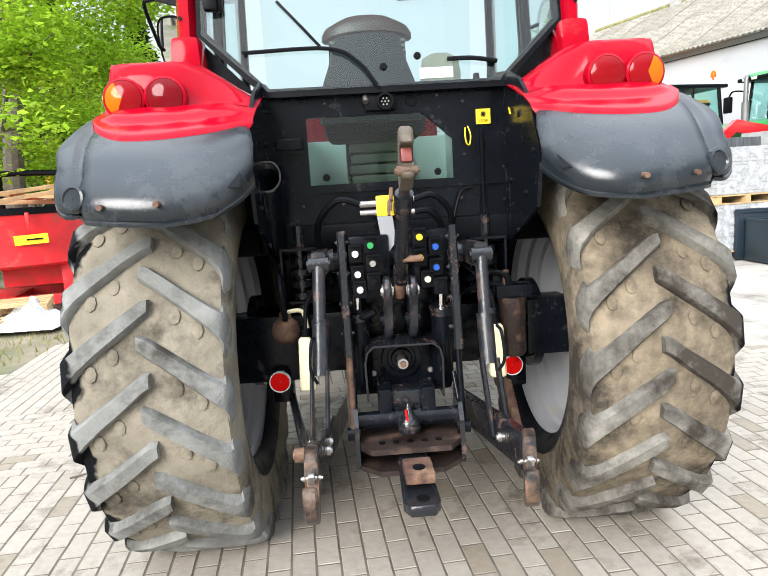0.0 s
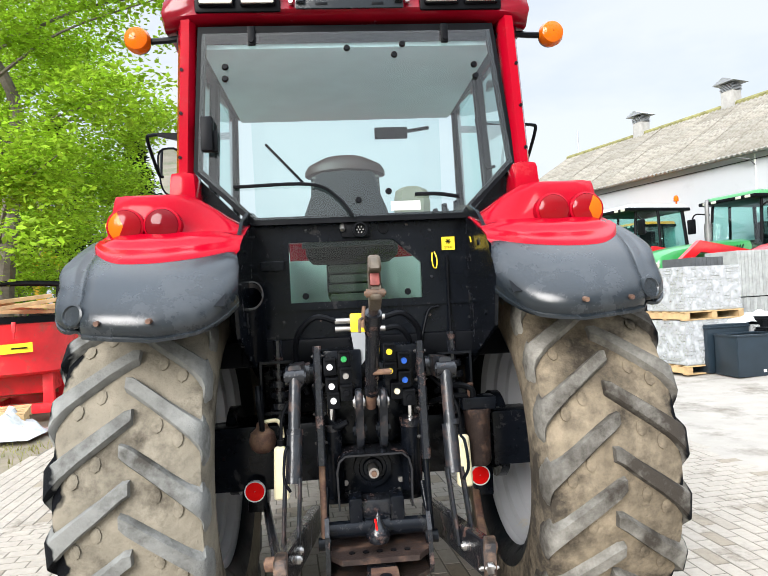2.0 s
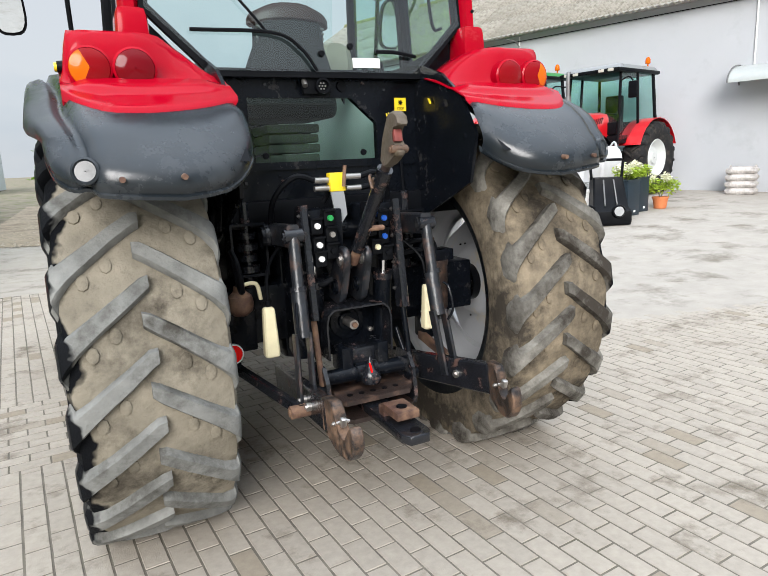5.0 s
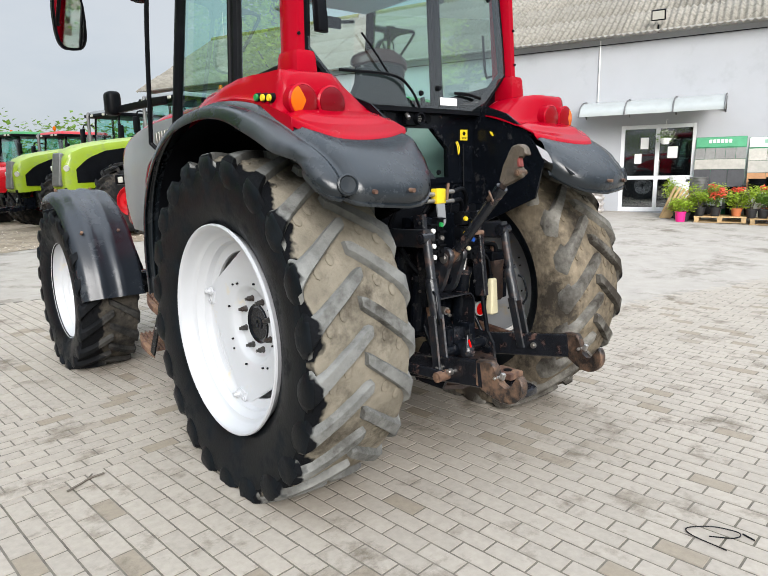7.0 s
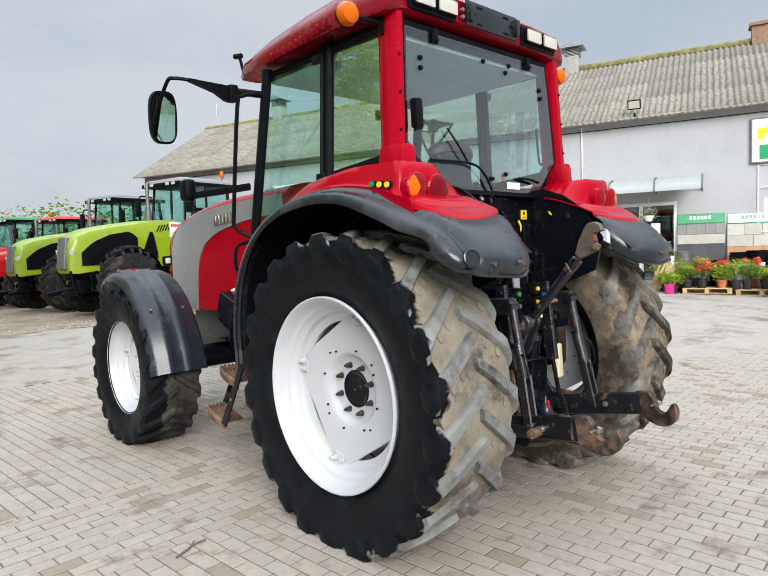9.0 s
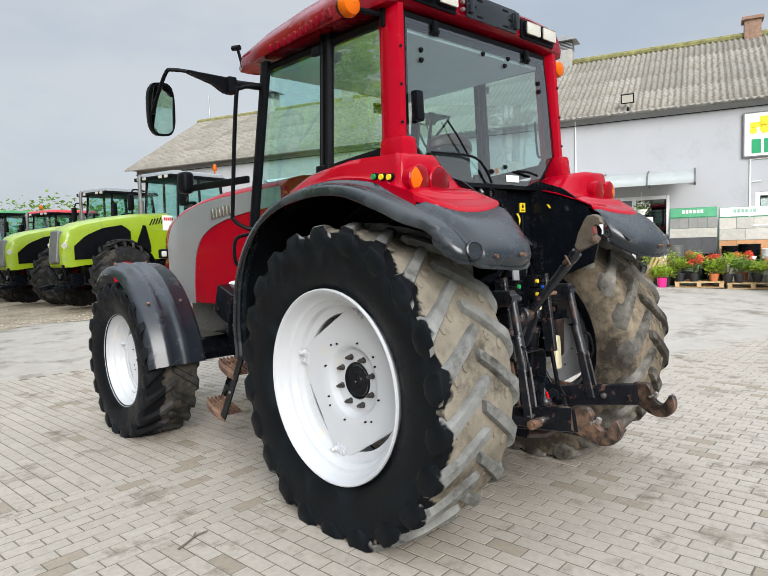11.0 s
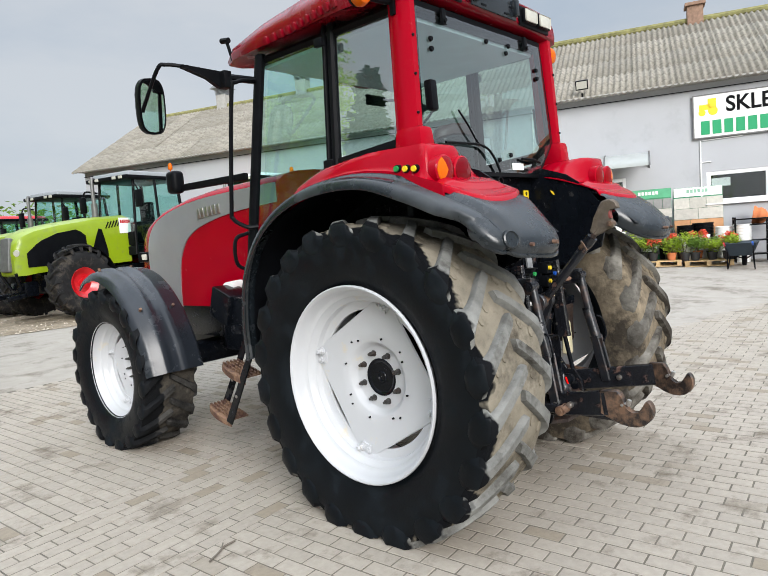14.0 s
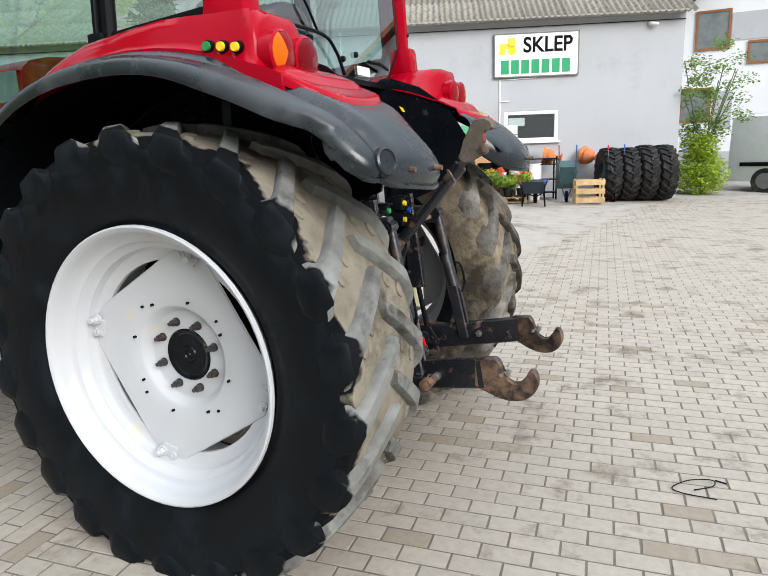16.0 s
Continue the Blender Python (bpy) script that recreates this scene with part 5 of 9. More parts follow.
SIL_TOP = [(1.42, 2.03), (2.0, 2.02), (2.5, 2.0), (2.9, 1.957), (3.2, 1.895), (3.42, 1.815), (3.55, 1.71), (3.615, 1.58), (3.62, 1.42), (3.55, 1.25), (3.35, 1.06)]


def along(pts, t):
    """The place at a share t of the smooth line through pts."""
    p = smooth_path([(y, z, 0) for y, z in pts], 6)
    k = min(len(p) - 2, int(t * (len(p) - 1)))
    q = p[k].lerp(p[k + 1], t * (len(p) - 1) - k)
    return q.x, q.y


for s in (-1, 1):
    bm = B()
    rings = []
    for k in range(33):
        (y0, z0), (y1, z1) = along(SIL_LOW, k / 32), along(SIL_TOP, k / 32)
        ring = [(s * (hood_x(y0) - 0.015), y0, z0)]
        for e in range(7):
            y = lerp(y0, y1, e / 6)
            ring.append((s * (hood_x(y) + 0.010), y, lerp(z0, z1, e / 6)))
        rings.append(ring + [(s * (hood_x(y1) - 0.02), y1, z1 + 0.004)])
    loft(bm, rings)
    bmesh.ops.recalc_face_normals(bm, faces=bm.faces[:])
    sp = part("side_panel", bm, SILVER, hood, "silver painted side panel")
    # the maker's badge as plain raised bars
    for k in range(6):
        bm = B()
        box(bm, (s * 0.452, 2.52 - k * 0.062, 1.875 + k * 0.004), (0.012, 0.045, 0.085), rot=(-8, 0, 0), bev=0.006)
        part("badge_bar", bm, STEEL, sp)
    bm = B()
    box(bm, (s * 0.435, 2.10, 1.16), (0.03, 0.42, 0.18), bev=0.02)
    part("side_grille", bm, BLACK_MATT, hood)
    bm = B()
    box(bm, (s * 0.365, 3.70, 1.53), (0.10, 0.16, 0.10), rot=(0, 0, -s * 28), bev=0.02)
    hl = part("headlamp", bm, BLACK_MATT, hood)
    for e in (-0.035, 0.04):
        bm = B()
        box(bm, (s * (0.40 - 0.2 * (e + 0.03)), 3.71 + e, 1.53), (0.05, 0.055, 0.06), rot=(0, 0, -s * 28), bev=0.012)
        part("lens", bm, WHITE_LENS, hl)
bm = B()
cyl(bm, (-0.45, 1.99, 1.24), (-0.60, 1.95, 1.235), 0.062, seg=20)
part("air_cylinder", bm, PAPER, tractor, "white round canister beside the engine")
bm = B()
box(bm, (0, 2.05, 0.99), (0.84, 2.1, 0.40), bev=0.04)
box(bm, (0, 1.2, 0.85), (0.52, 1.6, 0.5), bev=0.05)
box(bm, (0, 2.9, 0.80), (0.46, 1.5, 0.3), bev=0.04)
box(bm, (0, 0.3, 0.86), (0.50, 0.9, 0.56), bev=0.06)
chassis = part("chassis", bm, BLACK, tractor, "black engine and gearbox housing")
bm = B()
box(bm, (0, 2.82, 0.63), (1.55, 0.22, 0.20), bev=0.05)
for s in (-1, 1):
    cyl(bm, (s * 0.70, 2.82, 0.63), (s * 0.96, 2.82, 0.63), 0.16, 0.13, seg=24)
part("front_axle", bm, BLACK, chassis)
for s in (-1, 1):
    bm = B()
    box(bm, (s * 0.55, 1.55, 0.98), (0.30, 0.75, 0.42), bev=0.04)
    box(bm, (s * 0.60, 1.05, 0.92), (0.28, 0.5, 0.62), bev=0.05)
    box(bm, (s * 0.62, 1.9, 1.12), (0.22, 0.25, 0.25), rot=(20, 0, 0), bev=0.02)
    part("side_tank", bm, BLACK, chassis, "black tank and battery box")
# entry steps: two slanting straps with a ribbed tread between them at two heights
for s in (-1, 1):
    bm = B()
    box(bm, (s * 0.74, 1.30, 0.98), (0.26, 0.42, 0.06), bev=0.01)
    st = part("entry_steps", bm, BLACK, tractor, "black entry steps with rusty treads")
    for x, low, top in ((0.84, (1.74, 0.42), (1.34, 1.0)), (0.985, (1.49, 0.34), (1.06, 1.0))):
        bm = B()
        plate(bm, [(top[0] - 0.025, top[1]), (top[0] + 0.03, top[1]), (low[0] + 0.03, low[1]), (low[0] - 0.03, low[1] - 0.02)], "x", s * x, s * (x + 0.012))
        part("strap", bm, BLACK, st)
        bm = B()
        mid = (lerp(low[0], top[0], 0.30), lerp(low[1], top[1], 0.30))
        cyl(bm, (s * (x + 0.010), *mid), (s * (x + 0.017), *mid), 0.011, seg=10)
        part("strap_bolt", bm, STEEL, st)
    for y, z in ((1.615, 0.385), (1.395, 0.715)):
        bm = B()
        rows = []
        for k in range(9):
            v = -0.135 + 0.27 * k / 8
            out = 0.985 + 0.025 * (1 - (v / 0.135) ** 2)
            zz = z + 0.28 * v
            rows.append([(s * x, y + v, zz + e) for x, e in ((0.835, 0), (0.87, 0), (0.91, 0), (0.95, 0), (out - 0.008, 0), (out, -0.008), (out, -0.05))])
        loft(bm, rows)
        solid(bm, 0.006)
        for x in (0.855, 0.885, 0.915, 0.945, 0.975):
            for k in range(8):
                v = -0.118 + 0.0335 * k
                box(bm, (s * x, y + v, z + 0.28 * v + 0.009), (0.011, 0.024, 0.016), rot=(15.6, 0, 0))
        part("tread_plate", bm, RUST, st, "rusty ribbed tread plate")
FF = [(3.22, 1.36), (3.10, 1.425), (2.95, 1.455), (2.78, 1.44), (2.60, 1.38), (2.44, 1.28), (2.30, 1.14), (2.19, 0.98), (2.11, 0.82), (2.06, 0.66)]
for s in (-1, 1):
    path = [(p.x, p.y) for p in smooth_path([(y, z, 0) for y, z in FF], 3)]
    nor = arch_normals(path)
    bm = B()
    secs = []
    for (y, z), (ny, nz) in zip(path, nor):
        sec = []
        for x, dep in ((0.80, 0.03), (0.815, 0.008), (0.84, 0.0), (0.93, -0.004), (0.945, -0.014), (0.99, -0.016), (1.005, -0.006), (1.08, -0.006), (1.095, -0.016), (1.14, -0.014), (1.155, 0.0), (1.21, 0.012), (1.245, 0.035), (1.26, 0.075), (1.25, 0.08)):
            sec.append((-x, y + ny * dep, z + nz * dep))
        secs.append(sec)
    loft(bm, secs)
    solid(bm, 0.006)
    if s > 0:
        flip(bm)
    ff = part("front_fender", bm, PLASTIC_DARK, tractor, "grey ribbed plastic front fender", angle=60)
    for x in (0.90, 1.17):
        for k in (6, 18):
            bm = B()
            y, z = path[k]
            ny, nz = nor[k]
            cyl(bm, (s * x, y - ny * 0.02, z - nz * 0.02), (s * x, y + ny * 0.01, z + nz * 0.01), 0.012, seg=8)
            part("rivet", bm, RUST, ff)
    bm = B()
    tube(bm, [(s * 0.60, 2.75, 0.75), (s * 0.72, 2.7, 1.1), (s * 0.85, 2.65, 1.34)], 0.025, 8)
    part("fender_bracket", bm, BLACK, ff)


# -- rear axle, linkage and hitch --
def rod(name, p0, p1, r, mt, parent, label="", r1=None, seg=12):
    bm = B()
    cyl(bm, p0, p1, r, r1, seg=seg)
    return part(name, bm, mt, parent, label)


def bar(name, p0, p1, w, h, mt, parent, label="", bev=0.006):
    """A flat bar from p0 to p1 in a plane of constant x or so: w across x, h the other way."""
    p0, p1 = Vector(p0), Vector(p1)
    bm = B()
    d = (p1 - p0)
    n = d.cross(Vector((1, 0, 0))).normalized() * (h / 2)
    wx = Vector((w / 2, 0, 0))
    c = bev
    sec = []
    for p in (p0, p1):
        sec.append([p - wx - n * (1 - 2 * c / h), p - wx * (1 - 2 * c / w) - n, p + wx * (1 - 2 * c / w) - n, p + wx - n * (1 - 2 * c / h),
                    p + wx + n * (1 - 2 * c / h), p + wx * (1 - 2 * c / w) + n, p - wx * (1 - 2 * c / w) + n, p - wx + n * (1 - 2 * c / h)])
    loft(bm, sec, closed=True, cap=True)
    return part(name, bm, mt, parent, label, angle=30)


def pin(parent, c, r, length, mt, axis="x", name="bolt"):
    bm = B()
    a, b = list(c), list(c)
    k = "xyz".index(axis)
    a[k] -= length / 2
    b[k] += length / 2
    cyl(bm, a, b, r, seg=12)
    a[k] -= 0.006
    b[k] += 0.006
    cyl(bm, a, b, r * 0.6, seg=6)
    return part(name, bm, mt, parent)


def hose(parent, pts, r=0.011, mt=None, name="hose"):
    bm = B()
    tube(bm, pts, r, 8)
    return part(name, bm, mt or BLACK_MATT, parent)


bm = B()
box(bm, (0, 0.0, 0.83), (1.25, 0.30, 0.28), bev=0.03)
for s in (-1, 1):
    cyl(bm, (s * 0.55, 0, 0.83), (s * 0.84, 0, 0.83), 0.15, 0.12, seg=24)
    cyl(bm, (s * 0.62, 0, 0.83), (s * 0.66, 0, 0.83), 0.21, seg=28)
axle = part("rear_axle", bm, BLACK, tractor, "black rear axle housing")
bm = B()
box(bm, (-0.575, -0.17, 0.835), (0.36, 0.12, 0.29), bev=0.012)
part("axle_cover", bm, BLACK, axle, "flat black cover plate")
bm = B()
box(bm, (0.66, -0.17, 0.86), (0.19, 0.16, 0.25), bev=0.012)
part("axle_cover", bm, BLACK, axle)
bm = B()
box(bm, (0, -0.14, 0.92), (0.46, 0.28, 0.62), bev=0.04)
box(bm, (0, -0.22, 1.16), (0.36, 0.16, 0.16), bev=0.03)
lift = part("lift_housing", bm, BLACK, tractor, "black hydraulic lift housing")
for x in (-0.16, -0.08, 0.0, 0.08, 0.16):
    for z in (0.66, 1.0):
        pin(lift, (x * 1.15, -0.285, z), 0.014, 0.02, BLACK, "y")
# power take-off with its hooped shield
bm = B()
box(bm, (0, -0.30, 0.765), (0.30, 0.06, 0.25), bev=0.012)
pto = part("pto_housing", bm, BLACK, tractor, "black power take-off housing")
bm = B()
hoop = [(-0.155, 0.665), (-0.158, 0.82), (-0.148, 0.865), (-0.12, 0.89), (0.12, 0.89), (0.148, 0.865), (0.158, 0.82), (0.155, 0.665)]
loft(bm, [[(x, y, z) for x, z in hoop] for y in (-0.30, -0.50)])
solid(bm, 0.008)
part("pto_shield", bm, RUST_BLACK, pto, "hooped steel shield with bright worn edge", angle=50)
bm = B()
lathe(bm, [(-0.33, 0.085), (-0.345, 0.082), (-0.345, 0.062), (-0.338, 0.058), (-0.338, 0.045), (-0.352, 0.04), (-0.352, 0.026)], c=(0, 0, 0.79), seg=32, axis="y")
part("pto_seal", bm, BLACK, pto)
rod("pto_shaft", (0, -0.33, 0.79), (0, -0.43, 0.79), 0.022, STEEL, pto, "splined steel shaft", seg=12)
rod("shaft_tip", (0, -0.43, 0.79), (0, -0.445, 0.79), 0.012, RUST, pto)
for x in (-0.12, 0.12):
    for z in (0.68, 0.73, 0.85):
        pin(pto, (x, -0.335, z), 0.011, 0.014, STEEL if z == 0.73 else BLACK, "y")
# pick-up hitch and drawbar
bm = B()
cyl(bm, (-0.20, -0.53, 0.60), (0.20, -0.53, 0.60), 0.034, seg=20)
cyl(bm, (-0.05, -0.53, 0.60), (0.05, -0.53, 0.60), 0.045, seg=20)
hitch = part("pickup_hitch", bm, BLACK, tractor, "black pick-up hitch with a steel drawbar")
for s in (-1, 1):
    bm = B()
    plate(bm, [(-0.46, 0.66), (-0.56, 0.66), (-0.60, 0.60), (-0.62, 0.47), (-0.60, 0.43), (-0.40, 0.43), (-0.36, 0.5)], "x", s * 0.195, s * 0.213)
    part("side_plate", bm, RUST_BLACK, hitch, smooth=False)
    bm = B()
    box(bm, (s * 0.085, -0.48, 0.665), (0.055, 0.13, 0.12), bev=0.012)
    part("hitch_bracket", bm, BLACK, hitch)
    rod("hitch_link", (s * 0.20, -0.45, 0.75), (s * 0.215, -0.56, 0.56), 0.011, BLACK, hitch)
bm = B()
plate(bm, [(-0.195, -0.42), (0.195, -0.42), (0.195, -0.60), (0.15, -0.66), (-0.15, -0.66), (-0.195, -0.60)], "z", 0.508, 0.53)
pl = part("hitch_plate", bm, RUST_DARK, hitch, "worn drilled steel plate", smooth=False)
# the row of holes is black discs on the plate, shade as colour
for k in range(5):
    bm = B()
    cyl(bm, (-0.11 + 0.055 * k, -0.60, 0.531), (-0.11 + 0.055 * k, -0.60, 0.534), 0.013, seg=14)
    part("hole", bm, BLACK_MATT, pl)
bm = B()
plate(bm, [(-0.195, -0.42), (0.195, -0.42), (0.195, -0.60), (0.12, -0.665), (-0.12, -0.665), (-0.195, -0.60)], "z", 0.425, 0.445)
part("hitch_base", bm, RUST_DARK, hitch, smooth=False)
bm = B()
plate(bm, [(-0.055, -0.30), (0.055, -0.30), (0.055, -0.66), (0.062, -0.98), (0.04, -1.02), (-0.04, -1.02), (-0.062, -0.98), (-0.055, -0.66)], "z", 0.452, 0.49, bev=0.004)
db = part("drawbar", bm, RUST_BLACK, hitch, "worn steel drawbar with clevis")
bm = B()
box(bm, (0.005, -0.85, 0.53), (0.10, 0.14, 0.034), bev=0.006)
box(bm, (0.005, -0.77, 0.505), (0.10, 0.05, 0.05), bev=0.006)
part("clevis", bm, RUST, db, "rusty brown clevis")
# pin holes shown by black discs that carry the shade of an opening
for y, z in ((-0.86, 0.549), (-0.97, 0.492)):
    bm = B()
    cyl(bm, (0.005, y, z - 0.004), (0.005, y, z + 0.001), 0.022, seg=18)
    part("pin_hole", bm, BLACK_MATT, db)
bm = B()
lathe(bm, [(0.565, 0.04), (0.585, 0.047), (0.615, 0.04), (0.628, 0.026), (0.655, 0.014), (0.68, 0.006), (0.683, 0.001)], c=(0, -0.585, 0), seg=18, axis="z")
part("hitch_cone", bm, RUST_BLACK, hitch, "steel locating cone with a red mark")
bm = B()
box(bm, (-0.010, -0.612, 0.64), (0.008, 0.010, 0.045), rot=(-12, -8, 0), bev=0.003)
part("red_mark", bm, REFLECTOR, hitch)
bm = B()
box(bm, (0, -0.46, 0.66), (0.13, 0.10, 0.09), bev=0.014)
part("hook_latch", bm, RUST_BLACK, hitch)
# lift arms, rods, lower links
HOOK = [(-0.965, 0.705), (-1.055, 0.715), (-1.075, 0.695), (-1.083, 0.65), (-1.10, 0.618), (-1.13, 0.603), (-1.16, 0.610), (-1.178, 0.635), (-1.185, 0.665), (-1.197, 0.678), (-1.215, 0.672),
        (-1.228, 0.645), (-1.228, 0.61), (-1.213, 0.578), (-1.185, 0.552), (-1.15, 0.538), (-1.11, 0.535), (-1.06, 0.545), (-0.965, 0.585)]
bm = B()
cyl(bm, (-0.36, -0.30, 1.21), (0.36, -0.30, 1.21), 0.045, seg=18)
shaft = part("lift_shaft", bm, BLACK, tractor)
for s in (-1, 1):
    xl = s * 0.345
    link = bar("lower_link", (s * 0.27, -0.10, 0.50), (xl, -1.0, 0.640), 0.045, 0.125, RUST_BLACK, tractor, "black lower link arm with a rusty catch hook")
    bm = B()
    plate(bm, HOOK, "x", xl - 0.021, xl + 0.021, bev=0.006)
    for v in bm.verts:
        v.co.x += (v.co.y + 0.97) * (0.24 if s > 0 else -0.03) + (0.012 if s > 0 else 0)
    part("catch_hook", bm, LINK_TAN, link, "dark rusty catch hook")
    hx = xl - 0.02 if s > 0 else xl + 0.004
    pin(link, (hx, -1.08, 0.645), 0.008, 0.055, STEEL, "x", "latch_pin")
    bm = B()
    box(bm, (hx, -1.105, 0.655), (0.022, 0.022, 0.034), rot=(20, 0, 0), bev=0.006)
    part("latch", bm, STEEL, link, "bright latch block")
    for y in (-0.80, -0.72):
        pin(link, (s * 0.333, y, 0.607), 0.017, 0.075, STEEL, "x")
    # lift arm and rod
    arm = bar("lift_arm", (s * 0.30, -0.28, 1.22), (s * 0.302, -0.585, 1.235), 0.05, 0.09, LINK_GREY, shaft, "scuffed black lift arm")
    pin(arm, (s * 0.30, -0.30, 1.215), 0.05, 0.09, RUST_BLACK)
    pin(arm, (s * 0.302, -0.575, 1.235), 0.03, 0.075, RUST_BLACK)
    rd = rod("lift_rod", (s * 0.302, -0.58, 1.235), (s * (0.318 if s < 0 else 0.300), -0.66, 0.88), 0.024, LINK_GREY, tractor, "scuffed grey lift rod with adjusting sleeve")
    rod("rod_sleeve", (s * (0.310 if s < 0 else 0.300), -0.62, 1.02), (s * (0.320 if s < 0 else 0.300), -0.67, 0.84), 0.031, LINK_GREY, rd)
    rod("rod_collar", (s * 0.309, -0.615, 1.035), (s * 0.310, -0.62, 1.015), 0.034, RUST_BLACK, rd)
    for e in (-0.028, 0.028):
        bar("fork", (s * (0.322 if s < 0 else 0.302) + e, -0.665, 0.86), (s * (0.338 if s < 0 else 0.325) + e, -0.72, 0.58), 0.014, 0.055, LINK_GREY, rd)
    hose(rd, [(s * 0.335, -0.66, 0.98), (s * 0.345, -0.69, 0.96), (s * 0.35, -0.71, 0.87), (s * 0.33, -0.70, 0.82)], 0.006, BLACK, "handle")
    # flat perforated bars of the pick-up hitch
    fb = bar("lift_bar", (s * 0.215, -0.44, 1.34), (s * 0.215, -0.50, 0.86), 0.034, 0.078, RUST_BLACK, tractor, "upright worn lift bar")
    rod("lower_rod", (s * 0.215, -0.50, 0.87), (s * 0.215, -0.56, 0.57), 0.013, RUST if s < 0 else BLACK, fb)
    rod("rod_eye", (s * 0.19, -0.56, 0.56), (s * 0.24, -0.56, 0.56), 0.026, BLACK, fb)
    for z in (1.30, 1.18, 1.06, 0.94):
        pin(fb, (s * 0.215, -0.46, z), 0.009, 0.040, WORN)
    # stabiliser strut to the link
    st = bar("stabiliser", (s * 0.49, -0.16, 0.60), (s * 0.38, -0.78, 0.585), 0.032, 0.05, RUST if s > 0 else RUST_BLACK, tractor, "worn stabiliser strut")
    pin(st, (s * 0.385, -0.77, 0.585), 0.026, 0.08, RUST)
    bm = B()
    box(bm, (s * 0.52, -0.17, 0.66), (0.09, 0.10, 0.14), bev=0.012)
    part("strut_bracket", bm, BLACK, st)
    # cab mount: rubber discs in a frame
    bm = B()
    for k in range(4):
        z0 = 1.05 + k * 0.05
        cyl(bm, (s * 0.40, -0.20, z0), (s * 0.40, -0.20, z0 + 0.028), 0.05 - 0.006 * (k % 2), seg=18)
    cyl(bm, (s * 0.40, -0.20, 0.98), (s * 0.40, -0.20, 1.36), 0.022, seg=10)
    mt_ = part("cab_mount", bm, RUST_BLACK, tractor, "rusty rubber cab mount")
    bm = B()
    for z in (1.04, 1.265):
        box(bm, (s * 0.40, -0.20, z), (0.16, 0.12, 0.012))
    for e in (-0.076, 0.076):
        box(bm, (s * 0.40 + e, -0.20, 1.15), (0.010, 0.11, 0.22))
    part("mount_frame", bm, BLACK, mt_, smooth=False)
    # oil bottle and reflector
    bm = B()
    box(bm, (s * 0.388, -0.43, 0.82), (0.068, 0.055, 0.22), bev=0.018, seg=3, taper=0.75)
    ob = part("oil_bottle", bm, CREAM, tractor, "cream plastic oil catch bottle")
    rod("bottle_neck", (s * 0.385, -0.42, 0.92), (s * 0.385, -0.42, 0.955), 0.014, BLACK_MATT, ob)
    hose(ob, [(s * 0.385, -0.42, 0.95), (s * 0.375, -0.40, 1.05), (s * 0.33, -0.34, 1.12), (s * 0.24, -0.30, 1.2)], 0.008)
    rx, ry, rz = (0.522, -0.18, 0.704) if s < 0 else (0.495, -0.15, 0.696)
    bm = B()
    lathe(bm, [(ry - 0.10, 0.002), (ry - 0.10, 0.041), (ry - 0.095, 0.044), (ry - 0.088, 0.044)], c=(s * rx, 0, rz), seg=28, axis="y")
    rf = part("reflector", bm, REFLECTOR, tractor, "round red reflector with a pale rim")
    bm = B()
    lathe(bm, [(ry - 0.103, 0.041), (ry - 0.104, 0.046), (ry - 0.086, 0.046), (ry - 0.084, 0.003)], c=(s * rx, 0, rz), seg=28, axis="y")
    box(bm, (s * rx, ry - 0.06, rz + 0.02), (0.03, 0.05, 0.03))
    part("rim", bm, PAPER, rf)
# top link standing up between the valves
T0, T1 = Vector((0.0, -0.46, 1.08)), Vector((0.012, -0.92, 1.62))
tl = rod("top_link", T0.lerp(T1, 0.12), T0.lerp(T1, 0.72), 0.028, RUST_BLACK, tractor, "black and rusty top link with a catch hook")
rod("link_screw", T0, T0.lerp(T1, 0.14), 0.022, RUST, tl)
rod("link_neck", T0.lerp(T1, 0.70), T0.lerp(T1, 0.92), 0.018, RUST_DARK, tl)
rod("link_collar", T0.lerp(T1, 0.66), T0.lerp(T1, 0.74), 0.032, RUST_BLACK, tl)
bm = B()
bm2 = [(-0.80, 1.56), (-0.845, 1.64), (-0.86, 1.70), (-0.89, 1.745), (-0.945, 1.755), (-0.985, 1.735), (-1.0, 1.69), (-0.975, 1.70), (-0.945, 1.70), (-0.925, 1.675), (-0.925, 1.64), (-0.945, 1.615), (-0.965, 1.60), (-0.955, 1.575), (-0.915, 1.575), (-0.87, 1.545), (-0.84, 1.53)]
plate(bm, [(-0.80 + (y + 0.815) * 0.86, 1.51 + (z - 1.56) * 0.9) for y, z in bm2], "x", -0.008, 0.034, bev=0.008)
part("top_hook", bm, mat("weathered_cast_steel", (0.11, 0.09, 0.07), 0.6, 0.3, var=0.3, scale=20, bump=0.3, dirt=(0.10, 0.078, 0.052), dirt_amount=0.35, dirt_scale=14), tl, "weathered cast catch hook")
pin(tl, (0.012, -0.91, 1.55), 0.015, 0.065, LINK_TAN)
bm = B()
box(bm, (0.013, -0.902, 1.598), (0.034, 0.02, 0.045), rot=(-10, 0, 0), bev=0.006)
part("red_jaw", bm, mat("faded_red_paint", (0.20, 0.045, 0.038), 0.6, var=0.25, scale=30), tl, "red painted inside of the hook")
bm = B()
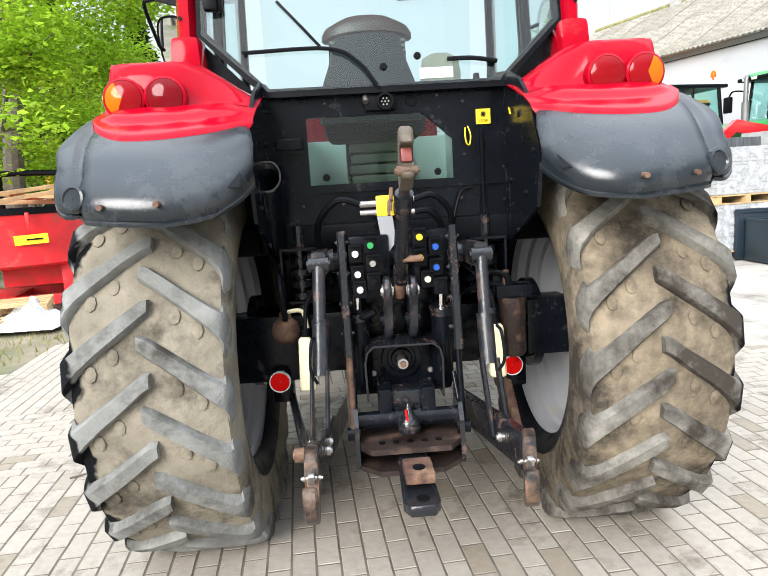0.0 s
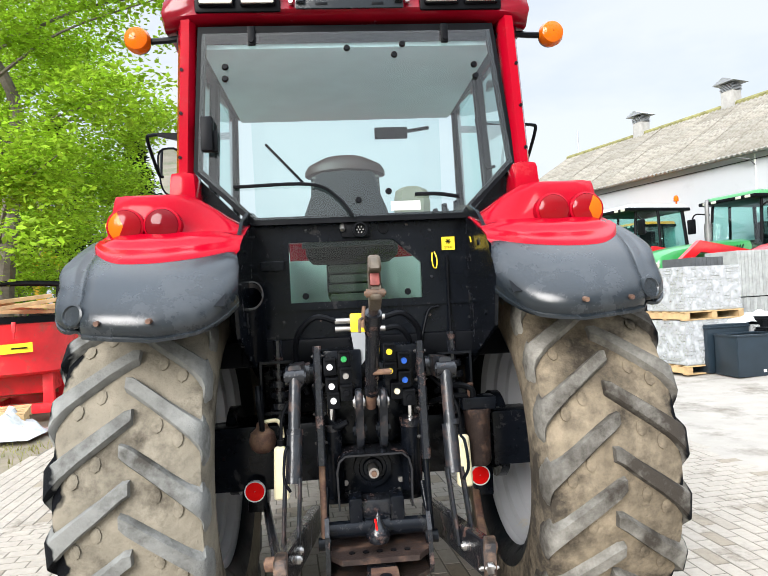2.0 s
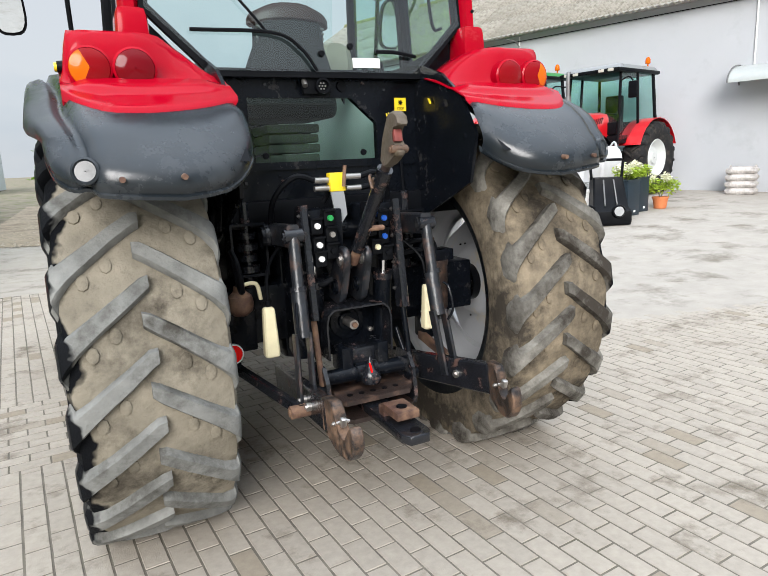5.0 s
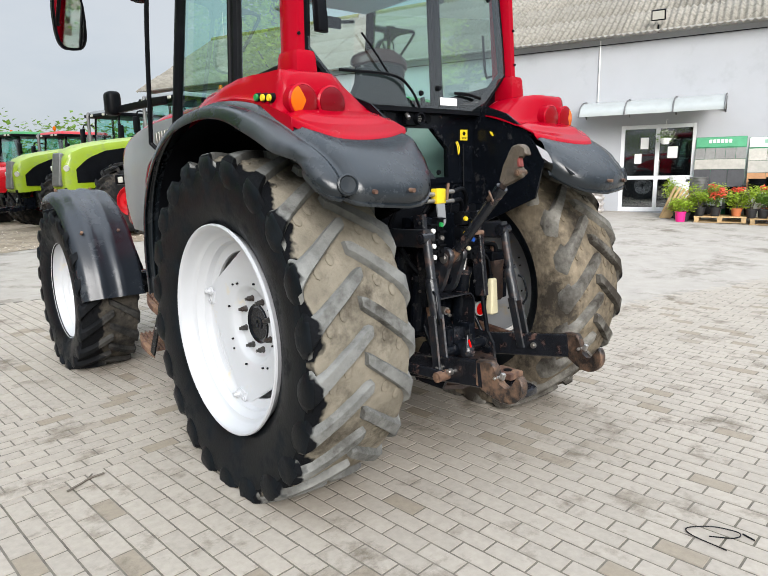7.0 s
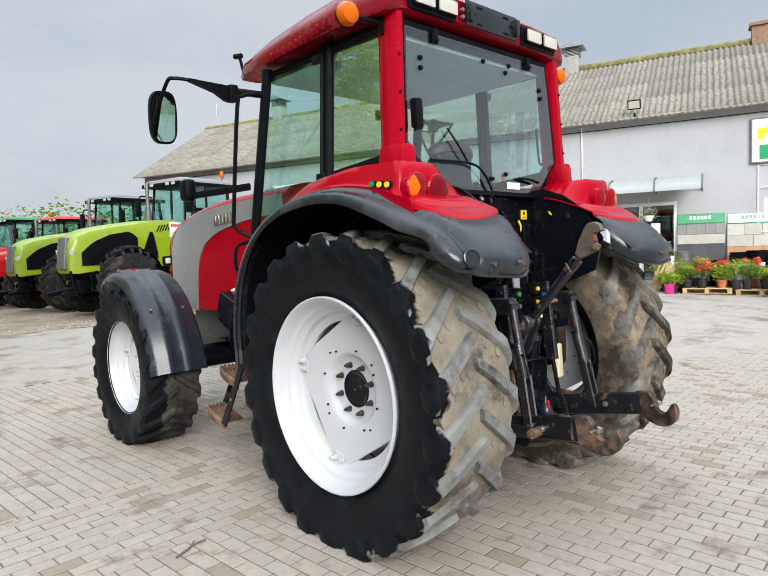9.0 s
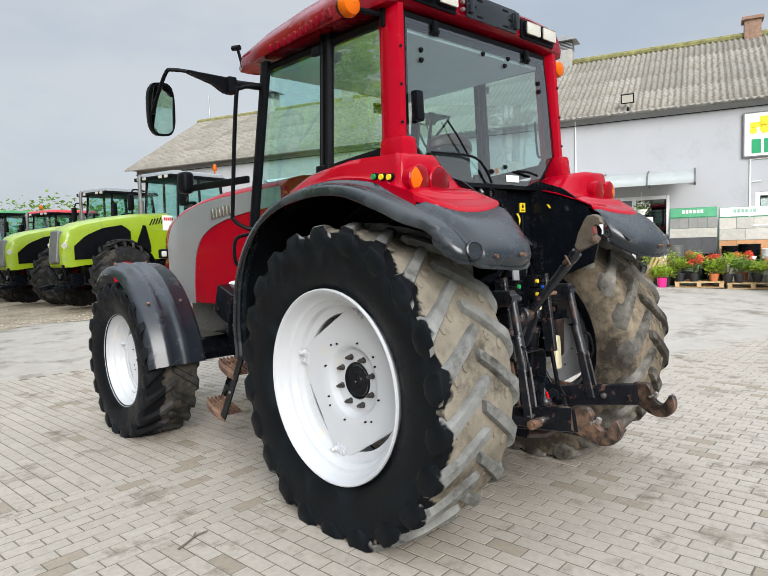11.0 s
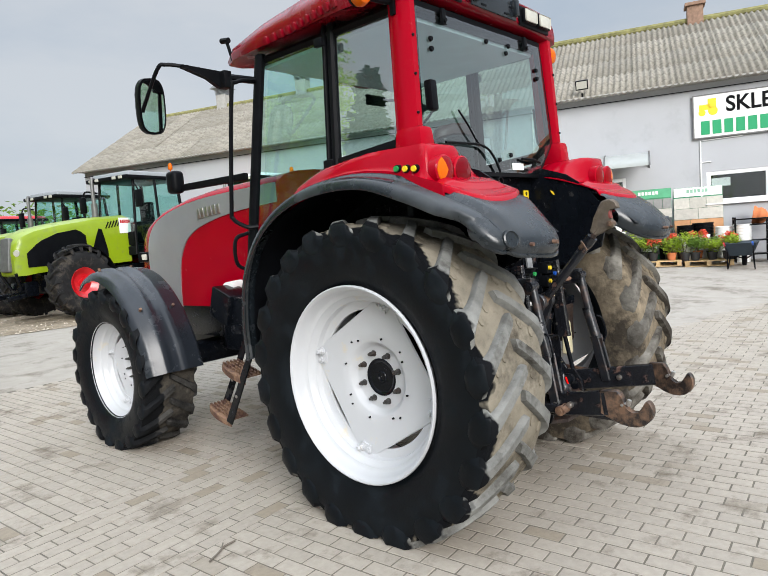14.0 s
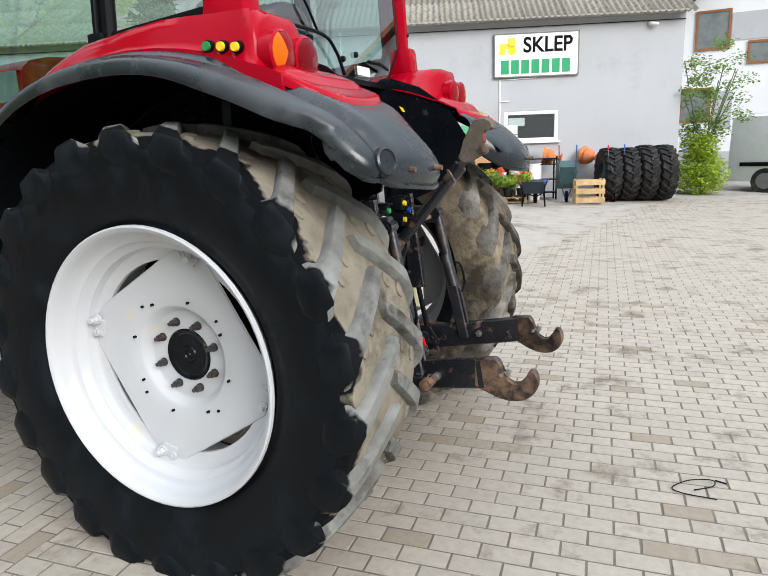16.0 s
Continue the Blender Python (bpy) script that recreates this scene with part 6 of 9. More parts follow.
box(bm, (0.005, -0.745, 1.43), (0.06, 0.028, 0.04), rot=(40, 0, 0), bev=0.008)
tube(bm, [(-0.03, -0.75, 1.46), (-0.042, -0.765, 1.45), (-0.044, -0.79, 1.41)], 0.006, 6)
part("locking_handle", bm, LINK_TAN, tl)
pin(tl, (0.04, -0.62, 1.24), 0.012, 0.07, RUST)
for s in (-1, 1):
    bm = B()
    cam = [(-0.30, 0.90), (-0.40, 0.885), (-0.445, 0.91), (-0.46, 0.95), (-0.485, 1.04), (-0.525, 1.09), (-0.53, 1.125), (-0.505, 1.155), (-0.46, 1.16), (-0.42, 1.135), (-0.38, 1.06), (-0.32, 1.0)]
    plate(bm, cam, "x", s * 0.034, s * 0.066, bev=0.009)
    part("link_cheek", bm, LINK_GREY, lift, "worn cast top link bracket cheek")
    pin(lift, (s * 0.05, -0.47, 1.10), 0.03, 0.04, STEEL)
    pin(lift, (s * 0.05, -0.40, 0.97), 0.035, 0.05, BLACK)
# hydraulic couplings
bm = B()
box(bm, (-0.115, -0.36, 1.22), (0.17, 0.16, 0.20), bev=0.012)
vl = part("valve_block", bm, BLACK, tractor, "black valve block with coloured coupling caps")
bm = B()
box(bm, (0.135, -0.36, 1.22), (0.15, 0.16, 0.22), bev=0.012)
vr = part("valve_block", bm, BLACK, tractor, "black valve block with coloured coupling caps")
for vb, x, z, mt in ((vl, -0.165, 1.255, PAPER), (vl, -0.16, 1.175, PAPER), (vl, -0.105, 1.285, GREEN), (vl, -0.10, 1.215, STEEL), (vl, -0.155, 1.115, PAPER), (vl, -0.10, 1.145, BLACK_MATT),
                     (vr, 0.085, 1.305, YELLOW), (vr, 0.085, 1.225, YELLOW), (vr, 0.145, 1.265, BLUE), (vr, 0.145, 1.185, BLUE), (vr, 0.11, 1.14, CREAM), (vr, 0.16, 1.11, BLACK_MATT)):
    bm = B()
    box(bm, (x, -0.455, z), (0.052, 0.06, 0.068), bev=0.006)
    box(bm, (x, -0.475, z + 0.032), (0.05, 0.05, 0.008))
    cp = part("coupling", bm, BLACK_MATT, vb)
    rod("cap", (x, -0.48, z), (x, -0.497, z), 0.014, mt, cp, r1=0.012, seg=16)
bm = B()
box(bm, (-0.035, -0.40, 1.43), (0.07, 0.05, 0.08), bev=0.006)
yb = part("brake_valve", bm, YELLOW, tractor, "yellow trailer brake valve with steel fittings")
for x, z in ((-0.10, 1.44), (-0.10, 1.405), (0.045, 1.45), (0.045, 1.40)):
    rod("fitting", (x - 0.035, -0.40, z), (x + 0.035, -0.40, z), 0.013, STEEL, yb)
rod("brake_lever", (-0.01, -0.45, 1.50), (-0.02, -0.45, 1.41), 0.008, RUST, yb)
bm = B()
plate(bm, [(-0.07, 1.39), (-0.01, 1.39), (0.0, 1.29), (-0.03, 1.25), (-0.06, 1.32)], "y", -0.425, -0.415)
part("bracket_plate", bm, SILVER, yb, "pale bracket plate", smooth=False)
for pts in (((-0.13, -0.40, 1.44), (-0.22, -0.40, 1.46), (-0.30, -0.36, 1.38), (-0.31, -0.30, 1.25), (-0.27, -0.28, 1.12)),
            ((0.08, -0.40, 1.45), (0.16, -0.40, 1.46), (0.23, -0.36, 1.38), (0.23, -0.30, 1.24)),
            ((0.08, -0.40, 1.40), (0.14, -0.40, 1.40), (0.19, -0.36, 1.33), (0.19, -0.30, 1.2)),
            ((-0.10, -0.46, 1.02), (-0.16, -0.44, 1.0), (-0.21, -0.38, 1.06), (-0.24, -0.32, 1.16)),
            ((0.30, -0.30, 1.10), (0.38, -0.36, 1.13), (0.44, -0.40, 1.12), (0.45, -0.40, 1.06)),
            ((0.28, -0.28, 1.05), (0.36, -0.34, 1.08), (0.43, -0.38, 1.08), (0.46, -0.39, 1.03)),
            ((-0.48, -0.30, 1.02), (-0.47, -0.34, 0.99), (-0.48, -0.34, 1.10), (-0.49, -0.28, 1.16)),
            ((-0.07, -0.32, 1.34), (-0.03, -0.34, 1.40), (0.02, -0.30, 1.36), (0.02, -0.22, 1.30))):
    hose(lift, pts, 0.013)
for x0, x1 in ((0.355, 0.245), (0.405, 0.40)):
    hose(cab_body, [(x0, -0.175, 1.72 if x1 > 0.3 else 1.48), (lerp(x0, x1, 0.5), -0.185, 1.45), (x1, -0.22, 1.26)], 0.006)
# lift cylinders, filter, accumulator, exhaust stub and small fittings
for s in (-1, 1):
    cy = rod("lift_cylinder", (s * 0.17, -0.36, 0.70), (s * 0.17, -0.40, 1.0), 0.045, BLACK, tractor, "black lift cylinder with bright rod")
    rod("cylinder_rod", (s * 0.17, -0.40, 1.0), (s * 0.17, -0.42, 1.17), 0.018, CHROME, cy)
    rod("gland", (s * 0.17, -0.398, 0.985), (s * 0.17, -0.403, 1.015), 0.05, RUST_BLACK, cy)
bm = B()
lathe(bm, [(0.78, 0.002), (0.785, 0.045), (0.80, 0.055), (1.0, 0.055), (1.01, 0.06), (1.03, 0.06), (1.03, 0.002)], c=(0.465, -0.38, 0), seg=24, axis="z")
fl_ = part("oil_filter", bm, RUST_DARK, tractor, "rust-stained black oil filter canister")
bm = B()
box(bm, (0.47, -0.37, 1.055), (0.15, 0.10, 0.055), bev=0.008)
box(bm, (0.42, -0.34, 1.08), (0.06, 0.06, 0.10), bev=0.008)
part("filter_head", bm, BLACK, fl_)
rod("fitting", (0.44, -0.38, 1.07), (0.44, -0.39, 1.14), 0.014, RUST, fl_)
bm = B()
lathe(bm, [(0.875, 0.002), (0.88, 0.03), (0.90, 0.052), (0.93, 0.06), (0.965, 0.052), (0.985, 0.028), (1.01, 0.022), (1.012, 0.002)], c=(-0.475, -0.30, 0), seg=22, axis="z")
ac = part("accumulator", bm, RUST, tractor, "rusty brown pressure accumulator")
hose(ac, [(-0.475, -0.30, 1.0), (-0.45, -0.31, 1.015), (-0.40, -0.31, 1.01), (-0.385, -0.31, 0.94)], 0.009, CREAM, "bent_pipe")
hose(ac, [(-0.475, -0.30, 1.0), (-0.478, -0.29, 1.06), (-0.48, -0.27, 1.14)], 0.012)
bm = B()
lathe(bm, [(0, 0.052), (0.004, 0.052), (0.004, 0.046), (-0.34, 0.046), (-0.34, 0.06), (-0.10, 0.06), (0, 0.052)], seg=24, axis="z")
PIPE = pose(-0.488, -0.36, 1.565, 30, 4, 0)
for v in bm.verts:
    if v.co.z > -0.2:      # cut aslant
        v.co.z += v.co.y * 0.8
bmesh.ops.transform(bm, matrix=PIPE, verts=bm.verts[:])
pipe = part("open_pipe", bm, BLACK, tractor, "black open-ended breather pipe, its mouth cut aslant")
bm = B()
lathe(bm, [(0.002, 0.0525), (0.006, 0.051), (0.006, 0.047), (0.0, 0.0455), (-0.02, 0.0455)], seg=28, axis="z")
for v in bm.verts:
    v.co.z += v.co.y * 0.8
bmesh.ops.transform(bm, matrix=PIPE, verts=bm.verts[:])
part("mouth_rim", bm, WORN, pipe, "bare cut edge")
bm = B()
box(bm, (-0.02, -0.19, 1.855), (0.13, 0.03, 0.075), bev=0.006)
lathe(bm, [(-0.20, 0.034), (-0.235, 0.034), (-0.235, 0.026), (-0.215, 0.024), (-0.215, 0.002)], c=(0.0, 0, 1.85), seg=20, axis="y")
sk = part("trailer_socket", bm, BLACK_MATT, tractor, "black seven-pin trailer socket")
for k in range(7):
    t = 2 * math.pi * k / 6
    r = 0.014 if k < 6 else 0
    rod("socket_pin", (r * math.cos(t), -0.214, 1.85 + r * math.sin(t)), (r * math.cos(t), -0.222, 1.85 + r * math.sin(t)), 0.0035, STEEL, sk, seg=6)
rod("wing_catch", (-0.08, -0.20, 1.875), (-0.08, -0.22, 1.85), 0.012, STEEL, sk)
rod("grommet", (0.11, -0.165, 1.855), (0.11, -0.178, 1.855), 0.022, BLACK_MATT, sk, seg=18)
bm = B()
box(bm, (0.415, -0.170, 1.773), (0.062, 0.004, 0.062))
lb = part("stop_label", bm, YELLOW, tractor, "square yellow stop control label", smooth=False)
bm = B()
for k in range(8):
    t = math.pi / 4 * k
    box(bm, (0.415 + 0.009 * math.cos(t), -0.173, 1.782 + 0.009 * math.sin(t)), (0.009, 0.002, 0.004), rot=(0, -45 * k, 0))
cyl(bm, (0.415, -0.172, 1.782), (0.415, -0.174, 1.782), 0.006, seg=10)
part("symbol", bm, BLACK_MATT, lb, smooth=False)


def text(name, body, size, m, mt, parent=None, extrude=0.001, align="CENTER", bold=0.0):
    cu = bpy.data.curves.new(name, "FONT")
    cu.body, cu.size, cu.extrude, cu.align_x, cu.align_y = body, size, extrude, align, "CENTER"
    cu.offset = bold
    tmp = bpy.data.objects.new(name, cu)
    me = bpy.data.meshes.new_from_object(tmp)
    bpy.data.objects.remove(tmp)
    me.materials.clear()
    me.materials.append(mt)
    ob = new(name, me)
    ob.parent = parent
    ob.matrix_basis = m
    return ob


text("lettering", "STOP", 0.016, pose(0.415, -0.1732, 1.754, 90, 0, 0), BLACK_MATT, lb)
hose(lb, [(0.335, -0.18, 1.73), (0.33, -0.20, 1.70), (0.335, -0.20, 1.665), (0.35, -0.19, 1.66), (0.355, -0.19, 1.70), (0.345, -0.18, 1.735)], 0.0032, YELLOW, "pull_cord")
bm = B()
plate(bm, [(-0.31, 1.79), (-0.33, 1.782), (-0.342, 1.76), (-0.33, 1.76), (-0.318, 1.775)], "x", 0.487, 0.490)
part("warning_label", bm, YELLOW, tractor, "small yellow warning label", smooth=False)


# ---- things round the yard ----
def on_ground(x, y, rz=0, up=0.0):
    return pose(x, y, lie(x, y) + up, 0, 0, rz)


def paint(name, col, **k):
    return mat(name, col, k.pop("rough", 0.32), var=0.07, scale=3, coat=0.4, dirt=tuple(c * 0.6 + 0.05 for c in col), dirt_amount=0.14, **k)


LIME = paint("lime_paint", (0.25, 0.35, 0.008))
JGREEN = paint("green_paint", (0.02, 0.22, 0.05))
RED2 = paint("bright_red_paint", (0.52, 0.006, 0.012))
ORANGE = paint("orange_paint", (0.75, 0.25, 0.02))
ROOF_PALE = paint("pale_roof_paint", (0.20, 0.21, 0.215))
CABWHITE = paint("pale_cab_paint", (0.55, 0.57, 0.56))
YELLOW_M = paint("machine_yellow_paint", (0.75, 0.42, 0.01))
TYRE2 = mat("dull_tyre_rubber", (0.015, 0.015, 0.016), 0.75, var=0.3, scale=9, bump=0.2, dirt=(0.07, 0.06, 0.05), dirt_amount=0.22, dirt_scale=5, spec=0.2)
GREY_METAL = mat("grey_metal", (0.18, 0.18, 0.18), 0.5, 0.5, var=0.2)


def plain_wheel(parent, x, y, R, hw, rim_r, rim_mat, lugs=18):
    bm = B()
    s = -1 if x < 0 else 1
    lathe(bm, [(-hw * 0.5, rim_r), (-hw * 0.8, rim_r * 0.9), (-hw * 0.3, rim_r * 0.55), (-hw * 0.35, rim_r * 0.3), (-hw * 0.55, rim_r * 0.28), (-hw * 0.55, 0.01)], seg=28)
    if s > 0:
        flip(bm)
    bmesh.ops.transform(bm, matrix=pose(x, y, R), verts=bm.verts[:])
    w = part("wheel", bm, rim_mat, parent)
    bm = B()
    b = R - 0.05
    lathe(bm, [(-hw * 0.75, rim_r * 0.9), (-hw * 0.82, rim_r + 0.02), (-hw, lerp(rim_r, b, 0.5)), (-hw * 0.95, b - 0.05), (-hw * 0.75, b), (hw * 0.75, b), (hw * 0.95, b - 0.05), (hw, lerp(rim_r, b, 0.5)), (hw * 0.82, rim_r + 0.02), (hw * 0.75, rim_r * 0.9)], seg=40)
    bmesh.ops.transform(bm, matrix=pose(x, y, R), verts=bm.verts[:])
    ty = part("tyre", bm, TYRE2, w, angle=45)
    bm = B()
    for side in (-1, 1):
        for k in range(lugs):
            t0 = 2 * math.pi * (k + (0.5 if side > 0 else 0)) / lugs
            sec = []
            for u, dt, top in ((-0.05, 0.12, R), (0.5, 0.0, R - 0.005), (0.9, -0.1, R - 0.02), (1.03, -0.12, R - 0.09)):
                row = []
                for off, rad in ((-0.045, b - 0.04 - (0.08 if u > 1 else 0)), (-0.03, top), (0.03, top), (0.045, b - 0.04 - (0.08 if u > 1 else 0))):
                    t = t0 + dt + off / R
                    row.append((side * hw * u, -rad * math.cos(t), rad * math.sin(t)))
                sec.append(row)
            loft(bm, sec, closed=True, cap=True)
    bmesh.ops.transform(bm, matrix=pose(x, y, R), verts=bm.verts[:])
    tread = part("tread", bm, TYRE2, w, angle=45)
    tread["kind"] = "stuff"
    return w


def parked_tractor(m, label, paint_m, roof_m, rim_m, scale=1.0, mesh_side=True, loader=False, beacon=True, badge=None, grille=None, high=True):
    """A tractor facing +y, its rear axle over the origin."""
    t = thing("parked_tractor", m @ Matrix.Scale(scale, 4), label, "tractor", "parked tractors in a row")
    st = 0.35 if mesh_side else 0.0      # the lime ones have a longer nose
    Y = lambda y: y + st * sstep(1.2, 2.2, y)
    R1 = 0.80 if mesh_side else 0.70
    for s in (-1, 1):
        plain_wheel(t, s * 0.90, 0, 0.90, 0.27, 0.50, rim_m)
        plain_wheel(t, s * 0.92, 2.75 + st, R1, 0.24, 0.40 if mesh_side else 0.38, rim_m)
        bm = B()
        arc = [(0.98 * math.cos(a), 0.90 + 0.98 * math.sin(a)) for a in [radians(20 + 14 * k) for k in range(11)]]
        loft(bm, [[(s * x, y, z) for x in (0.58, 0.62, 1.05, 1.14)] for y, z in arc])
        solid(bm, 0.015)
        part("rear_fender", bm, paint_m, t)
        bm = B()
        arc = [(2.75 + st + (R1 + 0.08) * math.cos(a), R1 + (R1 + 0.08) * math.sin(a)) for a in [radians(60 + 14 * k) for k in range(9)]]
        loft(bm, [[(s * x, y, z) for x in (0.70, 0.74, 1.1, 1.16)] for y, z in arc])
        solid(bm, 0.012)
        part("front_fender", bm, BLACK_MATT, t)
    bm = B()
    box(bm, (0, 1.6 + st / 2, 0.85), (0.6, 3.2 + st, 0.5), bev=0.05)
    box(bm, (0, 2.75 + st, 0.68), (1.5, 0.2, 0.2), bev=0.04)
    box(bm, (0, 0, 0.9), (1.3, 0.3, 0.3), bev=0.05)
    box(bm, (0, 3.55 + st, 0.75), (0.55, 0.35, 0.35), bev=0.05)
    part("chassis", bm, BLACK, t)
    bm = B()
    box(bm, (0, 3.8 + st, 0.62), (0.75, 0.12, 0.12), bev=0.03)
    for s in (-1, 1):
        box(bm, (s * 0.32, 3.95 + st, 0.60), (0.06, 0.45, 0.12), rot=(-8, 0, 0), bev=0.02)
        tube(bm, [(s * 0.2, 3.75 + st, 0.75), (s * 0.3, 3.9 + st, 1.1)], 0.035, 8)
    part("front_linkage", bm, BLACK, t)
    # bonnet
    bm = B()
    secs = []
    up = 1.0 if mesh_side else 0.0   # the lime ones have a taller bonnet
    for y, w, zt, zb in ((1.2, 0.46, 2.05, 1.15), (2.0, 0.46, 2.02, 1.12), (2.8, 0.45, 1.95, 1.1), (3.4, 0.42, 1.86, 1.08), (3.7, 0.38, 1.76, 1.05), (3.86, 0.32, 1.58, 1.05), (3.9, 0.28, 1.38, 1.08)):
        zt += up * curve_at([(1.2, 0.14), (2.8, 0.10), (3.7, 0.09), (3.9, 0.12)], y)
        half = [(-w, zb), (-w, lerp(zb, zt, 0.5)), (-w, zt - 0.16), (-w * 0.9, zt - 0.06), (-w * 0.5, zt)]
        secs.append([(x, Y(y), z) for x, z in half + [(-x, z) for x, z in half[::-1]]])
    loft(bm, secs, closed=True, cap=True)
    hd = part("bonnet", bm, paint_m, t)
    wide = [(1.2, 0.46), (2.0, 0.46), (2.8, 0.45), (3.4, 0.42), (3.7, 0.38), (3.86, 0.32)]
    for s in (-1, 1):
        for lo_, hi_ in (([(2.15, 1.22), (3.65, 1.20)], [(2.15, 1.60 + 0.16 * up), (2.35, 1.74 + 0.16 * up), (2.9, 1.70 + 0.13 * up), (3.35, 1.58 + 0.1 * up), (3.65, 1.36 + 0.1 * up)]), ([(1.72, 1.30), (2.06, 1.30)], [(1.72, 1.42), (1.80, 1.72 + 0.16 * up), (1.86, 1.74 + 0.16 * up), (2.06, 1.36)])):
            bm = B()
            rows = []
            for k in range(13):
                y = lerp(lo_[0][0], lo_[-1][0], k / 12)
                x, z0, z1 = curve_at(wide, y) + 0.012, curve_at(lo_, y), curve_at(hi_, y)
                rows.append([(s * (x - 0.03), Y(y), z0 - 0.01), (s * x, Y(y), z0), (s * x, Y(y), lerp(z0, z1, 0.5)), (s * x, Y(y), z1), (s * (x - 0.03), Y(y), z1 + 0.01)])
            loft(bm, rows)
            part("side_mesh", bm, BLACK_MATT if mesh_side else paint_m, hd)
        bm = B()
        for k in range(5):
            box(bm, (s * 0.462, 1.5 + 0.09 * k, 1.84 - 0.012 * k + 0.17 * up), (0.016, 0.03, 0.17), rot=(35, 0, 0))
        part("vent_slots", bm, BLACK_MATT, hd)
        bm = B()
        cyl(bm, (s * 0.28, 3.80 + st, 1.5), (s * 0.34, 3.86 + st, 1.48), 0.07, 0.06, seg=16)
        part("headlamp", bm, WHITE_LENS, hd)
        if badge:
            bm = B()
            box(bm, (s * 0.468, 1.32, 1.95), (0.008, 0.36, 0.34), bev=0.003)
            bd = part("badge_panel", bm, PAPER, hd, "pale badge panel with a red stripe")
            bm = B()
            for k in range(5):
                box(bm, (s * 0.474, 1.18 + 0.065 * k, 2.04), (0.006, 0.05, 0.07))
            part("badge_bar", bm, badge, bd)
    bm = B()
    box(bm, (0, 3.885 + st, 1.38 + 0.08 * up), (0.56 - 0.2 * up, 0.12, 0.5 + 0.16 * up), rot=(9, 0, 0), bev=0.05, seg=3)
    part("grille", bm, grille or GREY_METAL, hd)
    # cab
    bm = B()
    for s in (-1, 1):
        strut(bm, (s * 0.80, -0.45, 1.75), (s * 0.74, -0.35, 3.0), 0.07, 0.09)
        strut(bm, (s * 0.82, 0.45, 1.5), (s * 0.76, 0.45, 3.0), 0.06, 0.07)
        strut(bm, (s * 0.74, 1.25, 1.3), (s * 0.68, 1.08, 3.0), 0.06, 0.07)
    box(bm, (0, 0.4, 1.38), (1.5, 1.75, 0.2), bev=0.03)
    box(bm, (0, 1.22, 1.65), (1.36, 0.06, 0.3), bev=0.02)
    box(bm, (0, -0.45, 1.6), (1.5, 0.06, 0.5), bev=0.02)
    box(bm, (0, 0.35, 1.8), (0.5, 0.5, 0.5), bev=0.08)
    box(bm, (0, 0.15, 2.2), (0.46, 0.16, 0.6), bev=0.06)
    cabp = part("cab_frame", bm, BLACK_MATT, t)
    for q in ([(0.79, -0.42, 1.8), (0.82, 0.43, 1.55), (0.76, 0.43, 2.98), (0.74, -0.33, 2.98)], [(0.82, 0.47, 1.5), (0.75, 1.22, 1.35), (0.69, 1.08, 2.98), (0.76, 0.47, 2.98)]):
        for s in (-1, 1):
            bm = B()
            bm.faces.new([bm.verts.new((s * x, y, z)) for x, y, z in q])
            part("pane", bm, GLASS, cabp, smooth=False)
    for y0, z0, y1 in ((1.24, 1.8, 1.09), (-0.44, 1.85, -0.36)):
        bm = B()
        bm.faces.new([bm.verts.new(p) for p in ((-0.74, y0, z0), (0.74, y0, z0), (0.68, y1, 2.98), (-0.68, y1, 2.98))])
        part("pane", bm, GLASS, cabp, smooth=False)
    bm = B()
    box(bm, (0, 0.38, 3.085), (1.60, 1.85, 0.12), bev=0.05, seg=3, taper=0.92)
    rf = part("roof", bm, roof_m, t)
    bm = B()
    box(bm, (0, 0.42, 3.0), (1.64, 1.98, 0.09), bev=0.03)
    part("roof_visor", bm, BLACK_MATT, rf)
    for s in (-1, 1):
        for e in (0.35, 0.6):
            bm = B()
            box(bm, (s * e, 1.40, 3.0), (0.15, 0.05, 0.07), bev=0.02)
            part("work_lamp", bm, WHITE_LENS, rf)
        bm = B()
        tube(bm, [(s * 0.72, 1.15, 2.75), (s * 1.0, 1.3, 2.8), (s * 1.12, 1.32, 2.7)], 0.02, 6)
        box(bm, (s * 1.14, 1.33, 2.5), (0.22, 0.08, 0.38), bev=0.03)
        part("mirror", bm, BLACK_MATT, t)
    if beacon:
        bm = B()
        cyl(bm, (-0.62, -0.3, 3.12), (-0.62, -0.3, 3.24), 0.02, seg=8)
        lathe(bm, [(3.23, 0.06), (3.25, 0.065), (3.33, 0.06), (3.38, 0.035), (3.39, 0.003)], c=(-0.62, -0.3, 0), seg=16, axis="z")
        part("beacon", bm, LENS_AMBER, rf, "amber beacon on a stalk")
    bm = B()
    tube(bm, [(0.55, 1.42, 1.6), (0.55, 1.42, 2.9), (0.57, 1.36, 3.08)], 0.05, 10)
    cyl(bm, (0.55, 1.42, 1.7), (0.55, 1.42, 2.5), 0.085, seg=14)
    part("exhaust", bm, GREY_METAL, t)
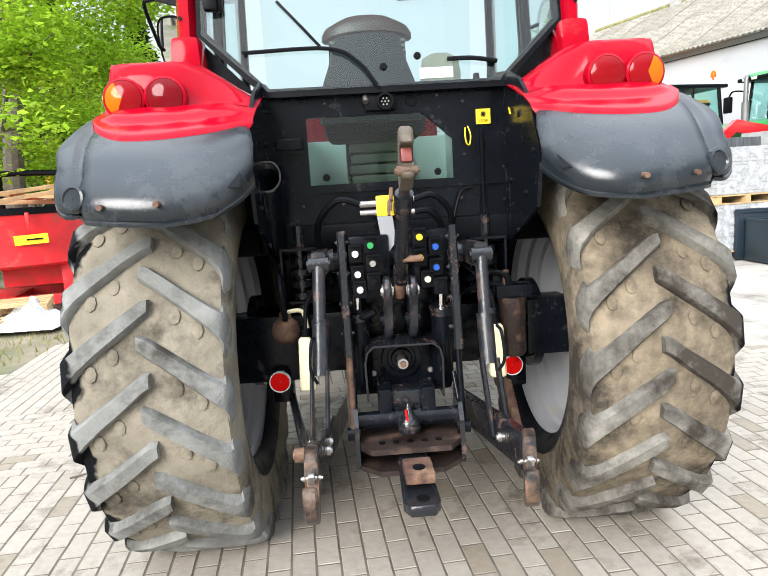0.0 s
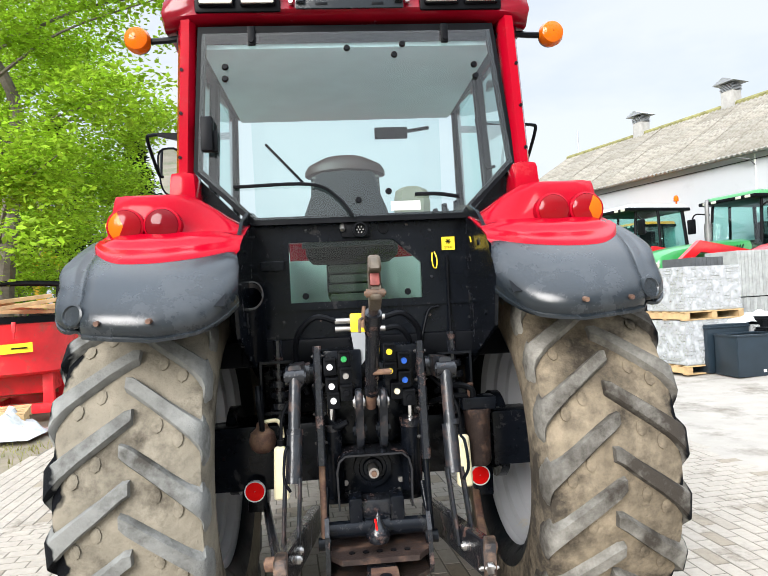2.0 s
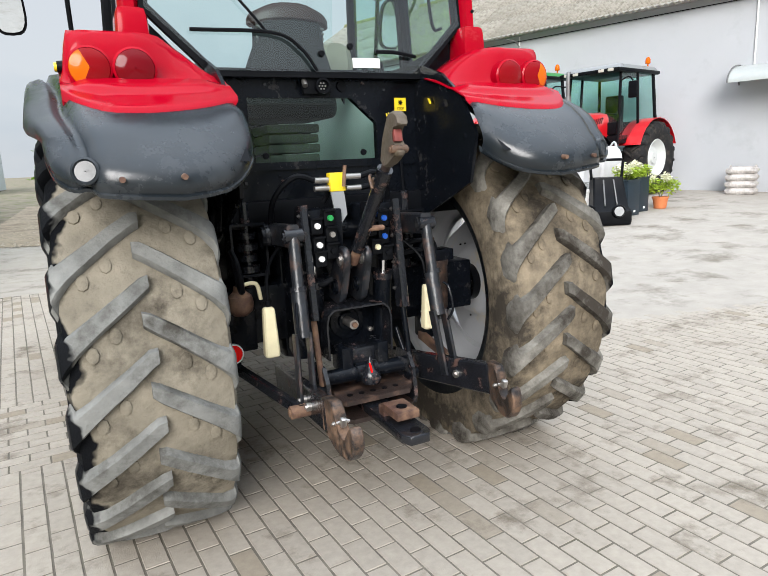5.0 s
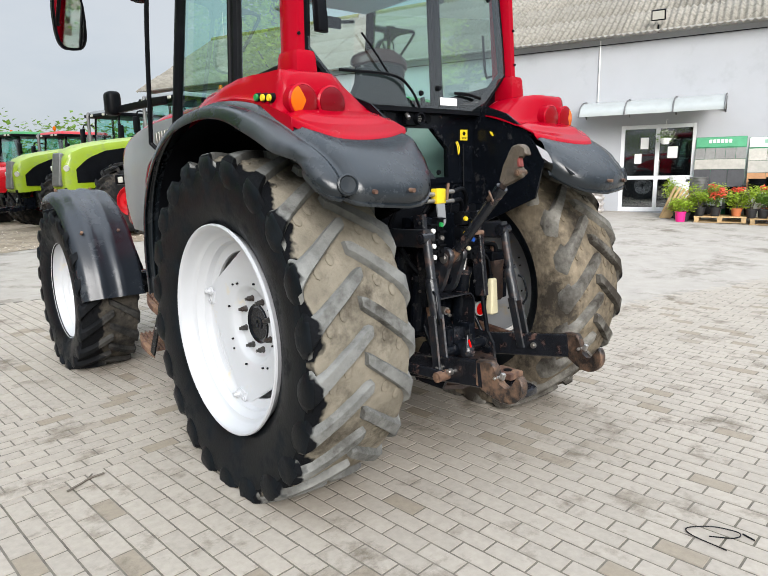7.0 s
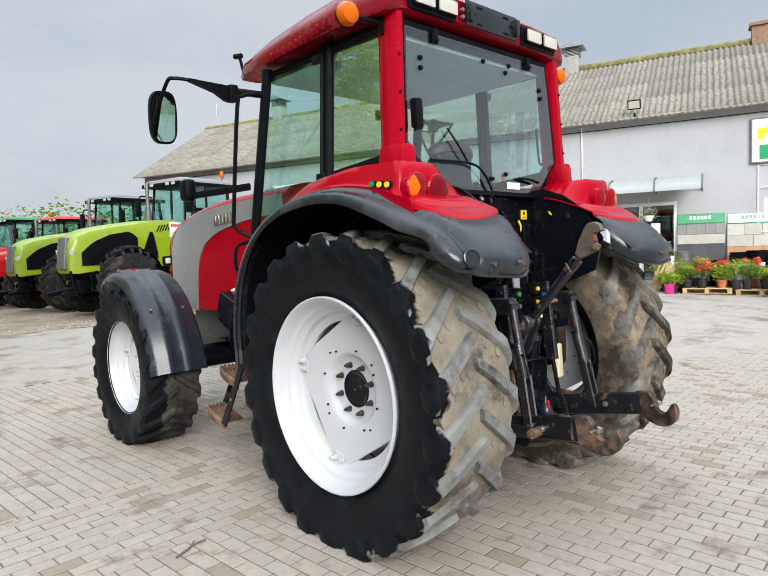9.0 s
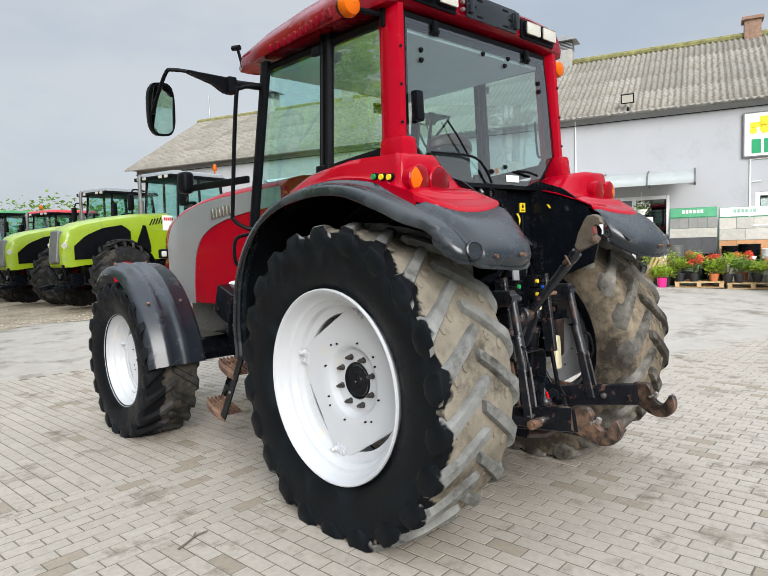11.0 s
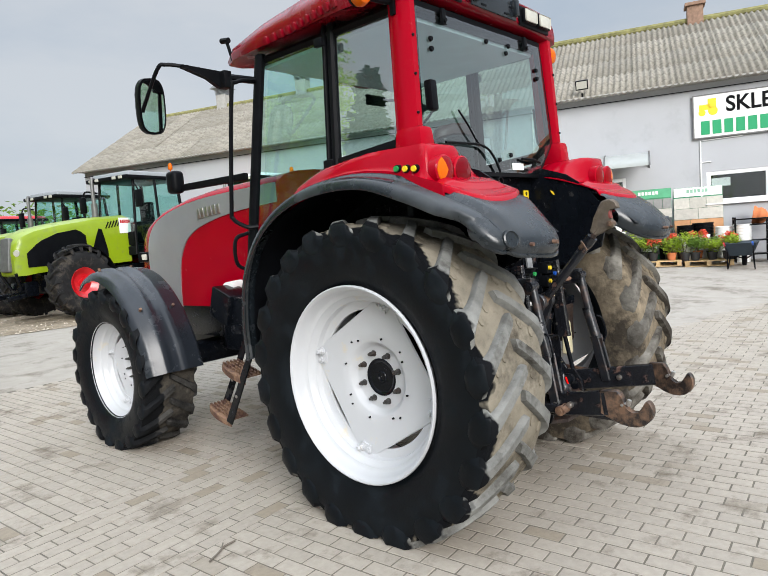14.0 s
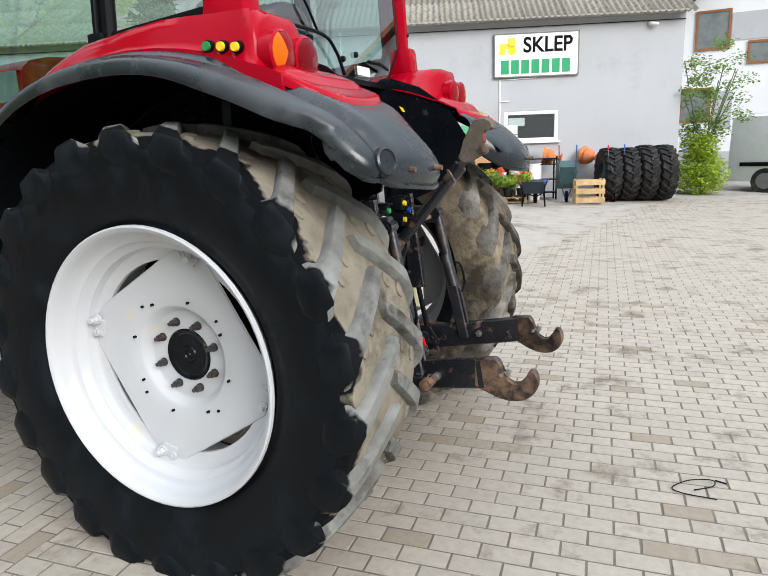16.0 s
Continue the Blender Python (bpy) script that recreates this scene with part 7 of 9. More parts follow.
    if loader:
        for s in (-1, 1):
            bm = B()
            sec = [[(s * x, y, z) for x, y, z in ((0.62, 1.5, 1.55), (0.74, 1.5, 1.55), (0.74, 1.5, 1.75), (0.62, 1.5, 1.75))],
                   [(s * x, y, z) for x, y, z in ((0.62, 3.0, 1.75), (0.74, 3.0, 1.75), (0.74, 3.0, 2.0), (0.62, 3.0, 2.0))],
                   [(s * x, y, z) for x, y, z in ((0.62, 4.3, 0.8), (0.74, 4.3, 0.8), (0.74, 4.45, 0.95), (0.62, 4.45, 0.95))]]
            loft(bm, sec, closed=True, cap=True)
            part("loader_arm", bm, RED2, t, "red front loader arm")
            bm = B()
            tube(bm, [(s * 0.68, 1.6, 1.0), (s * 0.68, 2.7, 1.65)], 0.04, 8)
            part("loader_ram", bm, STEEL, t)
    if mesh_side and high:        # the large ones stand higher on wheels of the same size
        for ob in t.children_recursive:
            if ob.type == "MESH" and not any(k in ob.name for k in ("wheel", "tyre", "rim", "fender")):
                for v in ob.data.vertices:
                    v.co.z += 0.2 * max(0.0, v.co.z - 0.9)
    return t


parked_tractor(pose(5.9, 15.7, 0.07, 0, 0, 103.5), "lime green tractor with black bonnet meshes and red wheels", LIME, ROOF_PALE, RED2, 1.06, badge=RED2)
parked_tractor(pose(5.15, 19.0, 0.06, 0, 0, 103.5), "lime green tractor with a pale cab roof and red wheels", LIME, ROOF_PALE, RED2, 1.0, badge=RED2, beacon=False)
parked_tractor(on_ground(4.35, 22.5, 106), "red tractor with a red cab roof", RED2, RED2, CABWHITE, 1.0, False, beacon=False)
parked_tractor(on_ground(3.6, 26.2, 106), "red tractor with a green cab roof", RED2, JGREEN, RED2, 1.06, False)
parked_tractor(on_ground(2.6, 29.2, 104), "green tractor at the end of the row", JGREEN, JGREEN, YELLOW_M, 1.06, False)
parked_tractor(on_ground(8.5, 13.1, 104), "lime green tractor with a pale panoramic cab", LIME, CABWHITE, RED2, 1.0, badge=RED2, high=False)
parked_tractor(on_ground(10.6, 11.3, 104), "green tractor with a red front loader", JGREEN, JGREEN, YELLOW_M, 1.0, False, loader=True)
parked_tractor(on_ground(11.45, 9.0, 104), "bright red tractor with a grey cab roof", RED2, ROOF_PALE, CABWHITE, 0.97, False)
parked_tractor(on_ground(10.2, 16.0, 104), "small green tractor with an orange cab roof", JGREEN, ORANGE, YELLOW_M, 0.95, False, beacon=False)

# -- pallets and wrapped stacks --
WOOD = mat("pale_pallet_wood", (0.47, 0.32, 0.16), 0.8, var=0.25, scale=7, bump=0.25, bscale=60, per_object=0.18)
WOOD_GREY = mat("weathered_wood", (0.27, 0.23, 0.18), 0.9, var=0.25, scale=7, bump=0.3, bscale=60, per_object=0.2)
FILM = mat("stretch_film", (0.55, 0.57, 0.58), 0.18, var=0.25, scale=9, bump=0.5, bscale=16, coat=0.4)
SLATE = mat("dark_slate_plastic", (0.012, 0.022, 0.032), 0.4, var=0.15, scale=4)
SLAB = mat("grey_paving_slab", (0.30, 0.31, 0.30), 0.9, var=0.2, scale=8, bump=0.3, per_object=0.12)
SLAB_DARK = mat("dark_paving_slab", (0.07, 0.075, 0.08), 0.85, var=0.2, scale=8, bump=0.3, per_object=0.12)
WHITE_SACK = mat("white_woven_sack", (0.52, 0.52, 0.53), 0.7, var=0.06, scale=8, bump=0.4, bscale=12)


def pallet_parts(parent, z, lx=1.2, ly=0.8, wood=None, dx=0, dy=0):
    wood = wood or WOOD
    for k in range(5):
        bm = B()
        box(bm, (dx, dy - ly / 2 + 0.05 + k * (ly - 0.1) / 4, z + 0.133), (lx, 0.095, 0.02), bev=0.002)
        part("board", bm, wood, parent, smooth=False)
    for k in (-1, 0, 1):
        bm = B()
        box(bm, (dx + k * (lx / 2 - 0.06), dy, z + 0.07), (0.1, ly, 0.1), bev=0.003)
        part("bearer", bm, wood, parent, smooth=False)
        bm = B()
        box(bm, (dx, dy + k * (ly / 2 - 0.05), z + 0.01), (lx, 0.09, 0.02), bev=0.002)
        part("board", bm, wood, parent, smooth=False)


def wrapped_stack(m, label, tiers, lx, ly, h, inner, group="wrapped pallet stacks"):
    t = thing("pallet_stack", m, label, "pallet stack", group)
    z = 0.0
    rr = random.Random(int(lx * 100 + h * 1000))
    for k in range(tiers):
        pallet_parts(t, z, lx, ly)
        z += 0.145
        n = max(3, int(h / 0.055))
        for q in range(n):
            bm = B()
            box(bm, (rr.uniform(-0.008, 0.008), rr.uniform(-0.008, 0.008), z + (q + 0.5) * h / n), (lx - 0.08, ly - 0.06, h / n - 0.006), bev=0.004)
            part("slab_layer", bm, inner, t, smooth=False)
        # crumpled film round it
        bm = B()
        rows = []
        for v in range(7):
            row = []
            for u in range(48):
                a = 2 * math.pi * u / 48
                ca, sa = math.cos(a), math.sin(a)
                q = 1 / max(abs(ca) / (lx / 2 - 0.025), abs(sa) / (ly / 2 - 0.015))
                q *= 1 + 0.008 * noise.noise((ca * 6, sa * 6, v * 0.8 + z * 3))
                row.append((ca * q, sa * q, z + 0.02 + (h - 0.02) * v / 6))
            rows.append(row)
        loft(bm, rows, closed=True)
        part("film_wrap", bm, FILM_CLEAR, t, "cloudy stretch film")
        z += h
    return t


def film_mat():
    m = bpy.data.materials.new("cloudy_film")
    m.use_nodes = True
    n, l = m.node_tree.nodes, m.node_tree.links
    n.clear()
    o, mx, tr, gl = n.new("ShaderNodeOutputMaterial"), n.new("ShaderNodeMixShader"), n.new("ShaderNodeBsdfTransparent"), n.new("ShaderNodeBsdfPrincipled")
    tc, nz, rp_ = n.new("ShaderNodeTexCoord"), n.new("ShaderNodeTexNoise"), n.new("ShaderNodeMapRange")
    gl.inputs["Base Color"].default_value, gl.inputs["Roughness"].default_value = (0.62, 0.64, 0.66, 1), 0.18
    nz.inputs["Scale"].default_value, nz.inputs["Detail"].default_value = 7.0, 8.0
    rp_.inputs["From Min"].default_value, rp_.inputs["From Max"].default_value = 0.35, 0.65
    rp_.inputs["To Min"].default_value, rp_.inputs["To Max"].default_value = 0.15, 0.65
    l.new(tc.outputs["Object"], nz.inputs["Vector"])
    l.new(nz.outputs["Fac"], rp_.inputs["Value"])
    l.new(rp_.outputs[0], mx.inputs[0])
    l.new(tr.outputs[0], mx.inputs[1])
    l.new(gl.outputs[0], mx.inputs[2])
    l.new(mx.outputs[0], o.inputs[0])
    bp = n.new("ShaderNodeBump")
    bp.inputs["Strength"].default_value, bp.inputs["Distance"].default_value = 0.6, 0.02
    l.new(nz.outputs["Fac"], bp.inputs["Height"])
    l.new(bp.outputs[0], gl.inputs["Normal"])
    return m


FILM_CLEAR = film_mat()
wrapped_stack(on_ground(5.86, 6.92, 12), "two film-wrapped pallets of grey slabs", 2, 1.2, 0.9, 0.72, SLAB)
wrapped_stack(on_ground(7.09, 6.87, 12), "film-wrapped low pallet of grey slabs", 1, 1.2, 0.8, 0.5, SLAB)
wrapped_stack(on_ground(8.19, 6.92, 12), "film-wrapped pallet of pale blocks", 1, 1.0, 0.8, 0.5, SLAB)


def slab_stack(m, label, mt, n, lx, ly, h):
    t = thing("slab_stack", m, label, "paving slabs", "stacks of paving slabs")
    pallet_parts(t, 0, lx, ly)
    for row in range(2):
        for k in range(n):
            bm = B()
            box(bm, (-lx / 2 + (k + 0.5) * lx / n, 0, 0.15 + h * (row + 0.5)), (lx / n - 0.008, ly - 0.05, h - 0.02), bev=0.006)
            part("slab", bm, mt, t, smooth=False)
    return t


slab_stack(on_ground(6.59, 8.07, 12), "dark ribbed paving slabs stacked on edge", SLAB_DARK, 9, 0.75, 0.8, 0.85)
slab_stack(on_ground(7.44, 7.92, 12), "light grey paving slabs stacked on edge", SLAB, 12, 0.95, 0.8, 0.85)


def planter_box(m, label, mt, w, d, h, lid=False):
    t = thing("planter_box", m, label, "planter", "planter boxes")
    bm = B()
    th = 0.02
    for c, s in (((0, -d / 2, h / 2), (w, th, h)), ((0, d / 2, h / 2), (w, th, h)), ((-w / 2, 0, h / 2), (th, d, h)), ((w / 2, 0, h / 2), (th, d, h)), ((0, 0, 0.02), (w, d, 0.02))):
        box(bm, c, s, bev=0.004)
    part("box", bm, mt, t)
    bm = B()
    for c, s in (((0, -d / 2, h), (w + 0.04, 0.05, 0.03)), ((0, d / 2, h), (w + 0.04, 0.05, 0.03)), ((-w / 2, 0, h), (0.05, d, 0.03)), ((w / 2, 0, h), (0.05, d, 0.03))):
        box(bm, c, s, bev=0.008)
    if lid:
        box(bm, (0, 0, h + 0.03), (w + 0.02, d + 0.02, 0.04), bev=0.01)
    part("rim", bm, mt, t)
    bm = B()
    box(bm, (w * 0.1, -d / 2 - 0.012, 0.08), (0.05, 0.004, 0.04))
    part("sticker", bm, PAPER, t, smooth=False)
    return t


planter_box(on_ground(6.19, 6.07, 3), "dark blue plastic planter box", SLATE, 0.72, 0.5, 0.62)
planter_box(on_ground(6.86, 6.14, 5), "black plastic planter box", BLACK_MATT, 0.56, 0.5, 0.6, True)
planter_box(on_ground(7.42, 6.24, 5), "white plastic planter box", PAPER, 0.46, 0.46, 0.58, True)
planter_box(on_ground(6.09, 6.67, 6), "dark plastic planter box with film over it", SLATE, 0.75, 0.5, 0.72, True)
planter_box(on_ground(7.04, 6.54, 6).copy() @ pose(0, 0.0, 0), "black plastic planter box", BLACK_MATT, 0.8, 0.3, 0.74, True)
planter_box(on_ground(8.68, 6.10, 8), "tall dark planter box with pale flowers", SLATE, 0.38, 0.38, 0.68)
planter_box(on_ground(9.22, 6.35, 8), "tall dark planter box with pale flowers", SLATE, 0.38, 0.38, 0.68)
# torn film lying over the boxes
bm = B()
rows = []
for i in range(14):
    row = []
    for j in range(10):
        x, y = 5.75 + 1.3 * i / 13, 6.45 + 0.55 * j / 9
        row.append((x, y, lie(x, y) + 0.84 + 0.07 * noise.noise((x * 4, y * 4, 1)) - 0.45 * max(0, 0.25 - j / 9) * (1 + noise.noise((x * 3, 0, 4)))))
    rows.append(row)
loft(bm, rows)
ob = part("plastic_sheet", bm, FILM, None)
tagged(ob, "crumpled clear film lying over planter boxes", "plastic film")


def lawn_roller(m):
    t = thing("leaf_sweeper", m, "black plastic leaf sweeper tipped on its end", "garden sweeper")
    bm = B()
    def ring(w, y0, y1, z):
        return [(-w, y0 + 0.03, z), (-w + 0.03, y0, z), (w - 0.03, y0, z), (w, y0 + 0.03, z), (w, y1, z), (-w, y1, z)]
    loft(bm, [ring(0.33, -0.34, 0.10, 0.0), ring(0.34, -0.36, 0.12, 0.05), ring(0.34, -0.34, 0.14, 0.24), ring(0.31, -0.22, 0.2, 0.32), ring(0.27, 0.04, 0.36, 0.80), ring(0.27, 0.05, 0.36, 0.84)], closed=True, cap=True)
    part("hopper", bm, BLACK_MATT, t)
    for x in (-0.09, 0.09):
        bm = B()
        tube(bm, [(x * 1.2, -0.23, 0.34), (x, 0.03, 0.80)], 0.014, 6)
        part("rib", bm, GREY_METAL, t)
    bm = B()
    tube(bm, [(-0.27, 0.18, 0.80), (-0.30, 0.22, 1.12), (-0.27, 0.22, 1.16), (0.27, 0.22, 1.16), (0.30, 0.22, 1.12), (0.27, 0.18, 0.80)], 0.026, 8, curve=False)
    part("frame", bm, BLACK_MATT, t)
    for x in (-0.42, 0.10):
        bm = B()
        lathe(bm, [(-0.37, 0.07), (-0.40, 0.075), (-0.41, 0.11), (-0.36, 0.125), (-0.33, 0.11)], c=(x, 0, 0.25), seg=24, axis="y")
        w = part("wheel", bm, BLACK_MATT, t)
        bm = B()
        cyl(bm, (x, -0.36, 0.25), (x, -0.405, 0.25), 0.085, seg=20)
        for k in range(6):
            a = math.pi / 3 * k
            box(bm, (x + 0.05 * math.cos(a), -0.408, 0.25 + 0.05 * math.sin(a)), (0.07, 0.012, 0.018), rot=(0, -60 * k, 0))
        part("wheel_cap", bm, GALV, w, "silver spoked wheel cap")
    return t


lawn_roller(on_ground(7.78, 5.65, -32))


def sack(m, label, w, d, h, mt, group="", category="sack"):
    t = thing("sack", m, label, category, group)
    bm = B()
    rows = []
    for v in range(9):
        f = v / 8
        row = []
        for u in range(28):
            a = 2 * math.pi * u / 28
            ca, sa = math.cos(a), math.sin(a)
            q = (abs(ca) ** 9 + abs(sa) ** 9) ** (-1 / 9)
            k = (0.92 + 0.12 * math.sin(math.pi * min(1, f * 1.1))) * (1 - 0.25 * max(0, f - 0.85) / 0.15)
            k *= 1 + 0.05 * noise.noise((ca * 2, sa * 2, f * 3 + w)) + 0.035 * noise.noise((ca * 7, sa * 7, f * 8 + w))
            row.append((ca * q * k * w / 2, sa * q * k * d / 2, h * f))
        rows.append(row)
    loft(bm, rows, closed=True, cap=True)
    part("bag", bm, mt, t)
    for s in (-1, 1):
        bm = B()
        tube(bm, [(s * w * 0.42, -d * 0.3, h * 0.8), (s * w * 0.44, -d * 0.15, h * 1.12), (s * w * 0.42, d * 0.1, h * 0.85)], 0.02, 6)
        part("lifting_loop", bm, mt, t)
    return t


sack(on_ground(8.30, 6.98, 10, 0.645), "big white woven bulk bag", 0.66, 0.66, 0.72, WHITE_SACK, "bulk bags")
sack(on_ground(9.06, 7.15, 5, 0.61), "big white woven bulk bag", 0.70, 0.66, 0.70, WHITE_SACK, "bulk bags")
for x, y in ((9.06, 7.2),):
    t = thing("pallet", on_ground(x, y, 8), "wooden pallets under a bulk bag", "pallet", "wooden pallets")
    for k in range(4):
        pallet_parts(t, 0.155 * k, 0.7, 0.8)

# -- plants --
def leaf_mat(name, col, var=0.35):
    """Thin leaves: half of the light goes through them."""
    m = mat(name, col, 0.6, var=var, scale=5, island=0.35, spec=0.25)
    n, l = m.node_tree.nodes, m.node_tree.links
    b, o = n["Principled BSDF"], n["Material Output"]
    tl_, mx = n.new("ShaderNodeBsdfTranslucent"), n.new("ShaderNodeMixShader")
    src = b.inputs["Base Color"].links[0].from_socket
    l.new(src, tl_.inputs["Color"])
    mx.inputs[0].default_value = 0.5
    l.new(b.outputs[0], mx.inputs[1])
    l.new(tl_.outputs[0], mx.inputs[2])
    l.new(mx.outputs[0], o.inputs["Surface"])
    return m


LEAF = leaf_mat("fresh_leaves", (0.38, 0.50, 0.06))
LEAF2 = leaf_mat("deep_green_leaves", (0.17, 0.28, 0.05))
LEAF_MAPLE = leaf_mat("maple_leaves", (0.30, 0.47, 0.03))
NEEDLE = leaf_mat("dark_needles", (0.018, 0.032, 0.014))
FLOWER_RED = mat("coral_petals", (0.8, 0.10, 0.05), 0.6, var=0.2)
FLOWER_PALE = mat("pale_petals", (0.75, 0.74, 0.55), 0.6, var=0.15)
BARK = mat("grey_bark", (0.13, 0.11, 0.09), 0.9, var=0.3, scale=9, bump=0.7, bscale=30)
POT_BLACK = mat("black_pot_plastic", (0.02, 0.02, 0.022), 0.5)
TERRA = mat("terracotta", (0.55, 0.17, 0.06), 0.75, var=0.12, scale=8, bump=0.1)


def leaves(bm, centre, radii, n, size, rr, shell=0.0, up=0.3):
    """Folded leaf blades scattered through an ellipsoid."""
    c, r = Vector(centre), Vector(radii)
    for _ in range(n):
        d = Vector((rr.gauss(0, 1), rr.gauss(0, 1), rr.gauss(0, 1))).normalized()
        q = (shell + (1 - shell) * rr.random()) ** 0.5
        p = c + Vector((d.x * r.x * q, d.y * r.y * q, d.z * r.z * q))
        a = Vector((rr.gauss(0, 1), rr.gauss(0, 1), rr.gauss(0, 1) * up - 0.15)).normalized()
        b = a.cross(Vector((rr.gauss(0, 0.5), rr.gauss(0, 0.5), 1))).normalized()
        nrm = a.cross(b)
        s = size * rr.uniform(0.6, 1.3)
        v = [bm.verts.new(p), bm.verts.new(p + a * s * 0.5 + b * s * 0.33 + nrm * s * 0.1), bm.verts.new(p + a * s), bm.verts.new(p + a * s * 0.5 - b * s * 0.33 + nrm * s * 0.1)]
        bm.faces.new((v[0], v[1], v[2])), bm.faces.new((v[0], v[2], v[3]))


def potted_plant(m, label, pot_r, pot_h, spread, tall, leaf, pot, seed, flower=None, n=160, size=0.07):
    rr = random.Random(seed)
    t = thing("potted_plant", m, label, "plant", "potted plants outside the shop")
    bm = B()
    lathe(bm, [(0.0, 0.005), (0.0, pot_r * 0.75), (pot_h * 0.85, pot_r * 0.97), (pot_h * 0.86, pot_r * 1.06), (pot_h, pot_r * 1.08), (pot_h, pot_r * 0.95), (pot_h * 0.85, pot_r * 0.9), (pot_h * 0.85, 0.005)], seg=18, axis="z")
    part("pot", bm, pot, t)
    bm = B()
    for k in range(6):
        a = rr.uniform(0, 6.3)
        tube(bm, [(0, 0, pot_h * 0.8), (spread * 0.3 * math.cos(a), spread * 0.3 * math.sin(a), pot_h + tall * 0.45), (spread * 0.7 * math.cos(a), spread * 0.7 * math.sin(a), pot_h + tall * 0.8)], 0.006, 4, n=2)
    part("stems", bm, BARK, t)
    bm = B()
    for k in range(5):
        a = rr.uniform(0, 6.3)
        leaves(bm, (spread * 0.45 * math.cos(a), spread * 0.45 * math.sin(a), pot_h + tall * rr.uniform(0.3, 0.75)), (spread * 0.6, spread * 0.6, tall * 0.35), n * 3 // 5, size * 0.9, rr)
    part("foliage", bm, leaf, t, smooth=False)
    if flower:
        bm = B()
        for k in range(4):
            a = rr.uniform(0, 6.3)
            leaves(bm, (spread * 0.5 * math.cos(a), spread * 0.5 * math.sin(a) , pot_h + tall * rr.uniform(0.6, 0.95)), (0.10, 0.10, 0.09), 110, 0.06, rr)
        part("flowers", bm, flower, t, "coral blooms" if flower is FLOWER_RED else "pale blooms", smooth=False)
    return t


def shop_spot(s, w, rz=0, up=0.0):
    p = at_wall(s, w)
    return pose(p[0], p[1], p[2] + up, 0, 0, rz)


for k, s in enumerate((4.62, 5.78)):
    t = thing("pallet", shop_spot(s, 1.35, 110), "wooden pallet carrying potted plants", "pallet", "wooden pallets")
    pallet_parts(t, 0, 1.1, 0.8)
rr0 = random.Random(21)
k = 0
for s in (4.2, 4.5, 4.85, 5.2, 5.5, 5.85, 6.15):
    for w in (1.1, 1.5):
        k += 1
        red = k in (1, 5, 9, 12)
        potted_plant(shop_spot(s + rr0.uniform(-0.08, 0.08), w + rr0.uniform(-0.06, 0.06), rr0.uniform(0, 90), 0.145), "leafy shrub with coral blooms in a black pot" if red else "leafy green shrub in a black pot", 0.12, 0.2, 0.26,
                     rr0.uniform(0.32, 0.6), LEAF if k % 3 else LEAF2, POT_BLACK if k % 5 else TERRA, 100 + k, FLOWER_RED if red else None, 170)
for s, w, h in ((6.45, 1.15, 0.7), (6.7, 1.3, 0.35), (6.55, 1.65, 0.45), (6.85, 1.0, 0.8)):
    k += 1
    potted_plant(shop_spot(s, w, k * 20), "tall bushy plant in a black pot", 0.13, 0.2, 0.28, h, LEAF, POT_BLACK, 100 + k, None, 200)
potted_plant(on_ground(8.68, 6.10, 0, 0.46), "pale flowering plant in a planter box", 0.18, 0.2, 0.3, 0.3, LEAF, POT_BLACK, 301, FLOWER_PALE, 220)
potted_plant(on_ground(9.22, 6.35, 0, 0.46), "pale flowering plant in a planter box", 0.18, 0.2, 0.3, 0.32, LEAF, POT_BLACK, 302, FLOWER_PALE, 220)
potted_plant(on_ground(9.89, 6.27, 0), "pale flowering plant in a terracotta pot", 0.16, 0.24, 0.36, 0.45, LEAF, TERRA, 303, FLOWER_PALE, 260)
potted_plant(on_ground(9.64, 6.92, 0, 0.25), "pale flowering plant in a terracotta pot", 0.16, 0.24, 0.36, 0.45, LEAF, TERRA, 304, FLOWER_PALE, 260)


# -- buckets, boards, barrows and tyres by the wall --
def bucket_stack(m, label, mt, r, h, n):
    t = thing("bucket_stack", m, label, "buckets", "stacked pots and buckets")
    for k in range(n):
        bm = B()
        z = k * 0.075
        lathe(bm, [(z, 0.004), (z, r * 0.82), (z + h * 0.92, r), (z + h * 0.93, r * 1.05), (z + h, r * 1.06), (z + h, r * 0.96), (z + 0.03, r * 0.8)], seg=22, axis="z")
        part("bucket", bm, mt, t)
    return t


for s, w, mt, r, h, n, lab in ((5.95, 0.55, PAPER, 0.17, 0.42, 3, "stack of white plastic pots"), (5.55, 0.5, BLACK_MATT, 0.17, 0.40, 6, "stack of black plastic pots"), (5.2, 0.62, PAPER, 0.19, 0.45, 4, "stack of white plastic pots"),
                             (5.05, 0.4, BLACK_MATT, 0.2, 0.45, 8, "stack of black plastic pots"), (4.72, 0.55, PAPER, 0.24, 0.5, 4, "stack of large white pots"), (4.62, 0.35, BLACK_MATT, 0.25, 0.5, 8, "stack of large black pots"),
                             (4.15, 0.6, PAPER, 0.2, 0.48, 7, "tall stack of white pots"), (6.35, 0.5, GREY_METAL, 0.2, 0.4, 9, "tall stack of grey pots"), (6.85, 0.4, PAPER, 0.2, 0.4, 9, "tall stack of white pots")):
    bucket_stack(shop_spot(s, w), lab, mt, r, h, n)


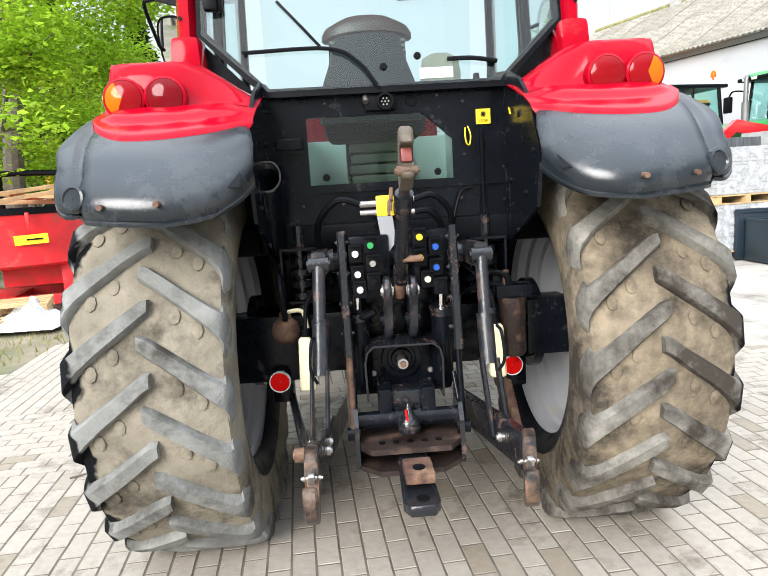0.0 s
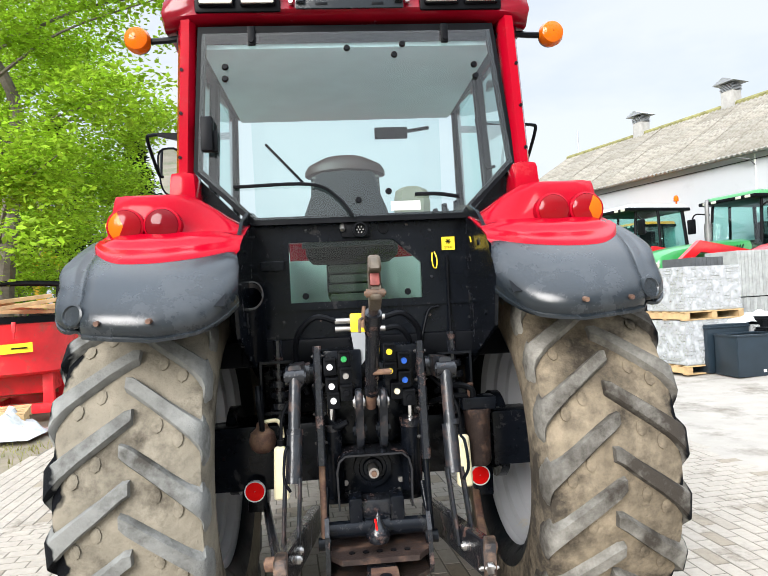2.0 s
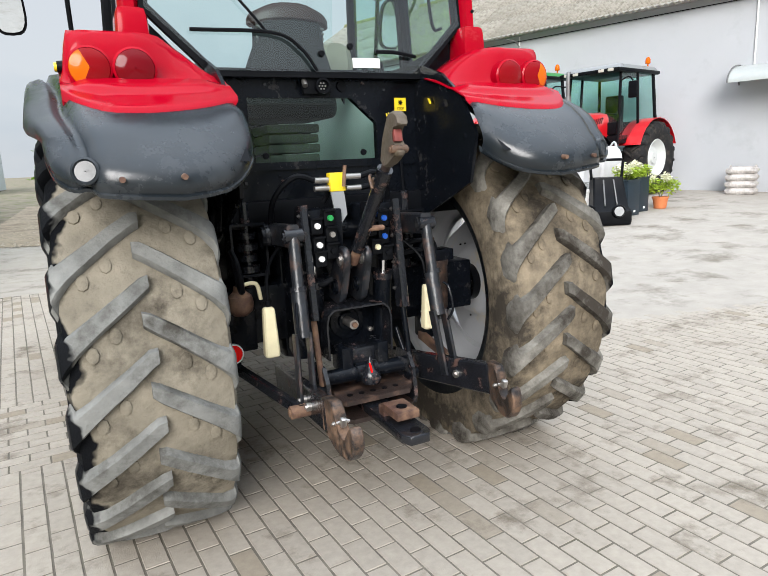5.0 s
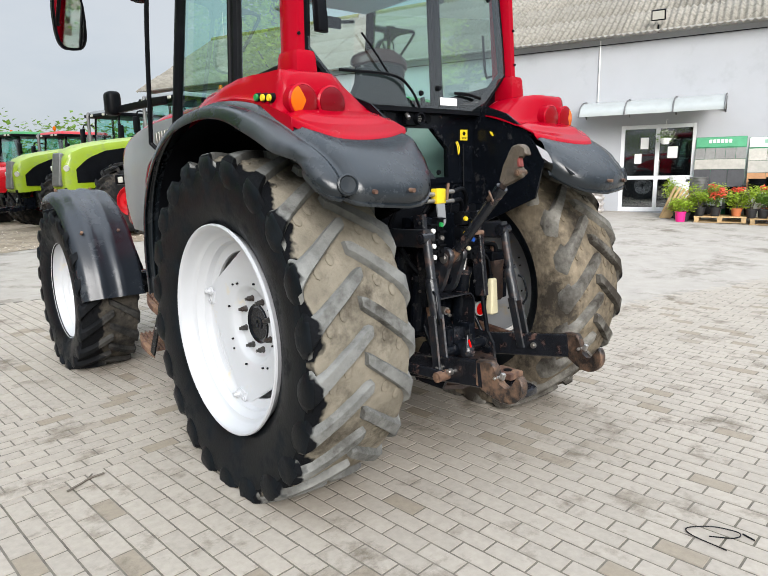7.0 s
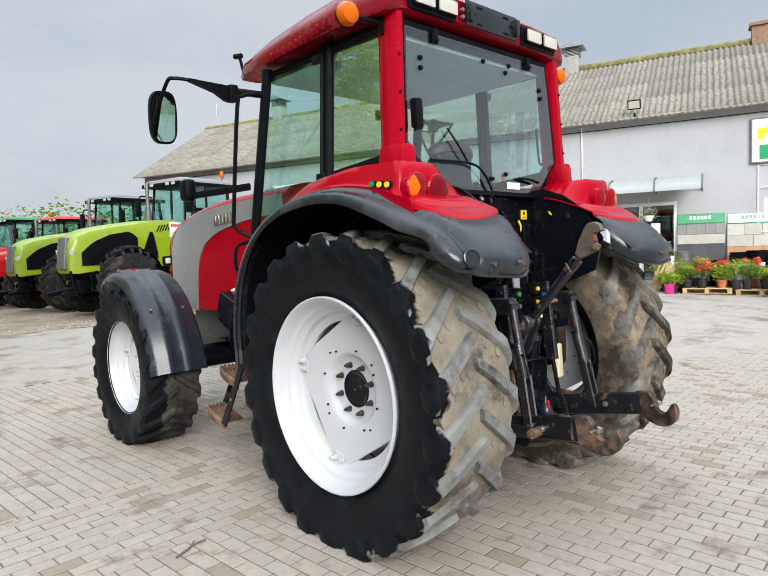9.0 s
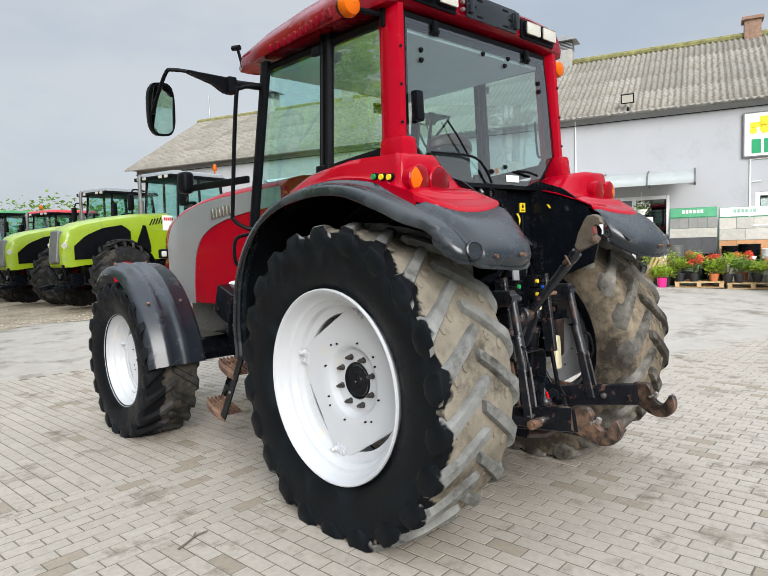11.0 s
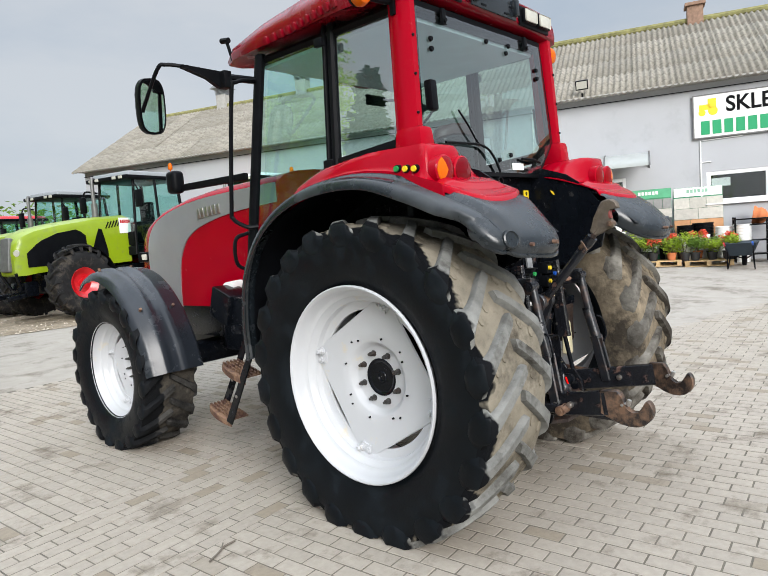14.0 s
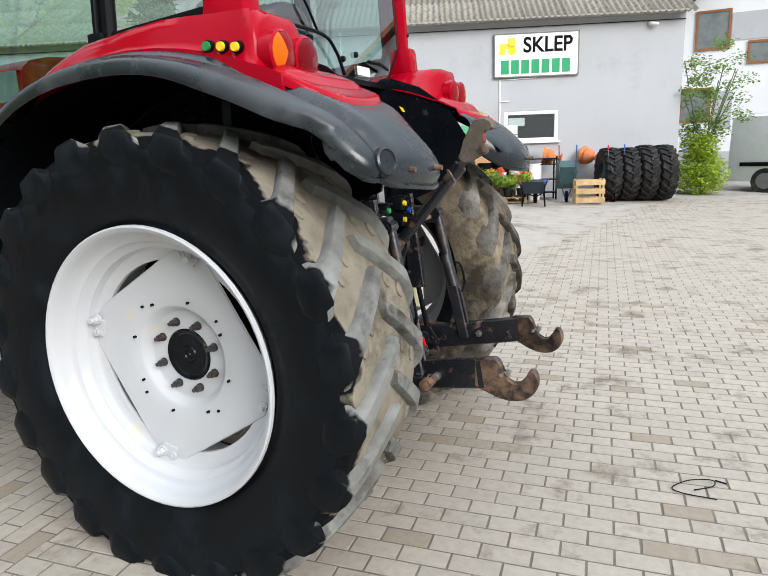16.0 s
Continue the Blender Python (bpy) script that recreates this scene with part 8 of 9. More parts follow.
def display_board(s0, s1, label, head, rows):
    m = SITE @ pose((s0 + s1) / 2, 0.16, lie(*at_wall((s0 + s1) / 2, 0.1)[:2]), 5, 0, 0)
    t = thing("display_board", m, label, "display board", "paving sample boards")
    w = s1 - s0
    bm = B()
    box(bm, (0, 0, 1.0), (w, 0.04, 2.0), bev=0.004)
    bd = part("board", bm, mat("board_green", (0.03, 0.22, 0.10), 0.5), t)
    bm = B()
    box(bm, (0, 0.024, 1.87), (w - 0.02, 0.012, 0.24))
    hd = part("header", bm, head, bd, "header panel with plain lettering bars", smooth=False)
    for k in range(6):
        bm = B()
        box(bm, (0.24 - k * 0.09, 0.033, 1.89), (0.065, 0.006, 0.09))
        part("letter_bar", bm, PAPER if head is not PAPER else mat("pale_green_print", (0.25, 0.45, 0.33), 0.6), hd, smooth=False)
    z = 1.72
    for h, mt, n in rows:
        for q in range(n):
            bm = B()
            box(bm, (-w / 2 + (q + 0.5) * w / n, 0.03, z - h / 2), (w / n - 0.008, 0.022, h - 0.008), bev=0.003)
            part("sample_tile", bm, mt, bd, smooth=False)
        z -= h
    return t


T_GREY, T_DARK, T_TAN, T_PALE = (mat("sample_" + n, c, 0.8, var=0.12, scale=12, per_object=0.1) for n, c in (("grey", (0.27, 0.27, 0.26)), ("dark", (0.08, 0.08, 0.085)), ("tan", (0.52, 0.27, 0.13)), ("pale", (0.5, 0.48, 0.43))))
display_board(5.35, 6.5, "upright green display board with grey slab samples", mat("header_green", (0.09, 0.38, 0.2), 0.5), [(0.28, T_GREY, 5), (0.26, T_PALE, 1), (0.5, T_DARK, 3), (0.5, T_GREY, 3)])
display_board(4.1, 5.3, "upright display board with pale and tan block samples", PAPER, [(0.3, T_PALE, 3), (0.3, T_PALE, 2), (0.26, T_TAN, 3), (0.26, T_TAN, 2), (0.4, T_PALE, 3)])


TEAL = mat("dark_teal_paint", (0.030, 0.070, 0.080), 0.4, var=0.12, scale=4)


def wheelbarrow(m, label, tip):
    t = thing("wheelbarrow", m, label, "wheelbarrow", "wheelbarrows")
    S = pose(0, 0, 0, tip, 0, 0) @ Matrix.Scale(0.78 if tip else 1.0, 4)
    bm = B()
    loft(bm, [[(x, y, z) for x, y, z in ((-0.22, -0.35, 0.32), (0.22, -0.35, 0.32), (0.22, 0.25, 0.32), (-0.22, 0.25, 0.32))], [(x, y, z) for x, y, z in ((-0.34, -0.48, 0.62), (0.34, -0.48, 0.62), (0.34, 0.52, 0.62), (-0.34, 0.52, 0.62))]], closed=True)
    bm.faces.new([v for v in bm.verts if v.co.z < 0.4])
    solid(bm, 0.01)
    bmesh.ops.transform(bm, matrix=S, verts=bm.verts[:])
    part("tray", bm, TEAL if tip else SLATE, t)
    bm = B()
    for s in (-1, 1):
        tube(bm, [(s * 0.06, 0.62, 0.2), (s * 0.2, 0.2, 0.3), (s * 0.27, -0.5, 0.45), (s * 0.28, -0.9, 0.62)], 0.017, 6)
        tube(bm, [(s * 0.23, -0.1, 0.34), (s * 0.28, -0.3, 0.0), (s * 0.26, -0.45, 0.42)], 0.015, 6)
    bmesh.ops.transform(bm, matrix=S, verts=bm.verts[:])
    part("frame", bm, TEAL if tip else BLACK_MATT, t)
    for s in (-1, 1):
        bm = B()
        cyl(bm, (s * 0.278, -0.84, 0.595), (s * 0.283, -1.0, 0.66), 0.022, seg=8)
        bmesh.ops.transform(bm, matrix=S, verts=bm.verts[:])
        part("grip", bm, RED2 if s < 0 else BLUE, t)
    bm = B()
    lathe(bm, [(-0.04, 0.12), (-0.05, 0.16), (-0.03, 0.19), (0.03, 0.19), (0.05, 0.16), (0.04, 0.12)], c=(0, 0.64, 0.19), seg=22)
    bmesh.ops.transform(bm, matrix=S, verts=bm.verts[:])
    wh = part("wheel", bm, BLACK_MATT, t)
    bm = B()
    cyl(bm, (-0.03, 0.64, 0.19), (0.03, 0.64, 0.19), 0.12, seg=16)
    bmesh.ops.transform(bm, matrix=S, verts=bm.verts[:])
    part("rim", bm, RED2, wh)
    return t


wheelbarrow(shop_spot(3.95, 2.1, -82), "small dark grey wheelbarrow standing on its legs", 0)
for along_wall, rz in ((3.02, -76), (1.72, -60)):
    wheelbarrow(shop_spot(along_wall, 1.65, rz, 0.585), "dark teal wheelbarrow tipped up on its wheel against the wall", -72)
for s, rz in ((2.95, 100), (1.95, 60)):
    p = at_wall(s, 0.5)
    bm = B()
    prof = [(0.0, 0.14), (0.03, 0.16), (0.05, 0.09), (0.12, 0.06), (0.2, 0.08), (0.26, 0.17), (0.36, 0.22), (0.44, 0.20), (0.5, 0.25), (0.53, 0.25), (0.52, 0.2), (0.42, 0.17)]
    lathe(bm, prof, seg=24, axis="z")
    bmesh.ops.transform(bm, matrix=pose(p[0], p[1], p[2] + 1.1, 0, 80, rz), verts=bm.verts[:])
    ob = part("garden_urn", bm, TERRA, None)
    tagged(ob, "terracotta garden urn lying on its side", "urn", "terracotta urns")
t = thing("pot_trolley", shop_spot(3.55, 0.7, 110), "dark slatted rack of pots below the window", "rack")
for z in (0.2, 0.55, 0.95, 1.1):
    bm = B()
    box(bm, (0, 0, z), (0.8, 0.4, 0.03), bev=0.005)
    part("shelf", bm, BLACK_MATT, t)
for sx in (-1, 1):
    for sy in (-1, 1):
        bm = B()
        box(bm, (sx * 0.38, sy * 0.18, 0.58), (0.04, 0.04, 1.16), bev=0.004)
        part("post", bm, BLACK_MATT, t)
t = thing("wooden_crate", shop_spot(2.55, 1.9, 108), "pale new wooden crate with open slats", "crate")
for z in (0.12, 0.34, 0.56):
    for y in (-0.2, 0.2):
        bm = B()
        box(bm, (0, y, z), (0.72, 0.022, 0.13), bev=0.003)
        part("slat", bm, WOOD, t, smooth=False)
    for x in (-0.35, 0.35):
        bm = B()
        box(bm, (x, 0, z), (0.022, 0.38, 0.13), bev=0.003)
        part("slat", bm, WOOD, t, smooth=False)
for x in (-0.32, 0.32):
    for y in (-0.175, 0.175):
        bm = B()
        box(bm, (x, y, 0.33), (0.05, 0.025, 0.64), bev=0.003)
        part("corner_post", bm, WOOD, t, smooth=False)
for k in range(4):
    t = thing("spare_tyre", shop_spot(0.45 + 0.46 * k, 1.0, 110), "black tractor tyre standing upright by the wall", "tyre", "spare tractor tyres")
    w = plain_wheel(t, 0.0, 0, 0.73 - (0.03 if k > 1 else 0), 0.225, 0.36, TYRE2, 20)
    bm = B()
    box(bm, (0, -0.3, 0.03), (0.2, 0.1, 0.06), bev=0.004)
    part("wedge", bm, WOOD, t)

rl = random.Random(77)
for k in range(5):
    bm = B()
    box(bm, (0, 0, 0.42), (0.06, 0.022, 0.84), bev=0.003)
    t = part("plank", bm, WOOD, None, smooth=False)
    p = at_wall(6.92 + 0.05 * k, 1.25)
    t.matrix_basis = pose(p[0], p[1], p[2] + 0.012, 0, 0, 110) @ pose(0, 0, 0, rl.uniform(-4, 4), -38 + 4 * k, 0)
    tagged(t, "thin pale plank leaning beside the shop door", "plank", "leaning planks")
PINK = mat("pink_plastic_pot", (0.75, 0.02, 0.22), 0.4, var=0.05)
bucket_stack(shop_spot(6.62, 1.75), "small pink plastic pot by the plants", PINK, 0.12, 0.24, 1)
for s, w, mt, r, h, n, lab in ((6.75, 0.55, PAPER, 0.2, 0.42, 7, "tall stack of white plastic pots"), (5.15, 0.95, PAPER, 0.21, 0.5, 2, "large white plastic pot"), (4.45, 0.9, PAPER, 0.22, 0.5, 2, "large white plastic pot"), (3.75, 0.75, PAPER, 0.2, 0.45, 8, "tall stack of white pots")):
    bucket_stack(shop_spot(s, w), lab, mt, r, h, n)
sack_m = mat("printed_plastic_sack", (0.45, 0.42, 0.40), 0.5, var=0.5, scale=7, bump=0.3)
for k in range(4):
    sack(shop_spot(8.95, 0.6, 110, 0.16 * k), "printed plastic sack stacked by the door", 0.62, 0.42, 0.16, sack_m, "sacks by the shop door")

# -- fixed to the shop wall --
bm = B()
for k in range(3):
    s0 = 9.3 - k * 1.14
    n = 10
    loft(bm, [[(s0 - 1.14 * u, 0.95 * math.sin(a) , 2.86 + 0.42 * math.cos(a)) for a in [math.pi / 2 * j / n for j in range(n + 1)]] for u in (0.01, 0.99)])
solid(bm, 0.008)
canopy = part("door_canopy", bm, mat("cloudy_polycarbonate", (0.36, 0.38, 0.37), 0.3, var=0.08, scale=4), shop, "curved pale canopy over the door", angle=60)
for k in range(4):
    s0 = 9.3 - k * 1.14
    bm = B()
    tube(bm, [(s0, 0.97 * math.sin(a), 2.86 + 0.44 * math.cos(a)) for a in [math.pi / 2 * j / 8 for j in range(9)]], 0.02, 6, n=2)
    plate(bm, [(0.0, 2.85), (0.0, 3.25), (0.12, 3.2), (0.25, 3.05), (0.1, 2.95)], "x", s0 - 0.015, s0 + 0.015)
    part("canopy_bracket", bm, GREY_METAL, canopy)
bm = B()
tube(bm, [(7.55, 0.02, 4.95), (7.55, 0.22, 4.95), (7.55, 0.25, 5.1)], 0.025, 6, curve=False)
box(bm, (7.55, 0.3, 5.32), (0.34, 0.1, 0.26), rot=(-20, 0, 0), bev=0.015)
fl = part("flood_lamp", bm, BLACK_MATT, shop, "black flood lamp on a bracket")
bm = B()
box(bm, (7.55, 0.352, 5.305), (0.28, 0.012, 0.2), rot=(-20, 0, 0))
part("lens", bm, WHITE_LENS, fl, smooth=False)
for s in (9.0, 15.3):
    bm = B()
    tube(bm, [(s, 0.03, 4.9), (s, 0.03, 3.3)], 0.02, 6, curve=False)
    part("conduit", bm, PAPER, shop)
bm = B()
tube(bm, [(4.6, 0.02, 1.0), (4.6, 0.02, 3.42), (3.6, 0.02, 3.45)], 0.018, 6, curve=False)
tube(bm, [(4.6, 0.02, 2.85), (4.35, 0.02, 2.85)], 0.014, 6, curve=False)
part("conduit", bm, PAPER, shop)
bm = B()
cyl(bm, (0.62, 0.0, 4.7), (0.62, 0.08, 4.7), 0.05, seg=12)
cyl(bm, (0.62, 0.1, 4.7), (0.45, 0.16, 4.66), 0.045, seg=12)
part("security_lens", bm, PAPER, shop, "small white dome lamp")
bm = B()
tube(bm, [(15.3, 0.02, 4.6), (15.3, 0.25, 4.75), (15.6, 0.3, 4.85)], 0.02, 6, curve=False)
part("wall_bracket", bm, GREY_METAL, shop)
t = thing("flower_basket", SITE @ pose(7.2, 0.35, 2.1), "hanging basket of white flowers by the door", "hanging basket")
bm = B()
lathe(bm, [(0, 0.005), (0.0, 0.08), (0.14, 0.15), (0.15, 0.15), (0.15, 0.005)], seg=16, axis="z")
part("basket", bm, PAPER, t)
bm = B()
leaves(bm, (0, 0, 0.2), (0.24, 0.2, 0.18), 160, 0.07, random.Random(8))
part("foliage", bm, LEAF2, t, smooth=False)
bm = B()
leaves(bm, (0, 0, 0.22), (0.25, 0.22, 0.2), 160, 0.06, random.Random(9))
part("flowers", bm, PAPER, t, "white blooms", smooth=False)
bm = B()
tube(bm, [(0, 0, 0.3), (0, 0, 0.62), (0, -0.34, 0.65)], 0.006, 4, curve=False)
part("hanger", bm, PAPER, t)
# the shop's sign
sign = thing("shop_sign", SITE @ pose(3.62, 0.03, 4.05), "white shop sign with black and green lettering", "sign")
bm = B()
box(bm, (0, 0.02, 0), (2.24, 0.04, 1.12), bev=0.006)
sb = part("board", bm, PAPER, sign)
bm = B()
for c, s in (((0, 0.02, 0.56), (2.28, 0.06, 0.03)), ((0, 0.02, -0.56), (2.28, 0.06, 0.03)), ((1.13, 0.02, 0), (0.03, 0.06, 1.12)), ((-1.13, 0.02, 0), (0.03, 0.06, 1.12))):
    box(bm, c, s)
part("frame", bm, GREY_METAL, sign, smooth=False)
SIGN_GREEN = mat("sign_green", (0.01, 0.30, 0.12), 0.5, var=0.03)
tx = text("lettering", "SKLEP", 0.55, pose(-0.30, 0.044, 0.24, 90, 0, 180) @ Matrix.Diagonal((0.92, 1.0, 1, 1)), BLACK_MATT, sign, 0.003, bold=0.012)
for k in range(7):
    bm = B()
    box(bm, (0.85 - k * 0.275, 0.044, -0.30), (0.21, 0.006, 0.36))
    part("letter_bar", bm, SIGN_GREEN, sign, "plain green lettering bar", smooth=False)
bm = B()
cyl(bm, (0.92, 0.04, 0.10), (0.92, 0.047, 0.10), 0.085, seg=18)
cyl(bm, (0.66, 0.04, 0.13), (0.66, 0.047, 0.13), 0.115, seg=18)
box(bm, (0.86, 0.0435, 0.24), (0.26, 0.007, 0.14))
box(bm, (0.68, 0.0435, 0.33), (0.2, 0.007, 0.24))
part("emblem", bm, mat("sign_yellow", (0.85, 0.62, 0.02), 0.5, var=0.03), sign, "plain yellow emblem", smooth=False)


# -- red feed mixer, wood and machines at the yard's left edge --
RED_OLD = mat("worn_red_paint", (0.72, 0.02, 0.03), 0.4, var=0.12, scale=4, dirt=(0.45, 0.08, 0.06), dirt_amount=0.16, dirt_scale=5)
mixer = thing("feed_mixer", pose(-5.35, 6.75, 0, 0, 0, 12), "red steel feed mixer tub with a black rubber rim", "farm machine")
bm = B()
seg = 40


def tub_ring(rx, ry, z):
    out = []
    for k in range(seg):
        a = 2 * math.pi * k / seg
        ca, sa = math.cos(a), math.sin(a)
        q = (abs(ca) ** 2.6 + abs(sa) ** 2.6) ** (-1 / 2.6)
        out.append((ca * q * rx, sa * q * ry, z))
    return out


loft(bm, [tub_ring(1.06, 0.90, 0.66), tub_ring(1.12, 0.95, 0.70), tub_ring(1.16, 0.98, 1.42), tub_ring(1.17, 0.99, 1.44)], closed=True)
bm.faces.new([v for v in bm.verts if v.co.z < 0.67])
solid(bm, 0.012)
tub = part("tub", bm, RED_OLD, mixer)
bm = B()
loft(bm, [tub_ring(1.15, 0.97, 1.40), tub_ring(1.19, 1.01, 1.41), tub_ring(1.19, 1.01, 1.50), tub_ring(1.15, 0.97, 1.50)], closed=True)
part("rim", bm, BLACK_MATT, tub, "black rubber rim")
for x, y in ((0.85, -0.5), (0.85, 0.5), (-0.85, -0.5), (-0.85, 0.5)):
    bm = B()
    box(bm, (x, y, 0.38), (0.14, 0.14, 0.6), bev=0.01)
    part("leg", bm, RED_OLD, mixer)
bm = B()
for y in (-0.62, 0.62):
    box(bm, (0.1, y, 0.16), (2.3, 0.12, 0.14), bev=0.01)
for x in (-0.9, 0.0, 0.9):
    box(bm, (x, 0, 0.16), (0.12, 1.3, 0.1), bev=0.01)
box(bm, (0.4, 0, 0.5), (0.9, 0.8, 0.3), bev=0.03)
part("frame", bm, RED_OLD, mixer)
bm = B()
box(bm, (0.55, -0.955, 1.06), (0.42, 0.006, 0.135), rot=(0, -2, 8))
ys = part("direction_label", bm, YELLOW, tub, "yellow label with a black arrow", smooth=False)
bm = B()
plate(bm, [(0.40, 1.055), (0.46, 1.09), (0.455, 1.068), (0.70, 1.075), (0.70, 1.055), (0.455, 1.046), (0.455, 1.025)], "y", -0.966, -0.963)
part("arrow", bm, BLACK_MATT, ys, smooth=False)
for x in (0.55, -0.2):
    bm = B()
    box(bm, (x, -1.0, 1.36), (0.05, 0.04, 0.14), bev=0.008)
    tube(bm, [(x, -1.01, 1.30), (x, -1.02, 1.20)], 0.012, 6)
    part("latch", bm, RED_OLD, tub)
for k, (x, y, z, rz, ry, ln) in enumerate(((0.2, -0.2, 1.58, 14, 2, 1.7), (0.3, 0.2, 1.62, 22, -4, 1.5), (0.1, 0.0, 1.70, 8, 6, 1.6), (0.45, -0.35, 1.66, 30, -8, 1.1), (-0.2, 0.35, 1.60, -10, 3, 1.5), (0.35, 0.05, 1.76, 40, -6, 1.0))):
    bm = B()
    box(bm, (0, 0, 0), (ln, 0.13, 0.06), bev=0.004)
    ob = part("wood_plank", bm, WOOD, None, smooth=False)
    ob.matrix_basis = pose(-5.35, 6.75, 0, 0, 0, 12) @ pose(x, y, z, 0, ry, rz)
    tagged(ob, "rough pale plank lying on the mixer", "plank", "planks on the mixer")
bm = B()
tube(bm, [(0.75, 0.9, 0.9), (0.75, 0.95, 1.9), (0.72, 0.95, 2.02), (-0.2, 0.95, 2.05), (-0.3, 0.95, 1.95), (-0.3, 0.9, 1.2)], 0.05, 8)
part("guard_bar", bm, BLACK_MATT, mixer)
bm = B()
tube(bm, [(0.95, 0.6, 1.6), (1.15, 0.4, 1.3), (1.2, 0.3, 0.9), (1.1, 0.2, 0.6)], 0.025, 6)
part("hydraulic_hose", bm, BLACK_MATT, mixer)
rr = random.Random(31)
for k in range(26):
    row, lev = k % 5, k // 5
    x, y = -4.75 + rr.uniform(-0.5, 0.5), 8.9 + row * 0.5 + rr.uniform(-0.1, 0.1)
    bm = B()
    box(bm, (0, 0, 0), (rr.uniform(0.9, 1.4), rr.uniform(0.09, 0.14), 0.03), bev=0.003)
    ob = part("pallet_board", bm, WOOD_GREY if rr.random() < 0.6 else WOOD, None, smooth=False)
    ob.matrix_basis = pose(x, y, 0.09 + 0.20 * lev, rr.uniform(-8, 8), rr.uniform(-9, 9), rr.uniform(-35, 35))
    tagged(ob, "weathered board in a heap of broken pallets", "board", "heap of broken pallets")
for k, (x, y, rz) in enumerate(((-4.55, 8.25, 10), (-4.75, 9.5, -15), (-4.9, 10.6, 25), (-5.9, 8.9, 5), (-4.8, 5.2, 20))):
    t = thing("pallet", pose(x, y, 0.0, 0, 0, rz), "weathered wooden pallet in a heap", "pallet", "heap of broken pallets")
    for q in range((8, 7, 5, 5, 2)[k]):
        pallet_parts(t, q * 0.15, 1.2, 0.8, WOOD_GREY if (k + q // 3) % 2 else WOOD, dx=rr.uniform(-0.08, 0.08), dy=rr.uniform(-0.08, 0.08))
# white sheeting on the ground by the mixer
bm = B()
rows = []
for i in range(16):
    row = []
    for j in range(12):
        u, v = i / 15 - 0.5, j / 11 - 0.5
        h = max(0.0, 0.36 * (1 - 4 * (u * u + v * v))) * (0.7 + 0.8 * noise.noise((u * 5, v * 5, 3)))
        row.append((-4.35 + u * 0.9, 5.1 + v * 0.8, 0.015 + max(0, h)))
    rows.append(row)
loft(bm, rows)
ob = part("plastic_sheet", bm, FILM, None)
tagged(ob, "crumpled white plastic sheeting on the ground", "plastic film")


def digger(m):
    t = thing("backhoe_loader", m, "yellow backhoe loader with a raised arm", "digger")
    for x, R in ((-1.1, 0.72), (1.3, 0.55)):
        for s in (-1, 1):
            bm = B()
            lathe(bm, [(-0.2, R * 0.5), (-0.22, R * 0.8), (-0.16, R), (0.16, R), (0.22, R * 0.8), (0.2, R * 0.5)], c=(0, 0, 0), seg=28)
            bmesh.ops.transform(bm, matrix=pose(x, s * 0.85, R, 0, 0, 90), verts=bm.verts[:])
            w = part("wheel", bm, TYRE2, t)
            bm = B()
            cyl(bm, (x, s * 0.85 - 0.12, R), (x, s * 0.85 + 0.12, R), R * 0.52, seg=20)
            part("rim", bm, CABWHITE, w)
    bm = B()
    box(bm, (0.2, 0, 0.95), (3.2, 0.9, 0.5), bev=0.06)
    box(bm, (1.65, 0, 1.25), (0.9, 0.8, 0.5), bev=0.1)
    part("body", bm, YELLOW_M, t)
    bm = B()
    for x in (-0.95, 0.5):
        for s in (-1, 1):
            strut(bm, (x + 0.55, s * 0.65, 1.2), (x * 0.9 + 0.55, s * 0.6, 2.55), 0.08, 0.08)
    box(bm, (0.35, 0, 2.6), (1.7, 1.4, 0.12), bev=0.04)
    box(bm, (0.3, 0, 1.5), (0.6, 0.5, 0.8), bev=0.05)
    cabp = part("cab_frame", bm, BLACK_MATT, t)
    for s in (-1, 1):
        bm = B()
        bm.faces.new([bm.verts.new(p) for p in ((-0.38, s * 0.66, 1.3), (1.03, s * 0.66, 1.3), (0.98, s * 0.61, 2.52), (-0.30, s * 0.61, 2.52))])
        part("pane", bm, GLASS, cabp, smooth=False)
    for s in (-1, 1):
        bm = B()
        loft(bm, [[(0.2, s * 0.55, 1.5), (0.2, s * 0.67, 1.5), (0.2, s * 0.67, 1.75), (0.2, s * 0.55, 1.75)], [(1.6, s * 0.55, 1.35), (1.6, s * 0.67, 1.35), (1.7, s * 0.67, 1.65), (1.7, s * 0.55, 1.65)],
                  [(2.6, s * 0.55, 0.35), (2.6, s * 0.67, 0.35), (2.75, s * 0.67, 0.5), (2.75, s * 0.55, 0.5)]], closed=True, cap=True)
        part("loader_arm", bm, YELLOW_M, t)
    bm = B()
    plate(bm, [(2.6, 0.1), (3.3, 0.05), (2.9, 0.2), (2.75, 0.5), (2.85, 0.8), (2.65, 0.7)], "y", -1.0, 1.0)
    part("bucket", bm, GREY_METAL, t)
    bm = B()
    tube(bm, [(-1.7, 0, 1.0), (-2.1, 0, 2.6), (-1.6, 0, 3.1), (-1.2, 0, 2.6)], 0.14, 8, curve=False)
    part("rear_arm", bm, YELLOW_M, t)
    return t


digger(pose(-8.7, 20.2, 0.05, 0, 0, -8) @ Matrix.Scale(1.2, 4))
digger(pose(-7.0, 23.0, 0.25, 0, 0, 12))
digger(pose(-12.6, 15.5, 0.0, 0, 0, 30))
